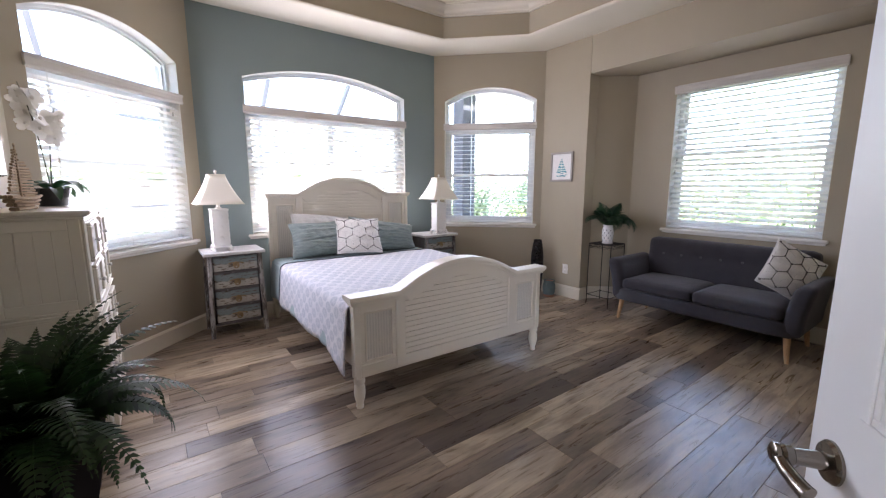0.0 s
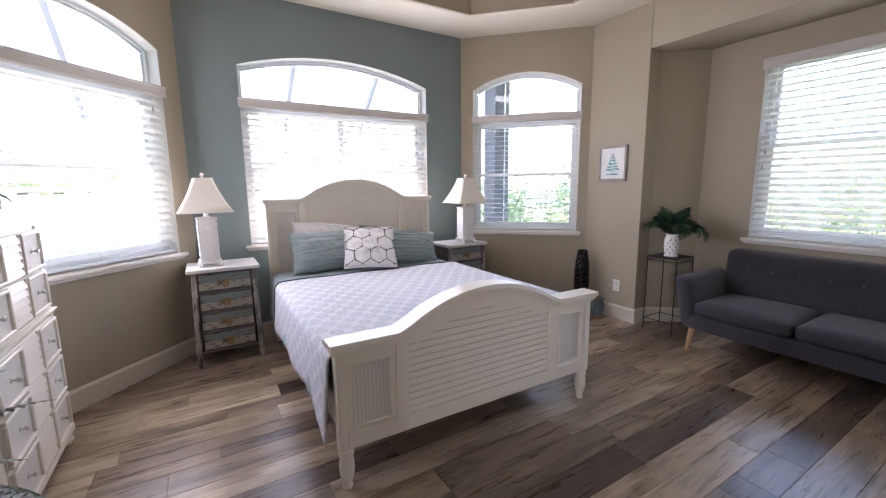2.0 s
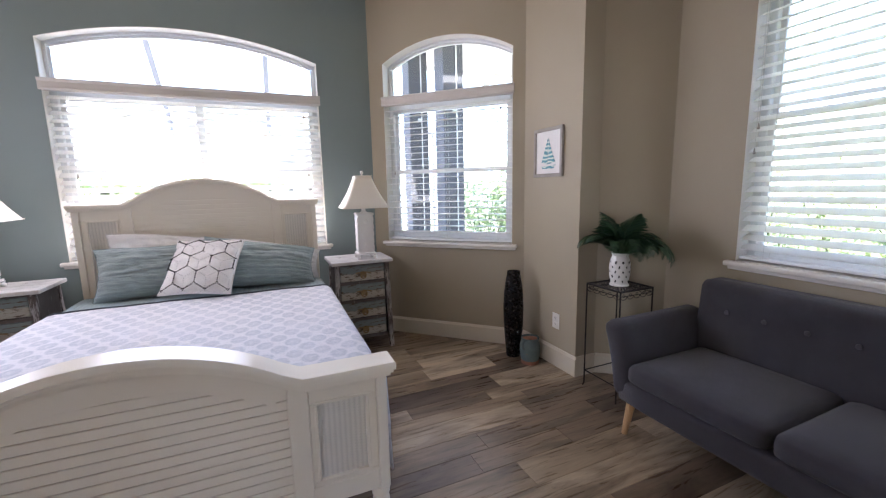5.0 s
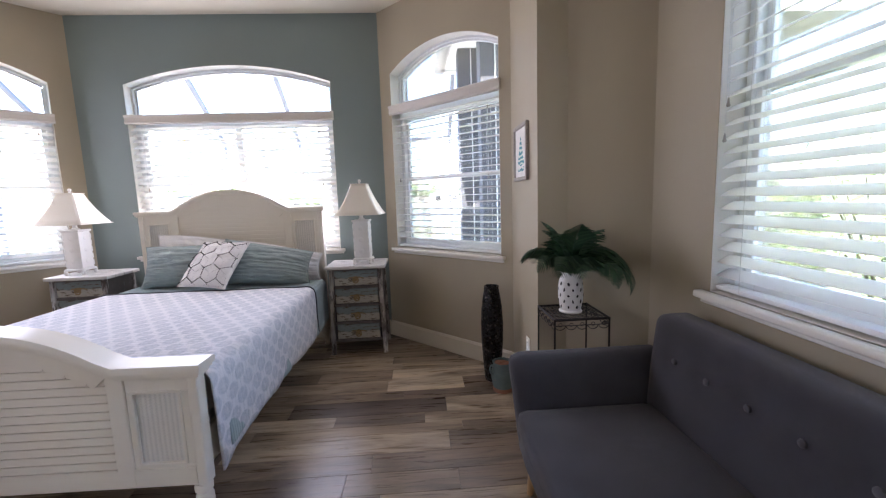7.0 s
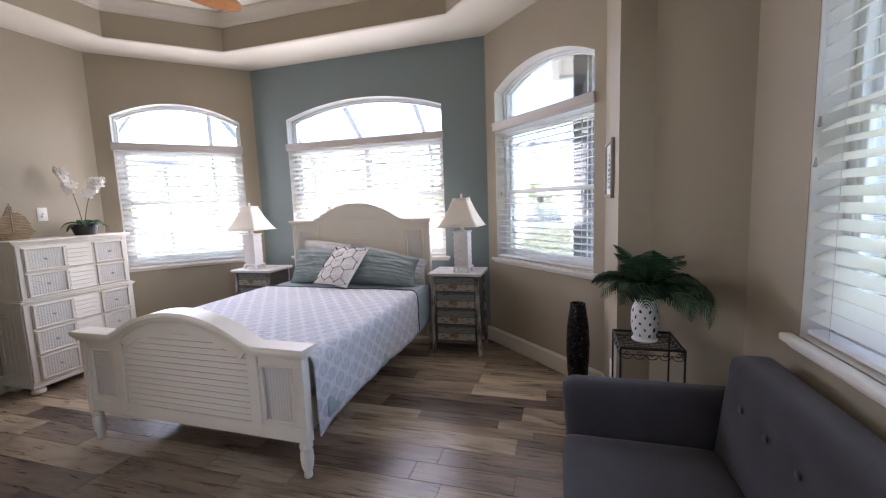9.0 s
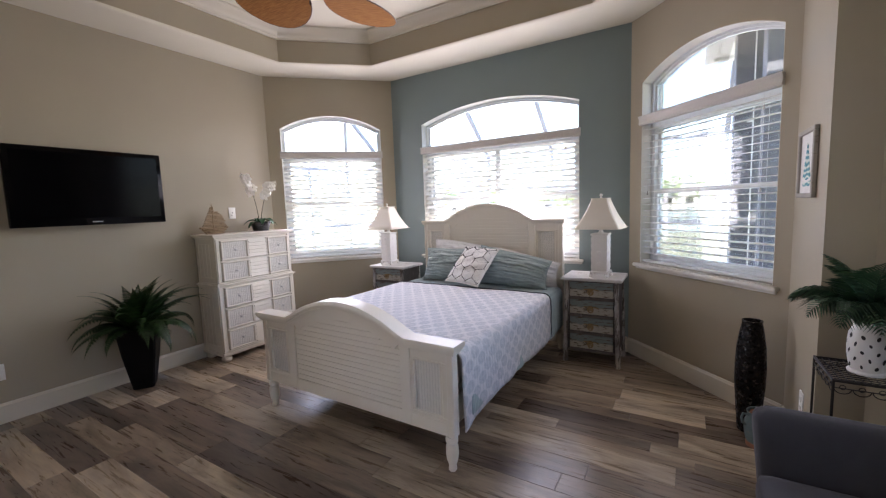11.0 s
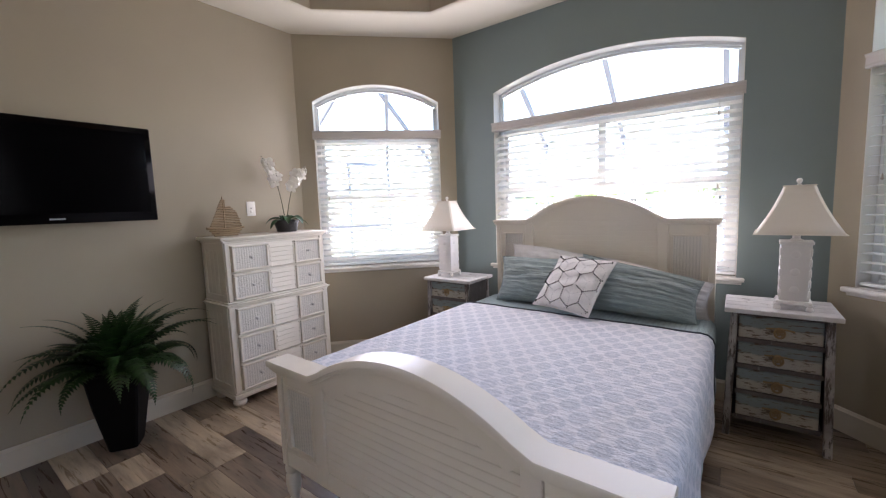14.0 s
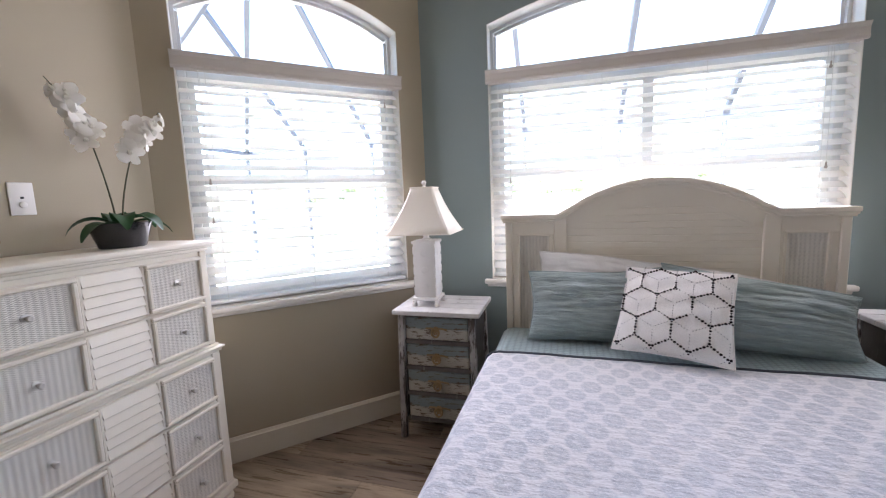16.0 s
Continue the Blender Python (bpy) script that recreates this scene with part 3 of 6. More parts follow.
_, WM4, WL4 = wall("wall_niche", A7, A8, M_WALL, "greige niche wall with a wide window over the sofa", (0.435, 1.745, 0.915, 2.43, 0), ext=(0.0, 0.0))
bm = B()
prism(bm, [A8, A9, A10, A11, (5.13, -0.5), (5.13, 0.53)], 0, TOP, 'z')
solid("wall_east_end", bm, M_WALL, "greige wall beyond the sofa niche", "wall", kind="structure", smooth=False)
# opening of the unseen south window, made up to carry fill light
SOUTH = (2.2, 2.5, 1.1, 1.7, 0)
_, WM6, WL6 = wall("wall_south", A11, A12, M_WALL, "greige wall opposite the bed with an unseen added window", SOUTH)
DOORWAY = (0.486, 1.306, 0.0, 2.05, 0)
_, WM5, WL5 = wall("wall_entry", A12, A0, M_WALL, "greige diagonal wall with the doorway", DOORWAY)

# niche header
bm = B()
box(bm, 4.393, 5.13, 0.25, 3.04, 2.625, 3.4, 0.012, 2)
solid("niche_header", bm, M_WALL, "greige dropped header over the sofa niche", "header", kind="structure")

# floor base
bm = B()
box(bm, -0.45, 5.0, -0.55, 4.75, -0.12, -0.008)
solid("floor", bm, M_SUB, "wood-look plank floor in mixed grey and brown", "floor", kind="structure", smooth=False)
FLOOR = bpy.data.objects["floor"]

# hall behind the doorway
bm = B()
box(bm, -2.4, 0.72, -2.6, 0.64, -0.12, -0.012)
solid("hall_floor", bm, M_PLANK, "wood-look floor of the hall outside", "floor", kind="structure", smooth=False)
bm = B()
prism(bm, [(-2.42, -2.62), (1.0, -2.62), (1.0, -2.4), (-2.42, -2.4)], 0, 3.0, 'z')
solid("hall_wall", bm, M_WALL, "plain greige wall of the hall", "wall", kind="structure", smooth=False)
# tall window added out of view so light reaches the footboard
_, WM7, WL7 = wall("hall_wall_west", (-2.2, -2.4), (-2.2, 0.9), M_WALL, "greige hall wall with a tall unseen window added for light", (0.1, 1.2, 0.3, 2.3, 0), ext=(0.0, 0.0), z1=3.0)
bm = B()
prism(bm, [(-2.2, 0.7), (-0.6, 0.7), (-0.6, 0.9), (-2.2, 0.9)], 0, 3.0, 'z')
prism(bm, [(0.8, -2.4), (1.0, -2.4), (1.0, -0.72), (0.8, -0.72)], 0, 3.0, 'z')
solid("hall_side_wall", bm, M_WALL, "plain greige wall of the hall", "wall", kind="structure", smooth=False)
bm = B()
box(bm, -2.4, 1.0, -2.6, 0.9, 2.75, 2.85)
solid("hall_ceiling", bm, M_CEIL, "plain pale ceiling of the hall", "ceiling", kind="structure", smooth=False)

# ceiling: soffit ring with a rounded lip, fascia, crown and upper ceiling
TRAY = [(0.10, 0.75), (0.10, 3.49), (0.805, 4.155), (3.155, 4.15), (3.835, 3.47), (3.835, 0.75), (3.155, 0.07), (0.805, 0.07)]
OUT = [(-0.6, -0.72), (-0.6, 3.73), (0.57, 4.9), (3.48, 4.9), (5.14, 3.24), (5.14, -0.72)]
OMAP = [0, 1, 2, 3, 4, 5, 5, 0]


def offset_loop(pts, d):
    """The loop moved outwards by d (points run clockwise seen from above)."""
    out, n = [], len(pts)
    for i in range(n):
        p0, p1, p2 = Vector(pts[i - 1]), Vector(pts[i]), Vector(pts[(i + 1) % n])
        d1, d2 = (p1 - p0).normalized(), (p2 - p1).normalized()
        n1, n2 = Vector((-d1.y, d1.x)), Vector((-d2.y, d2.x))
        b = (n1 + n2).normalized()
        out.append(tuple(p1 + b * (d / max(0.3, b.dot(n1)))))
    return out


def loop_sweep(bm, pts, prof, close_last=False):
    """Sweeps a profile of (outward offset, z) round a closed loop."""
    rows = [[bm.verts.new((*p, z)) for p in offset_loop(pts, o)] for o, z in prof]
    n = len(pts)
    for a, b in zip(rows, rows[1:]):
        for i in range(n):
            bm.faces.new((a[i], a[(i + 1) % n], b[(i + 1) % n], b[i]))
    return rows


SOFFIT = 3.03
bm = B()
lip = [(0.0, SOFFIT + 0.02)] + [(0.04 - 0.04 * math.cos(a), SOFFIT + 0.02 - 0.02 * math.sin(a)) for a in (radians(k) for k in (20, 40, 60, 75, 90))]
rows = loop_sweep(bm, TRAY, lip)
outer = [bm.verts.new((*p, SOFFIT)) for p in OUT]
ring = rows[-1]
for i in range(8):
    j = (i + 1) % 8
    o0, o1 = outer[OMAP[i]], outer[OMAP[j]]
    bm.faces.new([ring[i], ring[j], o1] + ([o0] if o0 is not o1 else []))
solid("ceiling_soffit", bm, M_CEIL, "pale cream soffit round the tray ceiling", "ceiling", kind="structure")
bm = B()
loop_sweep(bm, TRAY, [(0.004, SOFFIT + 0.018), (0.004, 3.42)])
solid("ceiling_fascia", bm, M_WALL, "greige upright face of the tray ceiling", "ceiling", kind="structure", smooth=False)
bm = B()
crown = [(0.004, 3.275), (-0.012, 3.275), (-0.014, 3.292), (-0.022, 3.298), (-0.030, 3.318), (-0.048, 3.345), (-0.074, 3.362), (-0.080, 3.374), (-0.090, 3.376), (-0.092, 3.395)]
loop_sweep(bm, TRAY, crown)
solid("crown_moulding", bm, M_TRIM, "cream crown moulding inside the tray ceiling", "moulding", kind="structure")
bm = B()
box(bm, -0.6, 5.14, -0.72, 4.9, 3.395, 3.52)
solid("ceiling", bm, M_CEIL, "pale upper ceiling within the tray", "ceiling", kind="structure", smooth=False)


# baseboards
def baseboard(a, b, cut=None, e=(0.0, 0.0)):
    m, L = wall_frame(a, b)
    bm = B()
    spans = [(e[0], L + e[1])] if cut is None else [(e[0], cut[0]), (cut[1], L + e[1])]
    for s0, s1 in spans:
        prism(bm, [(-0.018, 0), (0, 0), (0, 0.145), (-0.006, 0.145), (-0.013, 0.132), (-0.018, 0.128)], s0, s1, 'x')
    ob = solid("baseboard", bm, M_TRIM, "cream painted wooden baseboard", "baseboard", m, kind="structure", smooth=False)
    return ob


for a, b, e in ((A0, A1, (0, -0.007)), (A1, A2, (0.007, -0.007)), (A2, A3, (0.007, -0.007)), (A3, A4, (0.007, -0.007)), (A4, A5, (0.007, 0.018)),
                (A5, A6, (0.0, -0.007)), (A6, A7, (0.007, -0.007)), (A7, A8, (0.007, -0.007)), (A8, A9, (0.007, -0.007)), (A9, A10, (0.007, 0.018)),
                (A10, A11, (0, -0.018)), (A11, A12, (0.018, -0.007))):
    baseboard(a, b, None, e)
baseboard(A12, A0, (DOORWAY[0] - 0.07, DOORWAY[1] + 0.07))


# ---------------------------------------------------------------- windows and blinds
def window(name, wm, s0, s1, z0, zs, rise, meet, tilt, label, mull=None):
    """A window set in the outer part of its opening, with sill; its blind is a thing of its own."""
    w = thing(name, label, "window", wm, kind="structure")
    y0, y1 = 0.10, 0.17
    head = arch_line(s0, s1, zs, rise) if rise > 0 else [(s0, zs), (s1, zs)]
    # painted lining of the opening
    bm = B()
    t = 0.004
    ins = arch_line(s0, s1, zs, rise, t) if rise > 0 else [(s0 + t, zs - t), (s1 - t, zs - t)]
    strip(bm, ins, head, 0.002, 0.215)
    box(bm, s0, s0 + t, 0.002, 0.215, z0, ins[0][1])
    box(bm, s1 - t, s1, 0.002, 0.215, z0, ins[-1][1])
    part("reveal", bm, M_REVEAL, w, "cream painted reveal", smooth=False)
    # frame
    fw = 0.045
    bm = B()
    zj = 2.125 if rise > 0 else ins[0][1]
    box(bm, s0 + t, s0 + fw, y0, y1, z0, zj, 0.004, 1)
    box(bm, s1 - fw, s1 - t, y0, y1, z0, zj, 0.004, 1)
    if rise > 0:
        box(bm, s0 + t, s0 + 0.022, y0, y1, zj, ins[0][1])
        box(bm, s1 - 0.022, s1 - t, y0, y1, zj, ins[-1][1])
    box(bm, s0 + fw, s1 - fw, y0, y1, z0, z0 + 0.05, 0.004, 1)
    if rise > 0:
        fa = 0.022
        inn = arch_line(s0, s1, zs, rise, fa)
        strip(bm, inn, [(p[0], p[1]) for p in arch_line(s0, s1, zs, rise, t)], y0, y1)
        strip(bm, arch_line(s0, s1, zs, rise, fa + 0.016), arch_line(s0, s1, zs, rise, fa), y0 + 0.022, y0 + 0.052)
        for sa, sb in ((s0 + fa, s0 + fa + 0.016), (s1 - fa - 0.016, s1 - fa)):
            box(bm, sa, sb, y0 + 0.022, y0 + 0.052, 2.125, zs - 0.03)
    else:
        box(bm, s0 + fw, s1 - fw, y0, y1, zs - fw, zs - t, 0.004, 1)
    part("window_frame", bm, M_VINYL, w, smooth=False)
    ztr = 2.09 if rise > 0 else zs - fw
    if rise > 0:
        bm = B()
        box(bm, s0 + fw, s1 - fw, y0, y1, 2.065, 2.125, 0.004, 1)
        part("transom_bar", bm, M_VINYL, w)
    # two sashes
    for nm, za, zb, ya in (("upper_sash", meet, ztr, 0.135), ("lower_sash", z0 + 0.05, meet + 0.035, 0.108)):
        bm = B()
        r = 0.032
        box(bm, s0 + fw, s0 + fw + r, ya, ya + 0.03, za, zb, 0.003, 1)
        box(bm, s1 - fw - r, s1 - fw, ya, ya + 0.03, za, zb, 0.003, 1)
        box(bm, s0 + fw + r, s1 - fw - r, ya, ya + 0.03, za, za + 0.036, 0.003, 1)
        box(bm, s0 + fw + r, s1 - fw - r, ya, ya + 0.03, zb - 0.036, zb, 0.003, 1)
        if mull:
            for q in mull:
                box(bm, q - 0.03, q + 0.03, ya, ya + 0.03, za + 0.036, zb - 0.036, 0.003, 1)
        sash = part(nm, bm, M_VINYL, w)
        bm = B()
        box(bm, s0 + fw + r, s1 - fw - r, ya + 0.012, ya + 0.016, za + 0.036, zb - 0.036)
        g = part("pane", bm, M_GLASS, sash, smooth=False)
        g.visible_shadow = False
    if rise > 0:
        bm = B()
        top = arch_line(s0, s1, zs, rise, 0.034)
        strip(bm, [(p[0], 2.125) for p in top], top, 0.130, 0.134)
        g = part("pane", bm, M_GLASS, w, smooth=False)
        g.visible_shadow = False
    # sill board
    bm = B()
    box(bm, s0 - 0.045, s1 + 0.045, -0.045, 0.0, z0 - 0.03, z0, 0.009, 3)
    box(bm, s0, s1, 0.0, 0.215, z0 - 0.004, z0 + 0.003)
    box(bm, s0 - 0.03, s1 + 0.03, -0.02, -0.002, z0 - 0.05, z0 - 0.03, 0.004, 1)
    part("window_sill", bm, M_REVEAL, w, "off-white marble-look window sill")
    return w


def blind(wm, s0, s1, ztop, zbot, tilt, label, valance_out=True, cords=(0.06,)):
    b = thing("window_blind", label, "blind", wm, group="window blinds")
    # valance with a moulded face and returned ends
    bm = B()
    o = 0.012
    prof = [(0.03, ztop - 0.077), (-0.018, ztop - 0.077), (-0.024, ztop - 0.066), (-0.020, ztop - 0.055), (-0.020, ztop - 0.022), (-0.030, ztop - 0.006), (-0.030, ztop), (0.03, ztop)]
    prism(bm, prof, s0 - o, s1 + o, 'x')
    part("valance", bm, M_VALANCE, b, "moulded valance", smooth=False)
    bm = B()
    box(bm, s0 + 0.01, s1 - 0.01, 0.032, 0.085, ztop - 0.06, ztop - 0.015)
    part("head_rail", bm, M_VINYL, b, smooth=False)
    pitch, wdt, yc = 0.0545, 0.063, 0.048
    n = int((ztop - 0.10 - zbot - 0.03) / pitch)
    bm = B()
    # slightly crowned slat
    k = 5
    top, bot = [], []
    for i in range(k + 1):
        u = -wdt / 2 + wdt * i / k
        h = 0.0022 * (1 - (2 * u / wdt) ** 2)
        top.append((u, h + 0.0015))
        bot.append((u, h - 0.0015))
    prism(bm, top + bot[::-1], s0 + 0.008, s1 - 0.008, 'x')
    me = finish(bm, "slat", M_SLAT, True, 60)
    for i in range(n):
        z = ztop - 0.115 - pitch * i
        ob = new("slat", me)
        ob.parent = b
        a = tilt + random.uniform(-1.2, 1.2)
        ob.matrix_basis = pose(0, yc, z, a, random.uniform(-0.05, 0.05), 0)
    zb = ztop - 0.115 - pitch * n
    bm = B()
    box(bm, s0 + 0.008, s1 - 0.008, yc - 0.03, yc + 0.03, zbot + 0.012, zbot + 0.03, 0.004, 2)
    part("bottom_rail", bm, M_VINYL, b)
    # ladder cords
    L = s1 - s0
    cnt = 3 if L < 1.4 else 4
    bm = B()
    for i in range(cnt):
        s = s0 + 0.13 + (L - 0.26) * i / (cnt - 1)
        for yy in (yc - 0.030, yc + 0.030):
            tube(bm, [(s, yy, ztop - 0.08), (s, yy, zbot + 0.02)], 0.0011, 5)
        for i2 in range(n):
            z = ztop - 0.115 - pitch * i2 - 0.003
            dy = 0.030 * math.cos(radians(tilt))
            dz = 0.030 * math.sin(radians(tilt))
            tube(bm, [(s, yc - dy, z - dz), (s, yc + dy, z + dz)], 0.0007, 4)
    part("ladder_cord", bm, M_CORD, b, "thin white ladder cords")
    for side, drop in cords:
        cd = B()
        tube(cd, [(side, -0.014, ztop - 0.08), (side, -0.014, ztop - drop)], 0.0012, 5)
        cord = part("pull_cord", cd, M_CORD, b)
        tb = B()
        lathe(tb, [(0.002, 0.028), (0.004, 0.02), (0.005, 0.008), (0.008, 0.0), (0.004, -0.006)], 10, side, -0.014, Matrix.Translation((0, 0, ztop - drop - 0.02)))
        part("tassel", tb, M_TASSEL, cord, "small wooden cord tassel")
    return b


window("window_1", WM1, 0.145, 1.325, SILL, 2.44, 0.16, 1.535, 0, "white vinyl arched window in the bay wall")
window("window_2", WM2, 0.43, 2.272, SILL, 2.443, 0.155, 1.535, 0, "wide white vinyl arched window behind the bed", mull=[1.351])
window("window_3", WM3, 0.14, 1.315, SILL, 2.465, 0.16, 1.505, 0, "white vinyl arched window in the bay wall")
window("window_4", WM4, 0.435, 1.745, 0.915, 2.43, 0, 1.70, 0, "white vinyl window over the sofa")
# the next two windows are unseen additions for fill light
window("added_window_south", WM6, 2.2, 2.5, 1.1, 1.7, 0, 1.4, 0, "plain white vinyl window added unseen opposite the bed")
window("added_window_hall", WM7, 0.1, 1.2, 0.3, 2.3, 0, 1.3, 0, "tall white vinyl window added unseen in the hall")
blind(WM1, 0.145, 1.325, 2.172, SILL, 31, "white faux-wood blind with half-closed slats", cords=((1.22, 0.17), (0.25, 0.62), (0.245, 0.82)))
blind(WM2, 0.43, 2.272, 2.172, SILL, 31, "wide white faux-wood blind with half-closed slats", cords=((2.14, 0.17), (0.56, 0.66), (2.15, 0.66)))
blind(WM3, 0.14, 1.315, 2.18, SILL, 3, "white faux-wood blind with slats turned level", cords=((0.24, 0.66), (1.22, 0.68), (1.22, 0.17)))
blind(WM4, 0.435, 1.745, 2.42, 0.915, 28, "white faux-wood blind with half-closed slats", cords=((0.50, 0.75), (0.49, 0.88), (1.64, 0.95), (1.65, 0.14)))


# ---------------------------------------------------------------- the open door
def door():
    d = thing("door_1", "white painted panel door standing wide open", "door", pose(0.448, -0.148, 0, 0, 0, 34.9), kind="structure")
    bm = B()
    box(bm, 0.0, 0.80, -0.035, 0.0, 0.012, 2.03, 0.002, 1)
    leaf = part("door_leaf", bm, M_DOOR, d)
    for za, zb in ((0.25, 0.88), (1.04, 1.90)):
        for xa, xb in ((0.115, 0.365), (0.435, 0.685)):
            bm = B()
            # moulded frame standing proud round each panel
            for f0, f1, h in ((0.0, 0.018, 0.006), (0.018, 0.03, 0.003)):
                for q in ((xa + f0, xb - f0, za + f0, za + f1), (xa + f0, xb - f0, zb - f1, zb - f0), (xa + f0, xa + f1, za + f1, zb - f1), (xb - f1, xb - f0, za + f1, zb - f1)):
                    box(bm, q[0], q[1], 0.0, h, q[2], q[3], 0.0015, 1)
            part("door_panel", bm, M_DOOR, leaf)
    bm = B()
    rm = pose(0.735, 0.0, 0.955, -90, 0, 0)
    lathe(bm, [(0.033, 0.0), (0.033, 0.004), (0.029, 0.009), (0.014, 0.012), (0.0125, 0.05), (0.015, 0.052), (0.016, 0.062), (0.012, 0.068), (0.0165, 0.070), (0.0165, 0.076), (0.012, 0.079)], 28, m=rm)
    h = part("door_handle", bm, M_NICKEL, d, "brushed nickel lever handle")
    bm = B()
    pts = [(0.740, 0.069, 0.955), (0.728, 0.070, 0.952), (0.705, 0.070, 0.948), (0.682, 0.066, 0.945), (0.664, 0.062, 0.943), (0.660, 0.060, 0.942)]
    tube(bm, pts, 0.009, 14, 0.013)
    part("lever", bm, M_NICKEL, h, "curved nickel lever")


door()


# ---------------------------------------------------------------- bed
def panel_frame(bm, x0, x1, z0, z1, w, y0, y1, bev=0.003):
    """Four bars of a frame round an x,z field."""
    box(bm, x0, x1, y0, y1, z0, z0 + w, bev, 1)
    box(bm, x0, x1, y0, y1, z1 - w, z1, bev, 1)
    box(bm, x0, x0 + w, y0, y1, z0 + w, z1 - w, bev, 1)
    box(bm, x1 - w, x1, y0, y1, z0 + w, z1 - w, bev, 1)


def bed_board(parent, name, half, zside, peak, aw, zbot, y, th, leg, slat_h, over=1.0, reach=0.009):
    """Headboard or footboard: posts, arched cap, louvred middle, wicker side fields. The face looks to -y."""
    board = new(name)
    board.parent = parent
    rise = peak - zside

    def arch(inset, dz=0.0, n=22):
        return arch_line(-aw, aw, zside + dz, rise, inset, n)

    xi = aw - 0.035          # stile between middle and side fields
    # posts
    for sx in (-1, 1):
        bm = B()
        box(bm, sx * half - 0.04 if sx > 0 else -half - 0.0, sx * half if sx > 0 else -half + 0.04, y, y + th, leg, zside - 0.045, 0.004, 1)
        part("post", bm, M_FURN, board)
        bm = B()
        cx = sx * (half - 0.035)
        lathe(bm, [(0.020, 0.0), (0.024, 0.008), (0.023, 0.02), (0.020, 0.03), (0.031, 0.065), (0.036, 0.10), (0.034, leg - 0.055), (0.026, leg - 0.04), (0.035, leg - 0.03), (0.036, leg - 0.012), (0.030, leg)], 20, cx, y + th / 2)
        part("leg", bm, M_FURN, board, "turned vase-shaped leg")
        # side field
        xa, xb = sorted((sx * (half - 0.04), sx * (aw + 0.035)))
        bm = B()
        box(bm, xa, xb, y + 0.008, y + th - 0.006, zbot, zbot + 0.085, 0.003, 1)
        box(bm, xa, xb, y + 0.008, y + th - 0.006, zside - 0.115, zside - 0.045, 0.003, 1)
        wf = 0.035
        box(bm, xa, xa + (wf if sx < 0 else 0.02), y + 0.008, y + th - 0.006, zbot + 0.085, zside - 0.115, 0.003, 1)
        box(bm, xb - (0.02 if sx < 0 else wf), xb, y + 0.008, y + th - 0.006, zbot + 0.085, zside - 0.115, 0.003, 1)
        part("side_rail", bm, M_FURN, board)
        fa, fb = (xa + wf, xb - 0.02) if sx < 0 else (xa + 0.02, xb - wf)
        bm = B()
        box(bm, fa, fb, y + 0.018, y + th - 0.012, zbot + 0.085, zside - 0.115)
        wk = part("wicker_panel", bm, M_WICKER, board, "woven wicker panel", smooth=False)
        add_uv(wk, lambda c, n: (c.x, c.z))
        bm = B()
        panel_frame(bm, fa - 0.004, fb + 0.004, zbot + 0.081, zside - 0.111, 0.012, y + 0.003, y + 0.02, 0.002)
        part("bead", bm, M_FURN, board)
        # upright between fields
        bm = B()
        box(bm, sx * aw - 0.035, sx * aw + 0.035, y + 0.002, y + th, zbot, zside - 0.03, 0.004, 1)
        part("stile", bm, M_FURN, board)
    # bottom rail
    bm = B()
    box(bm, -half + 0.04, half - 0.04, y + 0.004, y + th - 0.004, zbot - 0.012, zbot + 0.07, 0.004, 1)
    part("bottom_rail", bm, M_FURN, board)
    # louvred middle
    top = arch(0.07, -0.045)
    bm = B()
    strip(bm, [(p[0], zbot + 0.06) for p in arch(0.035, -0.04)], arch(0.035, -0.04), y + 0.0185, y + th - 0.012)
    part("back_panel", bm, M_FURN, board, smooth=False)
    z = zbot + 0.07
    R_in = top
    def half_at(zz):
        if zz <= top[0][1]:
            return xi
        best = 0.0
        for px, pz in top:
            if pz >= zz:
                best = max(best, abs(px))
        return best
    while z < max(p[1] for p in top) - 0.015:
        h = half_at(z + slat_h * 0.5)
        if h > 0.06:
            bm = B()
            e = 0.0015 * reach / 0.009
            prism(bm, [(y + 0.019 - reach, z + 0.0035), (y + 0.019 - reach * 0.67, z + e), (y + 0.019, z + e), (y + 0.019, z + slat_h - e), (y + 0.019 - reach * 0.45, z + slat_h - e), (y + 0.019 - reach * 0.8, z + slat_h - 0.004)], -h, h, 'x')
            part("louvre", bm, M_FURN, board, smooth=False)
        z += slat_h
    # arched frieze under the cap, in two steps
    bm = B()
    strip(bm, arch(0.075, -0.045), arch(0.0, -0.02), y + 0.004, y + th - 0.004)
    strip(bm, arch(0.088, -0.045), arch(0.073, -0.045), y + 0.012, y + 0.03)
    part("arch_rail", bm, M_FURN, board)
    # cap: moulded and overhanging, straight at the sides, arched in the middle
    full = [(-half - 0.032, zside)] + [(-aw - 0.02, zside)] + arch(0.0, 0.0)[1:-1] + [(aw + 0.02, zside)] + [(half + 0.032, zside)]
    bm = B()
    prof = [(0.008, -0.058), (0.010, -0.046), (0.020, -0.043), (0.021, -0.032), (0.030, -0.028), (0.031, -0.006), (0.027, 0.0)]
    prof = [(o * over, dz * (0.5 + 0.5 * over)) for o, dz in prof]
    loop = [(y - o, dz) for o, dz in prof] + [(y + th + o, dz) for o, dz in prof[::-1]]
    rows = []
    for k, (px, pz) in enumerate(full):
        end = -1 if k == 0 else (1 if k == len(full) - 1 else 0)
        rows.append([bm.verts.new((px + end * (-(0.031 - o) * 0.8), yy, pz + dz)) for (yy, dz), o in zip(loop, [q[0] for q in prof] + [q[0] for q in prof[::-1]])])
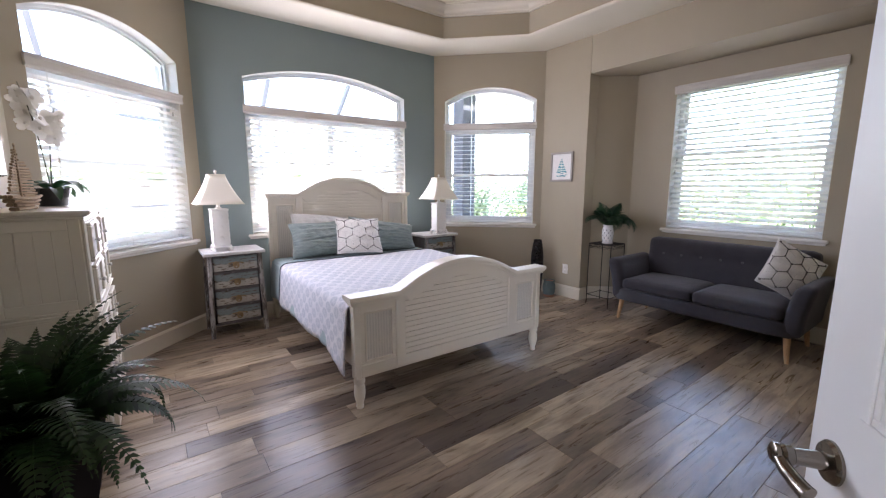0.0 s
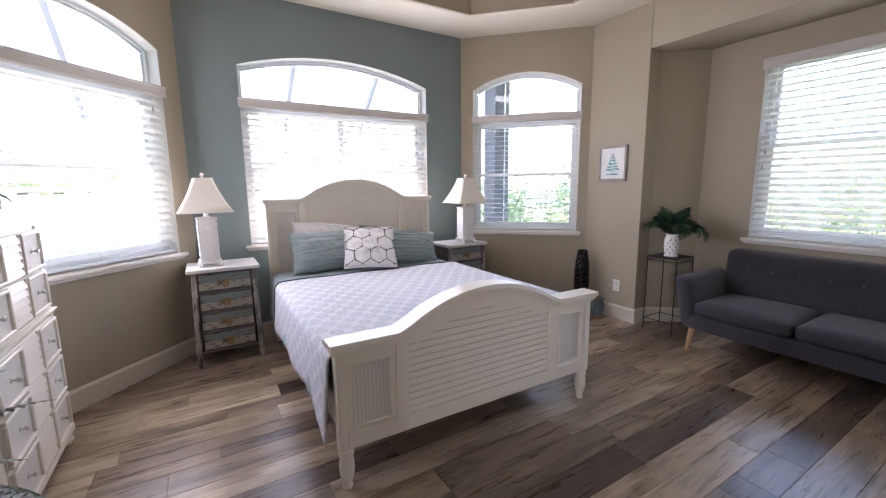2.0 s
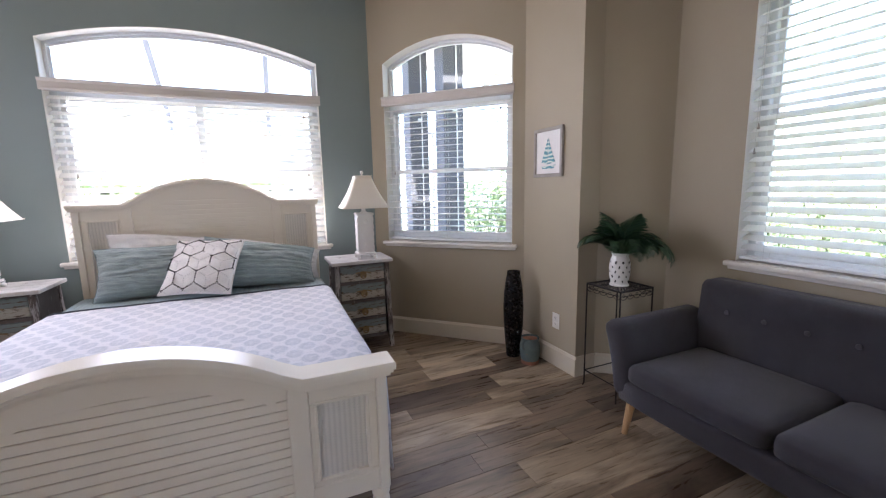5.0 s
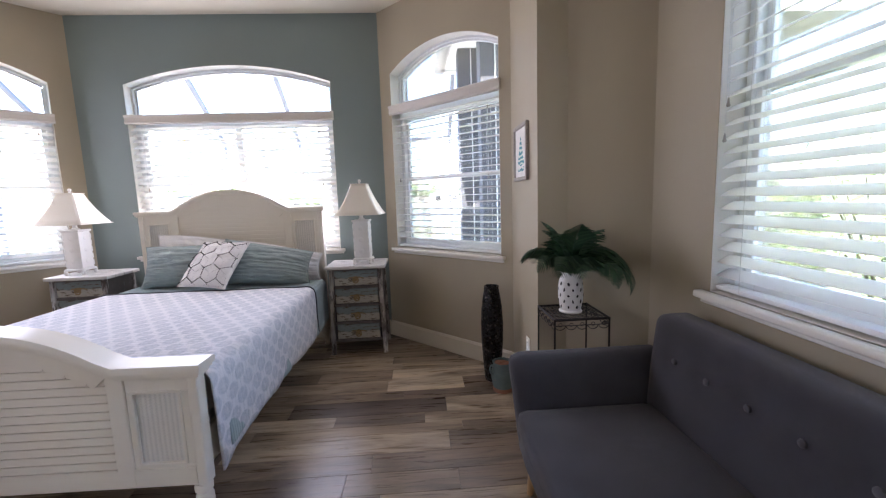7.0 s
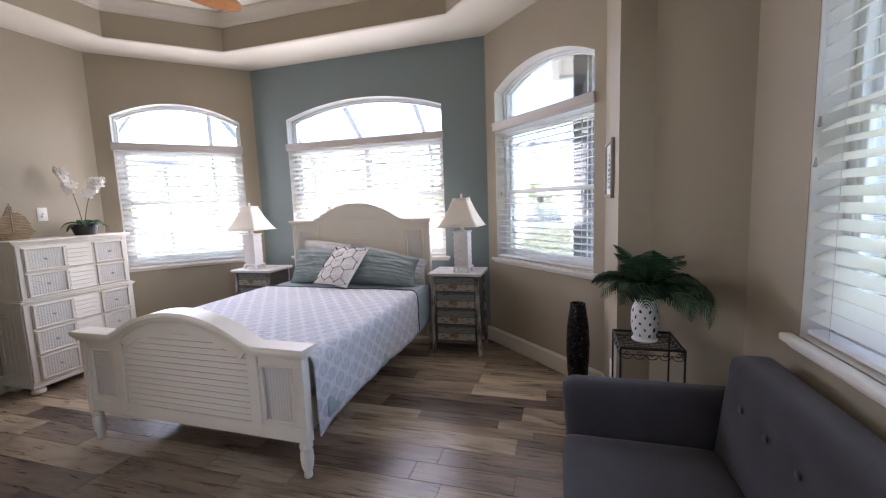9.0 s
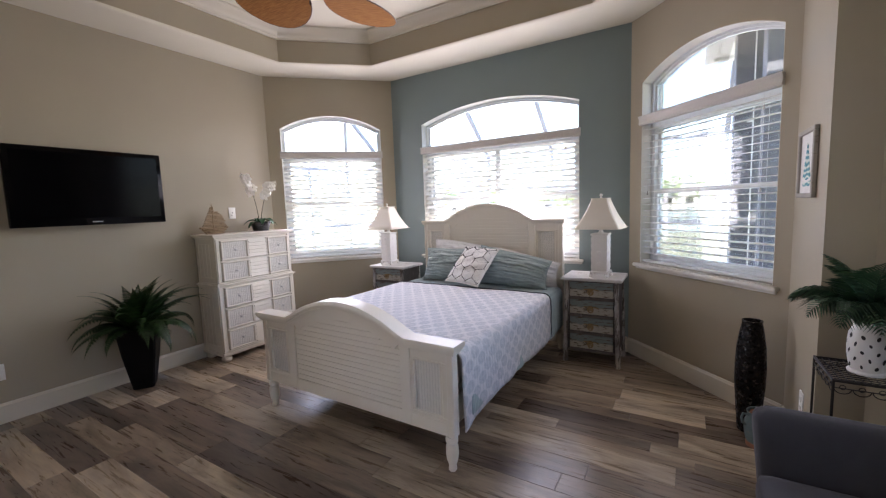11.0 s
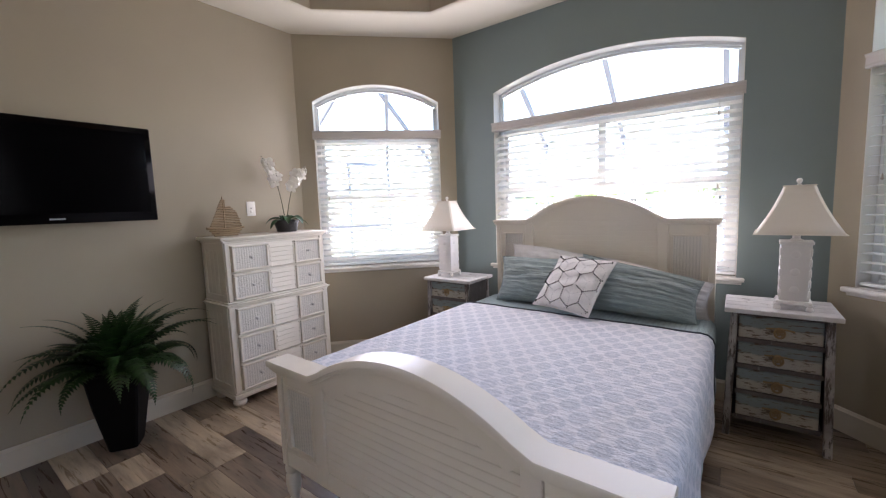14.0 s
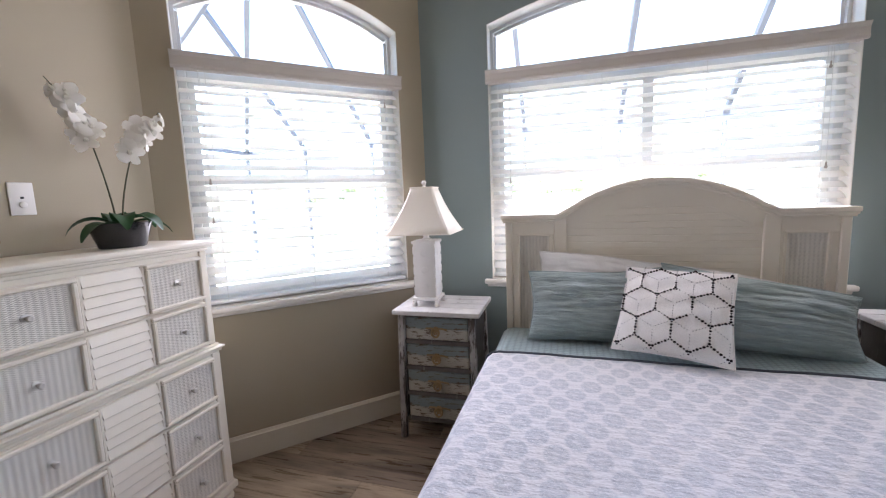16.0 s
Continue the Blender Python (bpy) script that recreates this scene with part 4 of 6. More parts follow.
    for a, b in zip(rows, rows[1:]):
        for k in range(len(loop)):
            bm.faces.new((a[k], a[(k + 1) % len(loop)], b[(k + 1) % len(loop)], b[k]))
    bm.faces.new(rows[0][::-1])
    bm.faces.new(rows[-1])
    part("cap", bm, M_FURN, board, "moulded arched cap rail", sharp=50)
    return board


def pillow_mesh(bm, w, h, t, n=30, wrinkle=0.004, seed=1, rumple=0.0, sag=0.0):
    """A stuffed cushion in x,z with its thickness along y."""
    rng = random.Random(seed)
    ph = [rng.uniform(0, 6.28) for _ in range(6)]
    vs = []
    grids = []
    for side in (-1, 1):
        g = []
        for i in range(n + 1):
            row = []
            for j in range(n + 1):
                u, v = 2 * i / n - 1, 2 * j / n - 1
                pk = 0.09 if rumple else 0.055
                pin = 1 - pk * (1 - abs(u) ** 2) * abs(v) ** 3
                pin2 = 1 - pk * (1 - abs(v) ** 2) * abs(u) ** 3
                x, z = u * w / 2 * pin2, v * h / 2 * pin
                f = max(0.0, (1 - abs(u) ** 2.2)) ** 0.6 * max(0.0, (1 - abs(v) ** 2.2)) ** 0.6
                wr = wrinkle * (math.sin(9 * u + 5 * v + ph[0]) + math.sin(14 * v - 4 * u + ph[1]) + 0.7 * math.sin(23 * u + 9 * v + ph[2])) * f
                if rumple:
                    # long shallow creases across, and a slump towards the bottom
                    c = noise.noise((u * 1.6 + seed, v * 10, seed * 1.7)) + 0.6 * noise.noise((u * 3.1, v * 20 + 1.5 * u, seed * 0.9))
                    wr += rumple * c * f ** 0.7
                    z += 0.012 * math.sin(2.3 * u + seed) * (0.5 + 0.5 * v)
                    # gathers running in from the ends, and a sagging end
                    wr += rumple * 0.8 * abs(u) ** 3 * noise.noise((u * 2.2, v * 7 + 3, seed * 2.3)) * f ** 0.5
                    z = -h / 2 + (z + h / 2) * (1 - abs(sag) * (0.5 + 0.5 * u * (1 if sag > 0 else -1)) ** 2)
                row.append(bm.verts.new((x, side * (t / 2 * f * (1.0 - 0.22 * v * (rumple > 0)) + wr), z)))
            g.append(row)
        grids.append(g)
    for k, g in enumerate(grids):
        for i in range(n):
            for j in range(n):
                q = (g[i][j], g[i + 1][j], g[i + 1][j + 1], g[i][j + 1])
                bm.faces.new(q if k == 0 else q[::-1])
        vs += [v for r in g for v in r]
    bmesh.ops.remove_doubles(bm, verts=vs, dist=1e-4)
    return grids


def front_height(w, h, t, x, z):
    u, v = max(-1, min(1, 2 * x / w)), max(-1, min(1, 2 * z / h))
    return -(t / 2 * max(0.0, (1 - abs(u) ** 2.2)) ** 0.6 * max(0.0, (1 - abs(v) ** 2.2)) ** 0.6)


def cushion(name, label, w, h, t, material, m, seed, group="", wrinkle=0.004, rumple=0.0, sag=0.0):
    th = thing(name, label, "pillow", m, group)
    bm = B()
    pillow_mesh(bm, w, h, t, 52 if rumple else 30, wrinkle, seed, rumple, sag)
    part("pillow_cover", bm, material, th, smooth=True, sharp=80)
    # seam bead round the edge
    bm = B()
    pts = []
    for k in range(48):
        a = k / 48 * 4
        s, f = int(a), a - int(a)
        u, v = [(-1 + 2 * f, -1), (1, -1 + 2 * f), (1 - 2 * f, 1), (-1, 1 - 2 * f)][s]
        pk = 0.09 if rumple else 0.055
        pin = 1 - pk * (1 - u * u) * abs(v) ** 3
        pin2 = 1 - pk * (1 - v * v) * abs(u) ** 3
        z = v * h / 2 * pin
        if rumple:
            z += 0.012 * math.sin(2.3 * u + seed) * (0.5 + 0.5 * v)
            z = -h / 2 + (z + h / 2) * (1 - abs(sag) * (0.5 + 0.5 * u * (1 if sag > 0 else -1)) ** 2)
        pts.append((u * w / 2 * pin2, 0, z))
    tube(bm, pts + [pts[0]], 0.004, 6)
    part("seam", bm, material, th)
    return th


def hex_pillow(name, label, size, t, m, seed):
    th = cushion(name, label, size, size, t, M_WHITE_CLOTH, m, seed, "hexagon throw pillows")
    R = size / 5.7
    seen, dark, grey = set(), [], []
    for q in range(-4, 5):
        for r in range(-4, 5):
            cx, cz = R * math.sqrt(3) * (q + r / 2), R * 1.5 * r
            for k in range(6):
                a0, a1 = radians(60 * k + 30), radians(60 * k + 90)
                p0 = (cx + R * math.cos(a0), cz + R * math.sin(a0))
                p1 = (cx + R * math.cos(a1), cz + R * math.sin(a1))
                key = (round((p0[0] + p1[0]) * 50), round((p0[1] + p1[1]) * 50))
                if key in seen:
                    continue
                seen.add(key)
                steps = 6
                for i in range(steps):
                    f = (i + 0.5) / steps
                    dark.append((p0[0] + (p1[0] - p0[0]) * f, p0[1] + (p1[1] - p0[1]) * f, 0.0036 if i % 2 else 0.0050))
            for k in (0, 2, 4):
                a0 = radians(60 * k + 30)
                for i in range(1, 6):
                    f = i / 6.5
                    grey.append((cx + R * f * math.cos(a0), cz + R * f * math.sin(a0), 0.0017))
    for dots, material, nm in ((dark, M_DOT, "black_stitching"), (grey, M_DOTGREY, "grey_stitching")):
        bm = B()
        for x, z, r in dots:
            if abs(x) > size * 0.475 or abs(z) > size * 0.475:
                continue
            y = front_height(size, size, t, x, z) - 0.008
            c = bm.verts.new((x, y - 0.0012, z))
            ringv = [bm.verts.new((x + 1.25 * r * math.cos(a), y + 0.006, z + 1.25 * r * math.sin(a))) for a in (2 * math.pi * k / 7 for k in range(7))]
            for k in range(7):
                bm.faces.new((c, ringv[k], ringv[(k + 1) % 7]))
        ob = part(nm, bm, material, th, "dotted hexagon stitching")
        tagged(ob, kind="stuff")
    return th


def cover_point(s, vy, half, ztop, seed):
    """A point of a bed cover: s runs across from the middle; it rolls over the mattress edge and hangs in soft folds."""
    rad = 0.06
    a = abs(s)
    flat = half - rad
    sg = 1 if s >= 0 else -1
    arc = rad * math.pi / 2
    if a <= flat:
        x, z, hang = a, ztop, 0.0
        z += noise.noise((s * 3.0, vy * 3.0, seed)) * 0.006 + noise.noise((s * 11, vy * 11, seed + 1.7)) * 0.0025
    elif a <= flat + arc:
        q = (a - flat) / rad
        x, z, hang = flat + rad * math.sin(q), ztop - rad * (1 - math.cos(q)), 0.0
        z += noise.noise((s * 3.0, vy * 3.0, seed)) * 0.006 * math.cos(q)
    else:
        hang = a - flat - arc
        fold = 0.5 + 0.5 * math.sin(vy * 8.5 + seed + 1.4 * sg + 1.5 * noise.noise((vy * 1.3, seed, sg)))
        x = half + min(1.0, hang / 0.3) * (0.004 + 0.022 * fold) + 0.004 * noise.noise((vy * 14, hang * 9, seed))
        z = ztop - rad - hang
    return sg * x, z


def drape(bm, half, y0, y1, ztop, drop, seed=3, corner=0.0, nx=74, ny=80):
    """A cover over the mattress; its flat coordinates are kept for the print. corner: extra length at the foot end."""
    uvs, grid = {}, []
    for j in range(ny + 1):
        vy = y0 + (y1 - y0) * j / ny
        low = drop + corner * math.exp(-((vy - y0) / 0.22) ** 2) + 0.006 * math.sin(vy * 17 + seed)
        reach = half - 0.06 + 0.06 * math.pi / 2 + low - 0.06
        row = []
        for i in range(nx + 1):
            q = -reach + 2 * reach * i / nx
            x, z = cover_point(q, vy, half, ztop, seed)
            v = bm.verts.new((x, vy, z))
            uvs[v] = (q + 1.2, vy)
            row.append(v)
        grid.append(row)
    lay = bm.loops.layers.uv.new("flat")
    for j in range(ny):
        for i in range(nx):
            f = bm.faces.new((grid[j][i], grid[j][i + 1], grid[j + 1][i + 1], grid[j + 1][i]))
            for lp in f.loops:
                lp[lay].uv = uvs[lp.vert]
    return grid


BED = pose(1.985, 2.33, 0, 0, 0, -0.9)
bed = thing("bed", "cream painted wooden bed with arched louvred head and foot boards", "bed", BED)
bed_board(bed, "footboard", 0.82, 0.728, 0.887, 0.50, 0.215, 0.0, 0.06, 0.20, 0.036)
bed_board(bed, "headboard", 0.81, 1.30, 1.475, 0.50, 0.42, 2.14, 0.06, 0.20, 0.036, 0.6, 0.004)
for sx in (-1, 1):
    bm = B()
    box(bm, sx * 0.775 - 0.013, sx * 0.775 + 0.013, 0.06, 2.14, 0.235, 0.40, 0.004, 1)
    part("side_rail", bm, M_FURN, bed)
bm = B()
box(bm, -0.76, 0.76, 0.08, 2.12, 0.27, 0.42, 0.03, 3)
solid("box_spring", bm, M_WHITE_CLOTH, "white box spring resting in the bed frame", "box spring", BED)
bm = B()
box(bm, -0.77, 0.77, 0.085, 2.12, 0.42, 0.635, 0.05, 4)
solid("mattress", bm, M_WHITE_CLOTH, "white mattress on the box spring", "mattress", BED)

# teal bedspread shows at the head end and below the printed quilt
spread = thing("teal_bedspread", "teal quilted bedspread with dark edge, under the printed quilt", "bedspread", BED)
bm = B()
drape(bm, 0.826, 0.16, 2.06, 0.652, 0.37, seed=5)
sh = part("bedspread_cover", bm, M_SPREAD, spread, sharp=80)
so = sh.modifiers.new("thickness", 'SOLIDIFY')
so.thickness, so.offset = 0.006, -1
quilt = thing("quilt", "white quilt printed with grey-blue medallions, spread over the bed", "quilt", BED)
bm = B()
g = drape(bm, 0.842, 0.075, 1.64, 0.668, 0.385, seed=8, corner=0.07)
BINDING = [v.co.copy() for v in g[-1]]
q = part("quilt_top", bm, M_QUILT, quilt, sharp=80)
so = q.modifiers.new("thickness", 'SOLIDIFY')
so.thickness, so.offset = 0.009, -1
bm = B()
tube(bm, [v + Vector((0, 0.002 * math.sin(i * 0.5), 0.0015)) for i, v in enumerate(BINDING)], 0.007, 6)
part("binding", bm, M_PIPING, quilt, "dark blue edge binding")


def bp(x, y, z, rx, ry, rz):
    return BED @ pose(x, y, z, rx, ry, rz)


cushion("bed_pillow", "white pillow standing against the headboard", 0.66, 0.43, 0.13, M_WHITE_CLOTH, bp(-0.29, 2.055, 0.875, -8, 2, 1), 2, "bed pillows", 0.004, 0.010, 0.10)
cushion("bed_pillow", "white pillow slumped against the headboard behind the teal one", 0.74, 0.35, 0.16, M_WHITE_CLOTH, bp(0.44, 2.045, 0.82, -8, 3, 0), 3, "bed pillows", 0.004, 0.012, 0.25)
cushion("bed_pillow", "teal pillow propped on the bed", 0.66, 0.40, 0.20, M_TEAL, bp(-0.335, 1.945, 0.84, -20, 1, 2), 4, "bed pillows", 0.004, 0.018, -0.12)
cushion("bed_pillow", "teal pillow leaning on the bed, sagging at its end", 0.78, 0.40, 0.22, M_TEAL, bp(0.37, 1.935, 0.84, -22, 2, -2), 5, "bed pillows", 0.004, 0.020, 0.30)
hex_pillow("throw_pillow", "white throw pillow with dotted black hexagons, on the bed", 0.46, 0.14, bp(0.0, 1.785, 0.862, -44, 1, -17), 6)


# ---------------------------------------------------------------- nightstands and lamps
def nightstand():
    n = thing("nightstand", "distressed white and dark wood nightstand with four two-tone drawers", "nightstand", group="nightstands")
    w, d, h = 0.50, 0.36, 0.787
    bm = B()
    for i in range(4):
        y0 = -0.02 + 0.1 * i
        box(bm, -w / 2 - 0.005, w / 2 + 0.005, y0, y0 + 0.098, h - 0.028, h, 0.004, 1)
    part("tabletop", bm, M_NS_TOP, n, "worn whitewashed plank top")
    for sx in (-1, 1):
        for y in (0.012, d - 0.02):
            bm = B()
            lean = 0.022
            v = box(bm, -0.019, 0.019, -0.017, 0.017, 0, h - 0.028, 0.004, 1)
            for q in bm.verts:
                q.co.x += sx * (w / 2 - 0.045 + lean * (1 - q.co.z / h))
                q.co.y += y
            part("leg", bm, M_NS_FRAME, n)
        bm = B()
        box(bm, sx * (w / 2 - 0.04) - 0.006, sx * (w / 2 - 0.04) + 0.006, 0.03, d - 0.04, 0.12, h - 0.03)
        part("side_panel", bm, M_NS_BODY, n)
    bm = B()
    box(bm, -w / 2 + 0.05, w / 2 - 0.05, d - 0.035, d - 0.022, 0.12, h - 0.03)
    box(bm, -w / 2 + 0.05, w / 2 - 0.05, 0.02, d - 0.03, 0.115, 0.127)
    part("back_panel", bm, M_NS_BODY, n)
    z0, step = 0.125, 0.158
    for i in range(5):
        bm = B()
        z = z0 + step * i
        box(bm, -w / 2 + 0.058, w / 2 - 0.058, 0.006, 0.03, z - 0.012, z + 0.012 if i < 4 else h - 0.03, 0.002, 1)
        part("drawer_rail", bm, M_NS_BODY, n)
    for i in range(4):
        zc = z0 + step * (i + 0.5)
        dr = new("drawer")
        dr.parent = n
        dr.location = (0, 0, zc)
        bm = B()
        box(bm, -w / 2 + 0.066, w / 2 - 0.066, 0.008, 0.034, -0.064, 0.064, 0.004, 1)
        part("drawer_front", bm, M_NS_DRAWER, dr, "aqua over cream distressed drawer front")
        bm = B()
        box(bm, -0.013, 0.013, -0.006, 0.009, -0.012, 0.016, 0.003, 1)
        tube(bm, [(-0.06, 0.005, 0.004), (-0.03, -0.001, 0.008), (0, -0.008, 0.01), (0.03, -0.001, 0.008), (0.065, 0.005, 0.0)], 0.005, 8)
        for k in range(5):
            tube(bm, [(-0.012 + 0.007 * k, 0.006, -0.004 + 0.005 * (k % 2)), (-0.016 + 0.009 * k, -0.012, 0.014 - 0.004 * k), (-0.008 + 0.006 * k, -0.006, -0.030 + 0.003 * (k % 3))], 0.0032, 6)
        tube(bm, [(0.022 * math.cos(a), -0.012, -0.014 + 0.026 * math.sin(a)) for a in (radians(k) for k in range(0, 361, 24))], 0.0055, 8)
        part("handle", bm, M_ROPE, dr, "knotted rope pull")
    return n


ns = nightstand()
ns.matrix_basis = pose(0.842, 4.215, 0, 0, 0, 0)
copy_thing(ns, pose(3.142, 4.185, -0.0, 0, 0, 0))


def table_lamp():
    l = thing("table_lamp", "white carved lamp with a square linen shade on the nightstand", "lamp", group="table lamps")
    bm = B()
    box(bm, -0.078, 0.078, -0.078, 0.078, 0.035, 0.052, 0.004, 2)
    box(bm, -0.066, 0.066, -0.066, 0.066, 0.052, 0.375, 0.006, 2)
    box(bm, -0.074, 0.074, -0.074, 0.074, 0.368, 0.386, 0.005, 2)
    for sx in (-1, 1):
        for sy in (-1, 1):
            for k in range(5):
                z = 0.070 + 0.059 * k
                box(bm, sx * 0.0635 - 0.006, sx * 0.0635 + 0.006, sy * 0.0635 - 0.006, sy * 0.0635 + 0.006, z, z + 0.045, 0.005, 2)
    part("lamp_body", bm, M_CERAMIC, l, "white carved square column")
    for sx in (-1, 1):
        for sy in (-1, 1):
            bm = B()
            lathe(bm, [(0.012, 0.0), (0.017, 0.006), (0.017, 0.016), (0.011, 0.026), (0.016, 0.036)], 12, sx * 0.069, sy * 0.069)
            part("foot", bm, M_CERAMIC, l)
    # raised shell ornaments on the faces
    for ang in (0, 90, 180, 270):
        for k in range(3):
            bm = B()
            m = pose(0, 0, 0.115 + 0.10 * k, 0, 0, ang) @ pose(0, -0.066, 0, 90, 0, 0)
            lathe(bm, [(0.022, 0.0), (0.020, 0.0015), (0.012, 0.003), (0.003, 0.0035)], 9, m=m)
            part("ornament", bm, M_CERAMIC, l)
    bm = B()
    lathe(bm, [(0.03, 0.385), (0.03, 0.392), (0.018, 0.40), (0.016, 0.43), (0.020, 0.435), (0.016, 0.47), (0.004, 0.48), (0.004, 0.685), (0.010, 0.69), (0.010, 0.70), (0.005, 0.704), (0.013, 0.715), (0.014, 0.724), (0.006, 0.734)], 16)
    part("stem", bm, M_CERAMIC, l, "cream stem with finial")
    bm = B()
    rows = []
    for i in range(7):
        f = i / 6
        r = 0.185 + (0.066 - 0.185) * f + 0.010 * (-math.sin(math.pi * f))
        z = 0.432 + 0.260 * f
        c = 0.012
        rows.append([bm.verts.new((x, y, z)) for x, y in ((-r + c, -r), (r - c, -r), (r, -r + c), (r, r - c), (r - c, r), (-r + c, r), (-r, r - c), (-r, -r + c))])
    for a, b in zip(rows, rows[1:]):
        for k in range(8):
            bm.faces.new((a[k], a[(k + 1) % 8], b[(k + 1) % 8], b[k]))
    s = part("shade", bm, M_SHADE, l, "cream square tapering linen shade", sharp=30)
    so = s.modifiers.new("thickness", 'SOLIDIFY')
    so.thickness = 0.003
    for z, r in ((0.432, 0.187), (0.692, 0.068)):
        bm = B()
        panel = [(-r, -r), (r, -r), (r, r), (-r, r), (-r, -r)]
        tube(bm, [(*p, z) for p in panel], 0.0035, 6)
        part("shade_trim", bm, M_SHADE, s)
    return l


lamp = table_lamp()
lamp.matrix_basis = pose(0.757, 4.375, 0.787, 0, 0, 2)
copy_thing(lamp, pose(3.202, 4.318, 0.787, 0, 0, -3))


# ---------------------------------------------------------------- dresser
def dresser():
    d = thing("dresser", "cream tall dresser with wicker and louvred drawer fronts", "dresser", pose(0.0, 2.69, 0, 0, 0, 90))
    # local x runs along the front, y towards the wall
    w, dp = 0.875, 0.37
    bm = B()
    box(bm, 0.01, w - 0.01, 0.015, dp, 0.075, 0.765, 0.004, 1)
    part("lower_case", bm, M_FURN, d)
    bm = B()
    box(bm, 0.02, w - 0.02, 0.022, dp, 0.765, 1.225, 0.004, 1)
    part("upper_case", bm, M_FURN, d)
    for z, o, hgt in ((0.060, 0.018, 0.032), (0.092, 0.008, 0.016), (0.752, 0.014, 0.014), (0.766, 0.024, 0.010), (0.776, 0.006, 0.014), (1.222, 0.004, 0.014), (1.236, 0.018, 0.010), (1.246, 0.03, 0.019)):
        bm = B()
        box(bm, -o + 0.01, w - 0.01 + o, 0.015 - o, dp + 0.002, z, z + hgt, 0.004, 2)
        part("moulding", bm, M_FURN, d)
    for x in (0.045, w - 0.045):
        for y in (0.045, dp - 0.06):
            bm = B()
            lathe(bm, [(0.028, 0.0), (0.043, 0.008), (0.050, 0.026), (0.044, 0.044), (0.028, 0.052), (0.034, 0.062)], 18, x, y)
            part("bun_foot", bm, M_FURN, d)
    # corner posts of the front
    for x0, x1 in ((0.006, 0.05), (w - 0.05, w - 0.006)):
        bm = B()
        box(bm, x0, x1, 0.006, 0.02, 0.108, 0.752, 0.004, 1)
        box(bm, x0 + 0.01 * (x0 < 0.1), x1 - 0.01 * (x0 > 0.1), 0.012, 0.026, 0.79, 1.222, 0.004, 1)
        part("corner_post", bm, M_FURN, d)
    # side panels with upright boards
    for x, sx in ((0.01, -1), (w - 0.01, 1)):
        for za, zb, xo in ((0.108, 0.752, 0.0), (0.79, 1.222, 0.01)):
            xx = x - sx * xo
            bm = B()
            a, b2 = sorted((xx, xx + sx * 0.008))
            box(bm, a, b2, 0.03, 0.075, za, zb, 0.002, 1)
            box(bm, a, b2, dp - 0.05, dp - 0.004, za, zb, 0.002, 1)
            box(bm, a, b2, 0.075, dp - 0.05, za, za + 0.05, 0.002, 1)
            box(bm, a, b2, 0.075, dp - 0.05, zb - 0.05, zb, 0.002, 1)
            part("side_frame", bm, M_FURN, d)
            a, b2 = sorted((xx, xx + sx * 0.003))
            nb = 4
            for i in range(nb):
                y0 = 0.076 + (dp - 0.127) * i / nb
                bm = B()
                box(bm, a, b2, y0, y0 + (dp - 0.127) / nb - 0.003, za + 0.05, zb - 0.05, 0.0012, 1)
                part("side_board", bm, M_FURN, d, smooth=False)
    rows = [(0.115, 0.20), (0.328, 0.20), (0.541, 0.20), (0.80, 0.195), (1.008, 0.195)]
    for z, h in rows:
        dr = new("drawer")
        dr.parent = d
        x0, x1 = 0.055, w - 0.055
        yf = -0.004 if z < 0.7 else 0.004
        bm = B()
        box(bm, x0, x1, yf + 0.006, 0.03, z, z + h, 0.003, 1)
        cuts = (x0, x0 + 0.285, x1 - 0.255, x1)
        part("drawer_front", bm, M_FURN, dr)
        for a, b2 in ((0, 1), (2, 3)):
            bm = B()
            panel_frame(bm, cuts[a] + 0.002, cuts[b2] - 0.002, z + 0.002, z + h - 0.002, 0.016, yf - 0.012, yf + 0.008, 0.004)
            part("panel_frame", bm, M_FURN, dr)
        for xm in (cuts[1], cuts[2] - 0.012):
            bm = B()
            box(bm, xm, xm + 0.012, yf - 0.003, yf + 0.008, z + 0.002, z + h - 0.002, 0.003, 1)
            part("divider", bm, M_FURN, dr)
        for a, b2 in ((0, 1), (2, 3)):
            bm = B()
            box(bm, cuts[a] + 0.017, cuts[b2] - 0.017, yf, yf + 0.008, z + 0.017, z + h - 0.017)
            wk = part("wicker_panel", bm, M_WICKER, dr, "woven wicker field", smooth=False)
            add_uv(wk, lambda c, n: (c.x, c.z))
            bm = B()
            xc = (cuts[a] + cuts[b2]) / 2
            lathe(bm, [(0.012, 0.0), (0.012, 0.003), (0.005, 0.005), (0.004, 0.013), (0.009, 0.018), (0.0105, 0.024), (0.007, 0.029)], 16, m=pose(xc, yf, z + h / 2, 90, 0, 0))
            part("knob", bm, M_KNOB, dr, "small pewter knob")
        bm = B()
        k = 5
        for i in range(k):
            za = z + 0.006 + (h - 0.012) * i / k
            zb = za + (h - 0.012) / k
            prism(bm, [(yf - 0.007, za + 0.002), (yf - 0.005, za), (yf + 0.008, za), (yf + 0.008, zb), (yf + 0.005, zb)], cuts[1] + 0.012, cuts[2] - 0.012, 'x')
        part("louvre_panel", bm, M_FURN, dr, "white louvred field", smooth=False)
    return d


dresser()


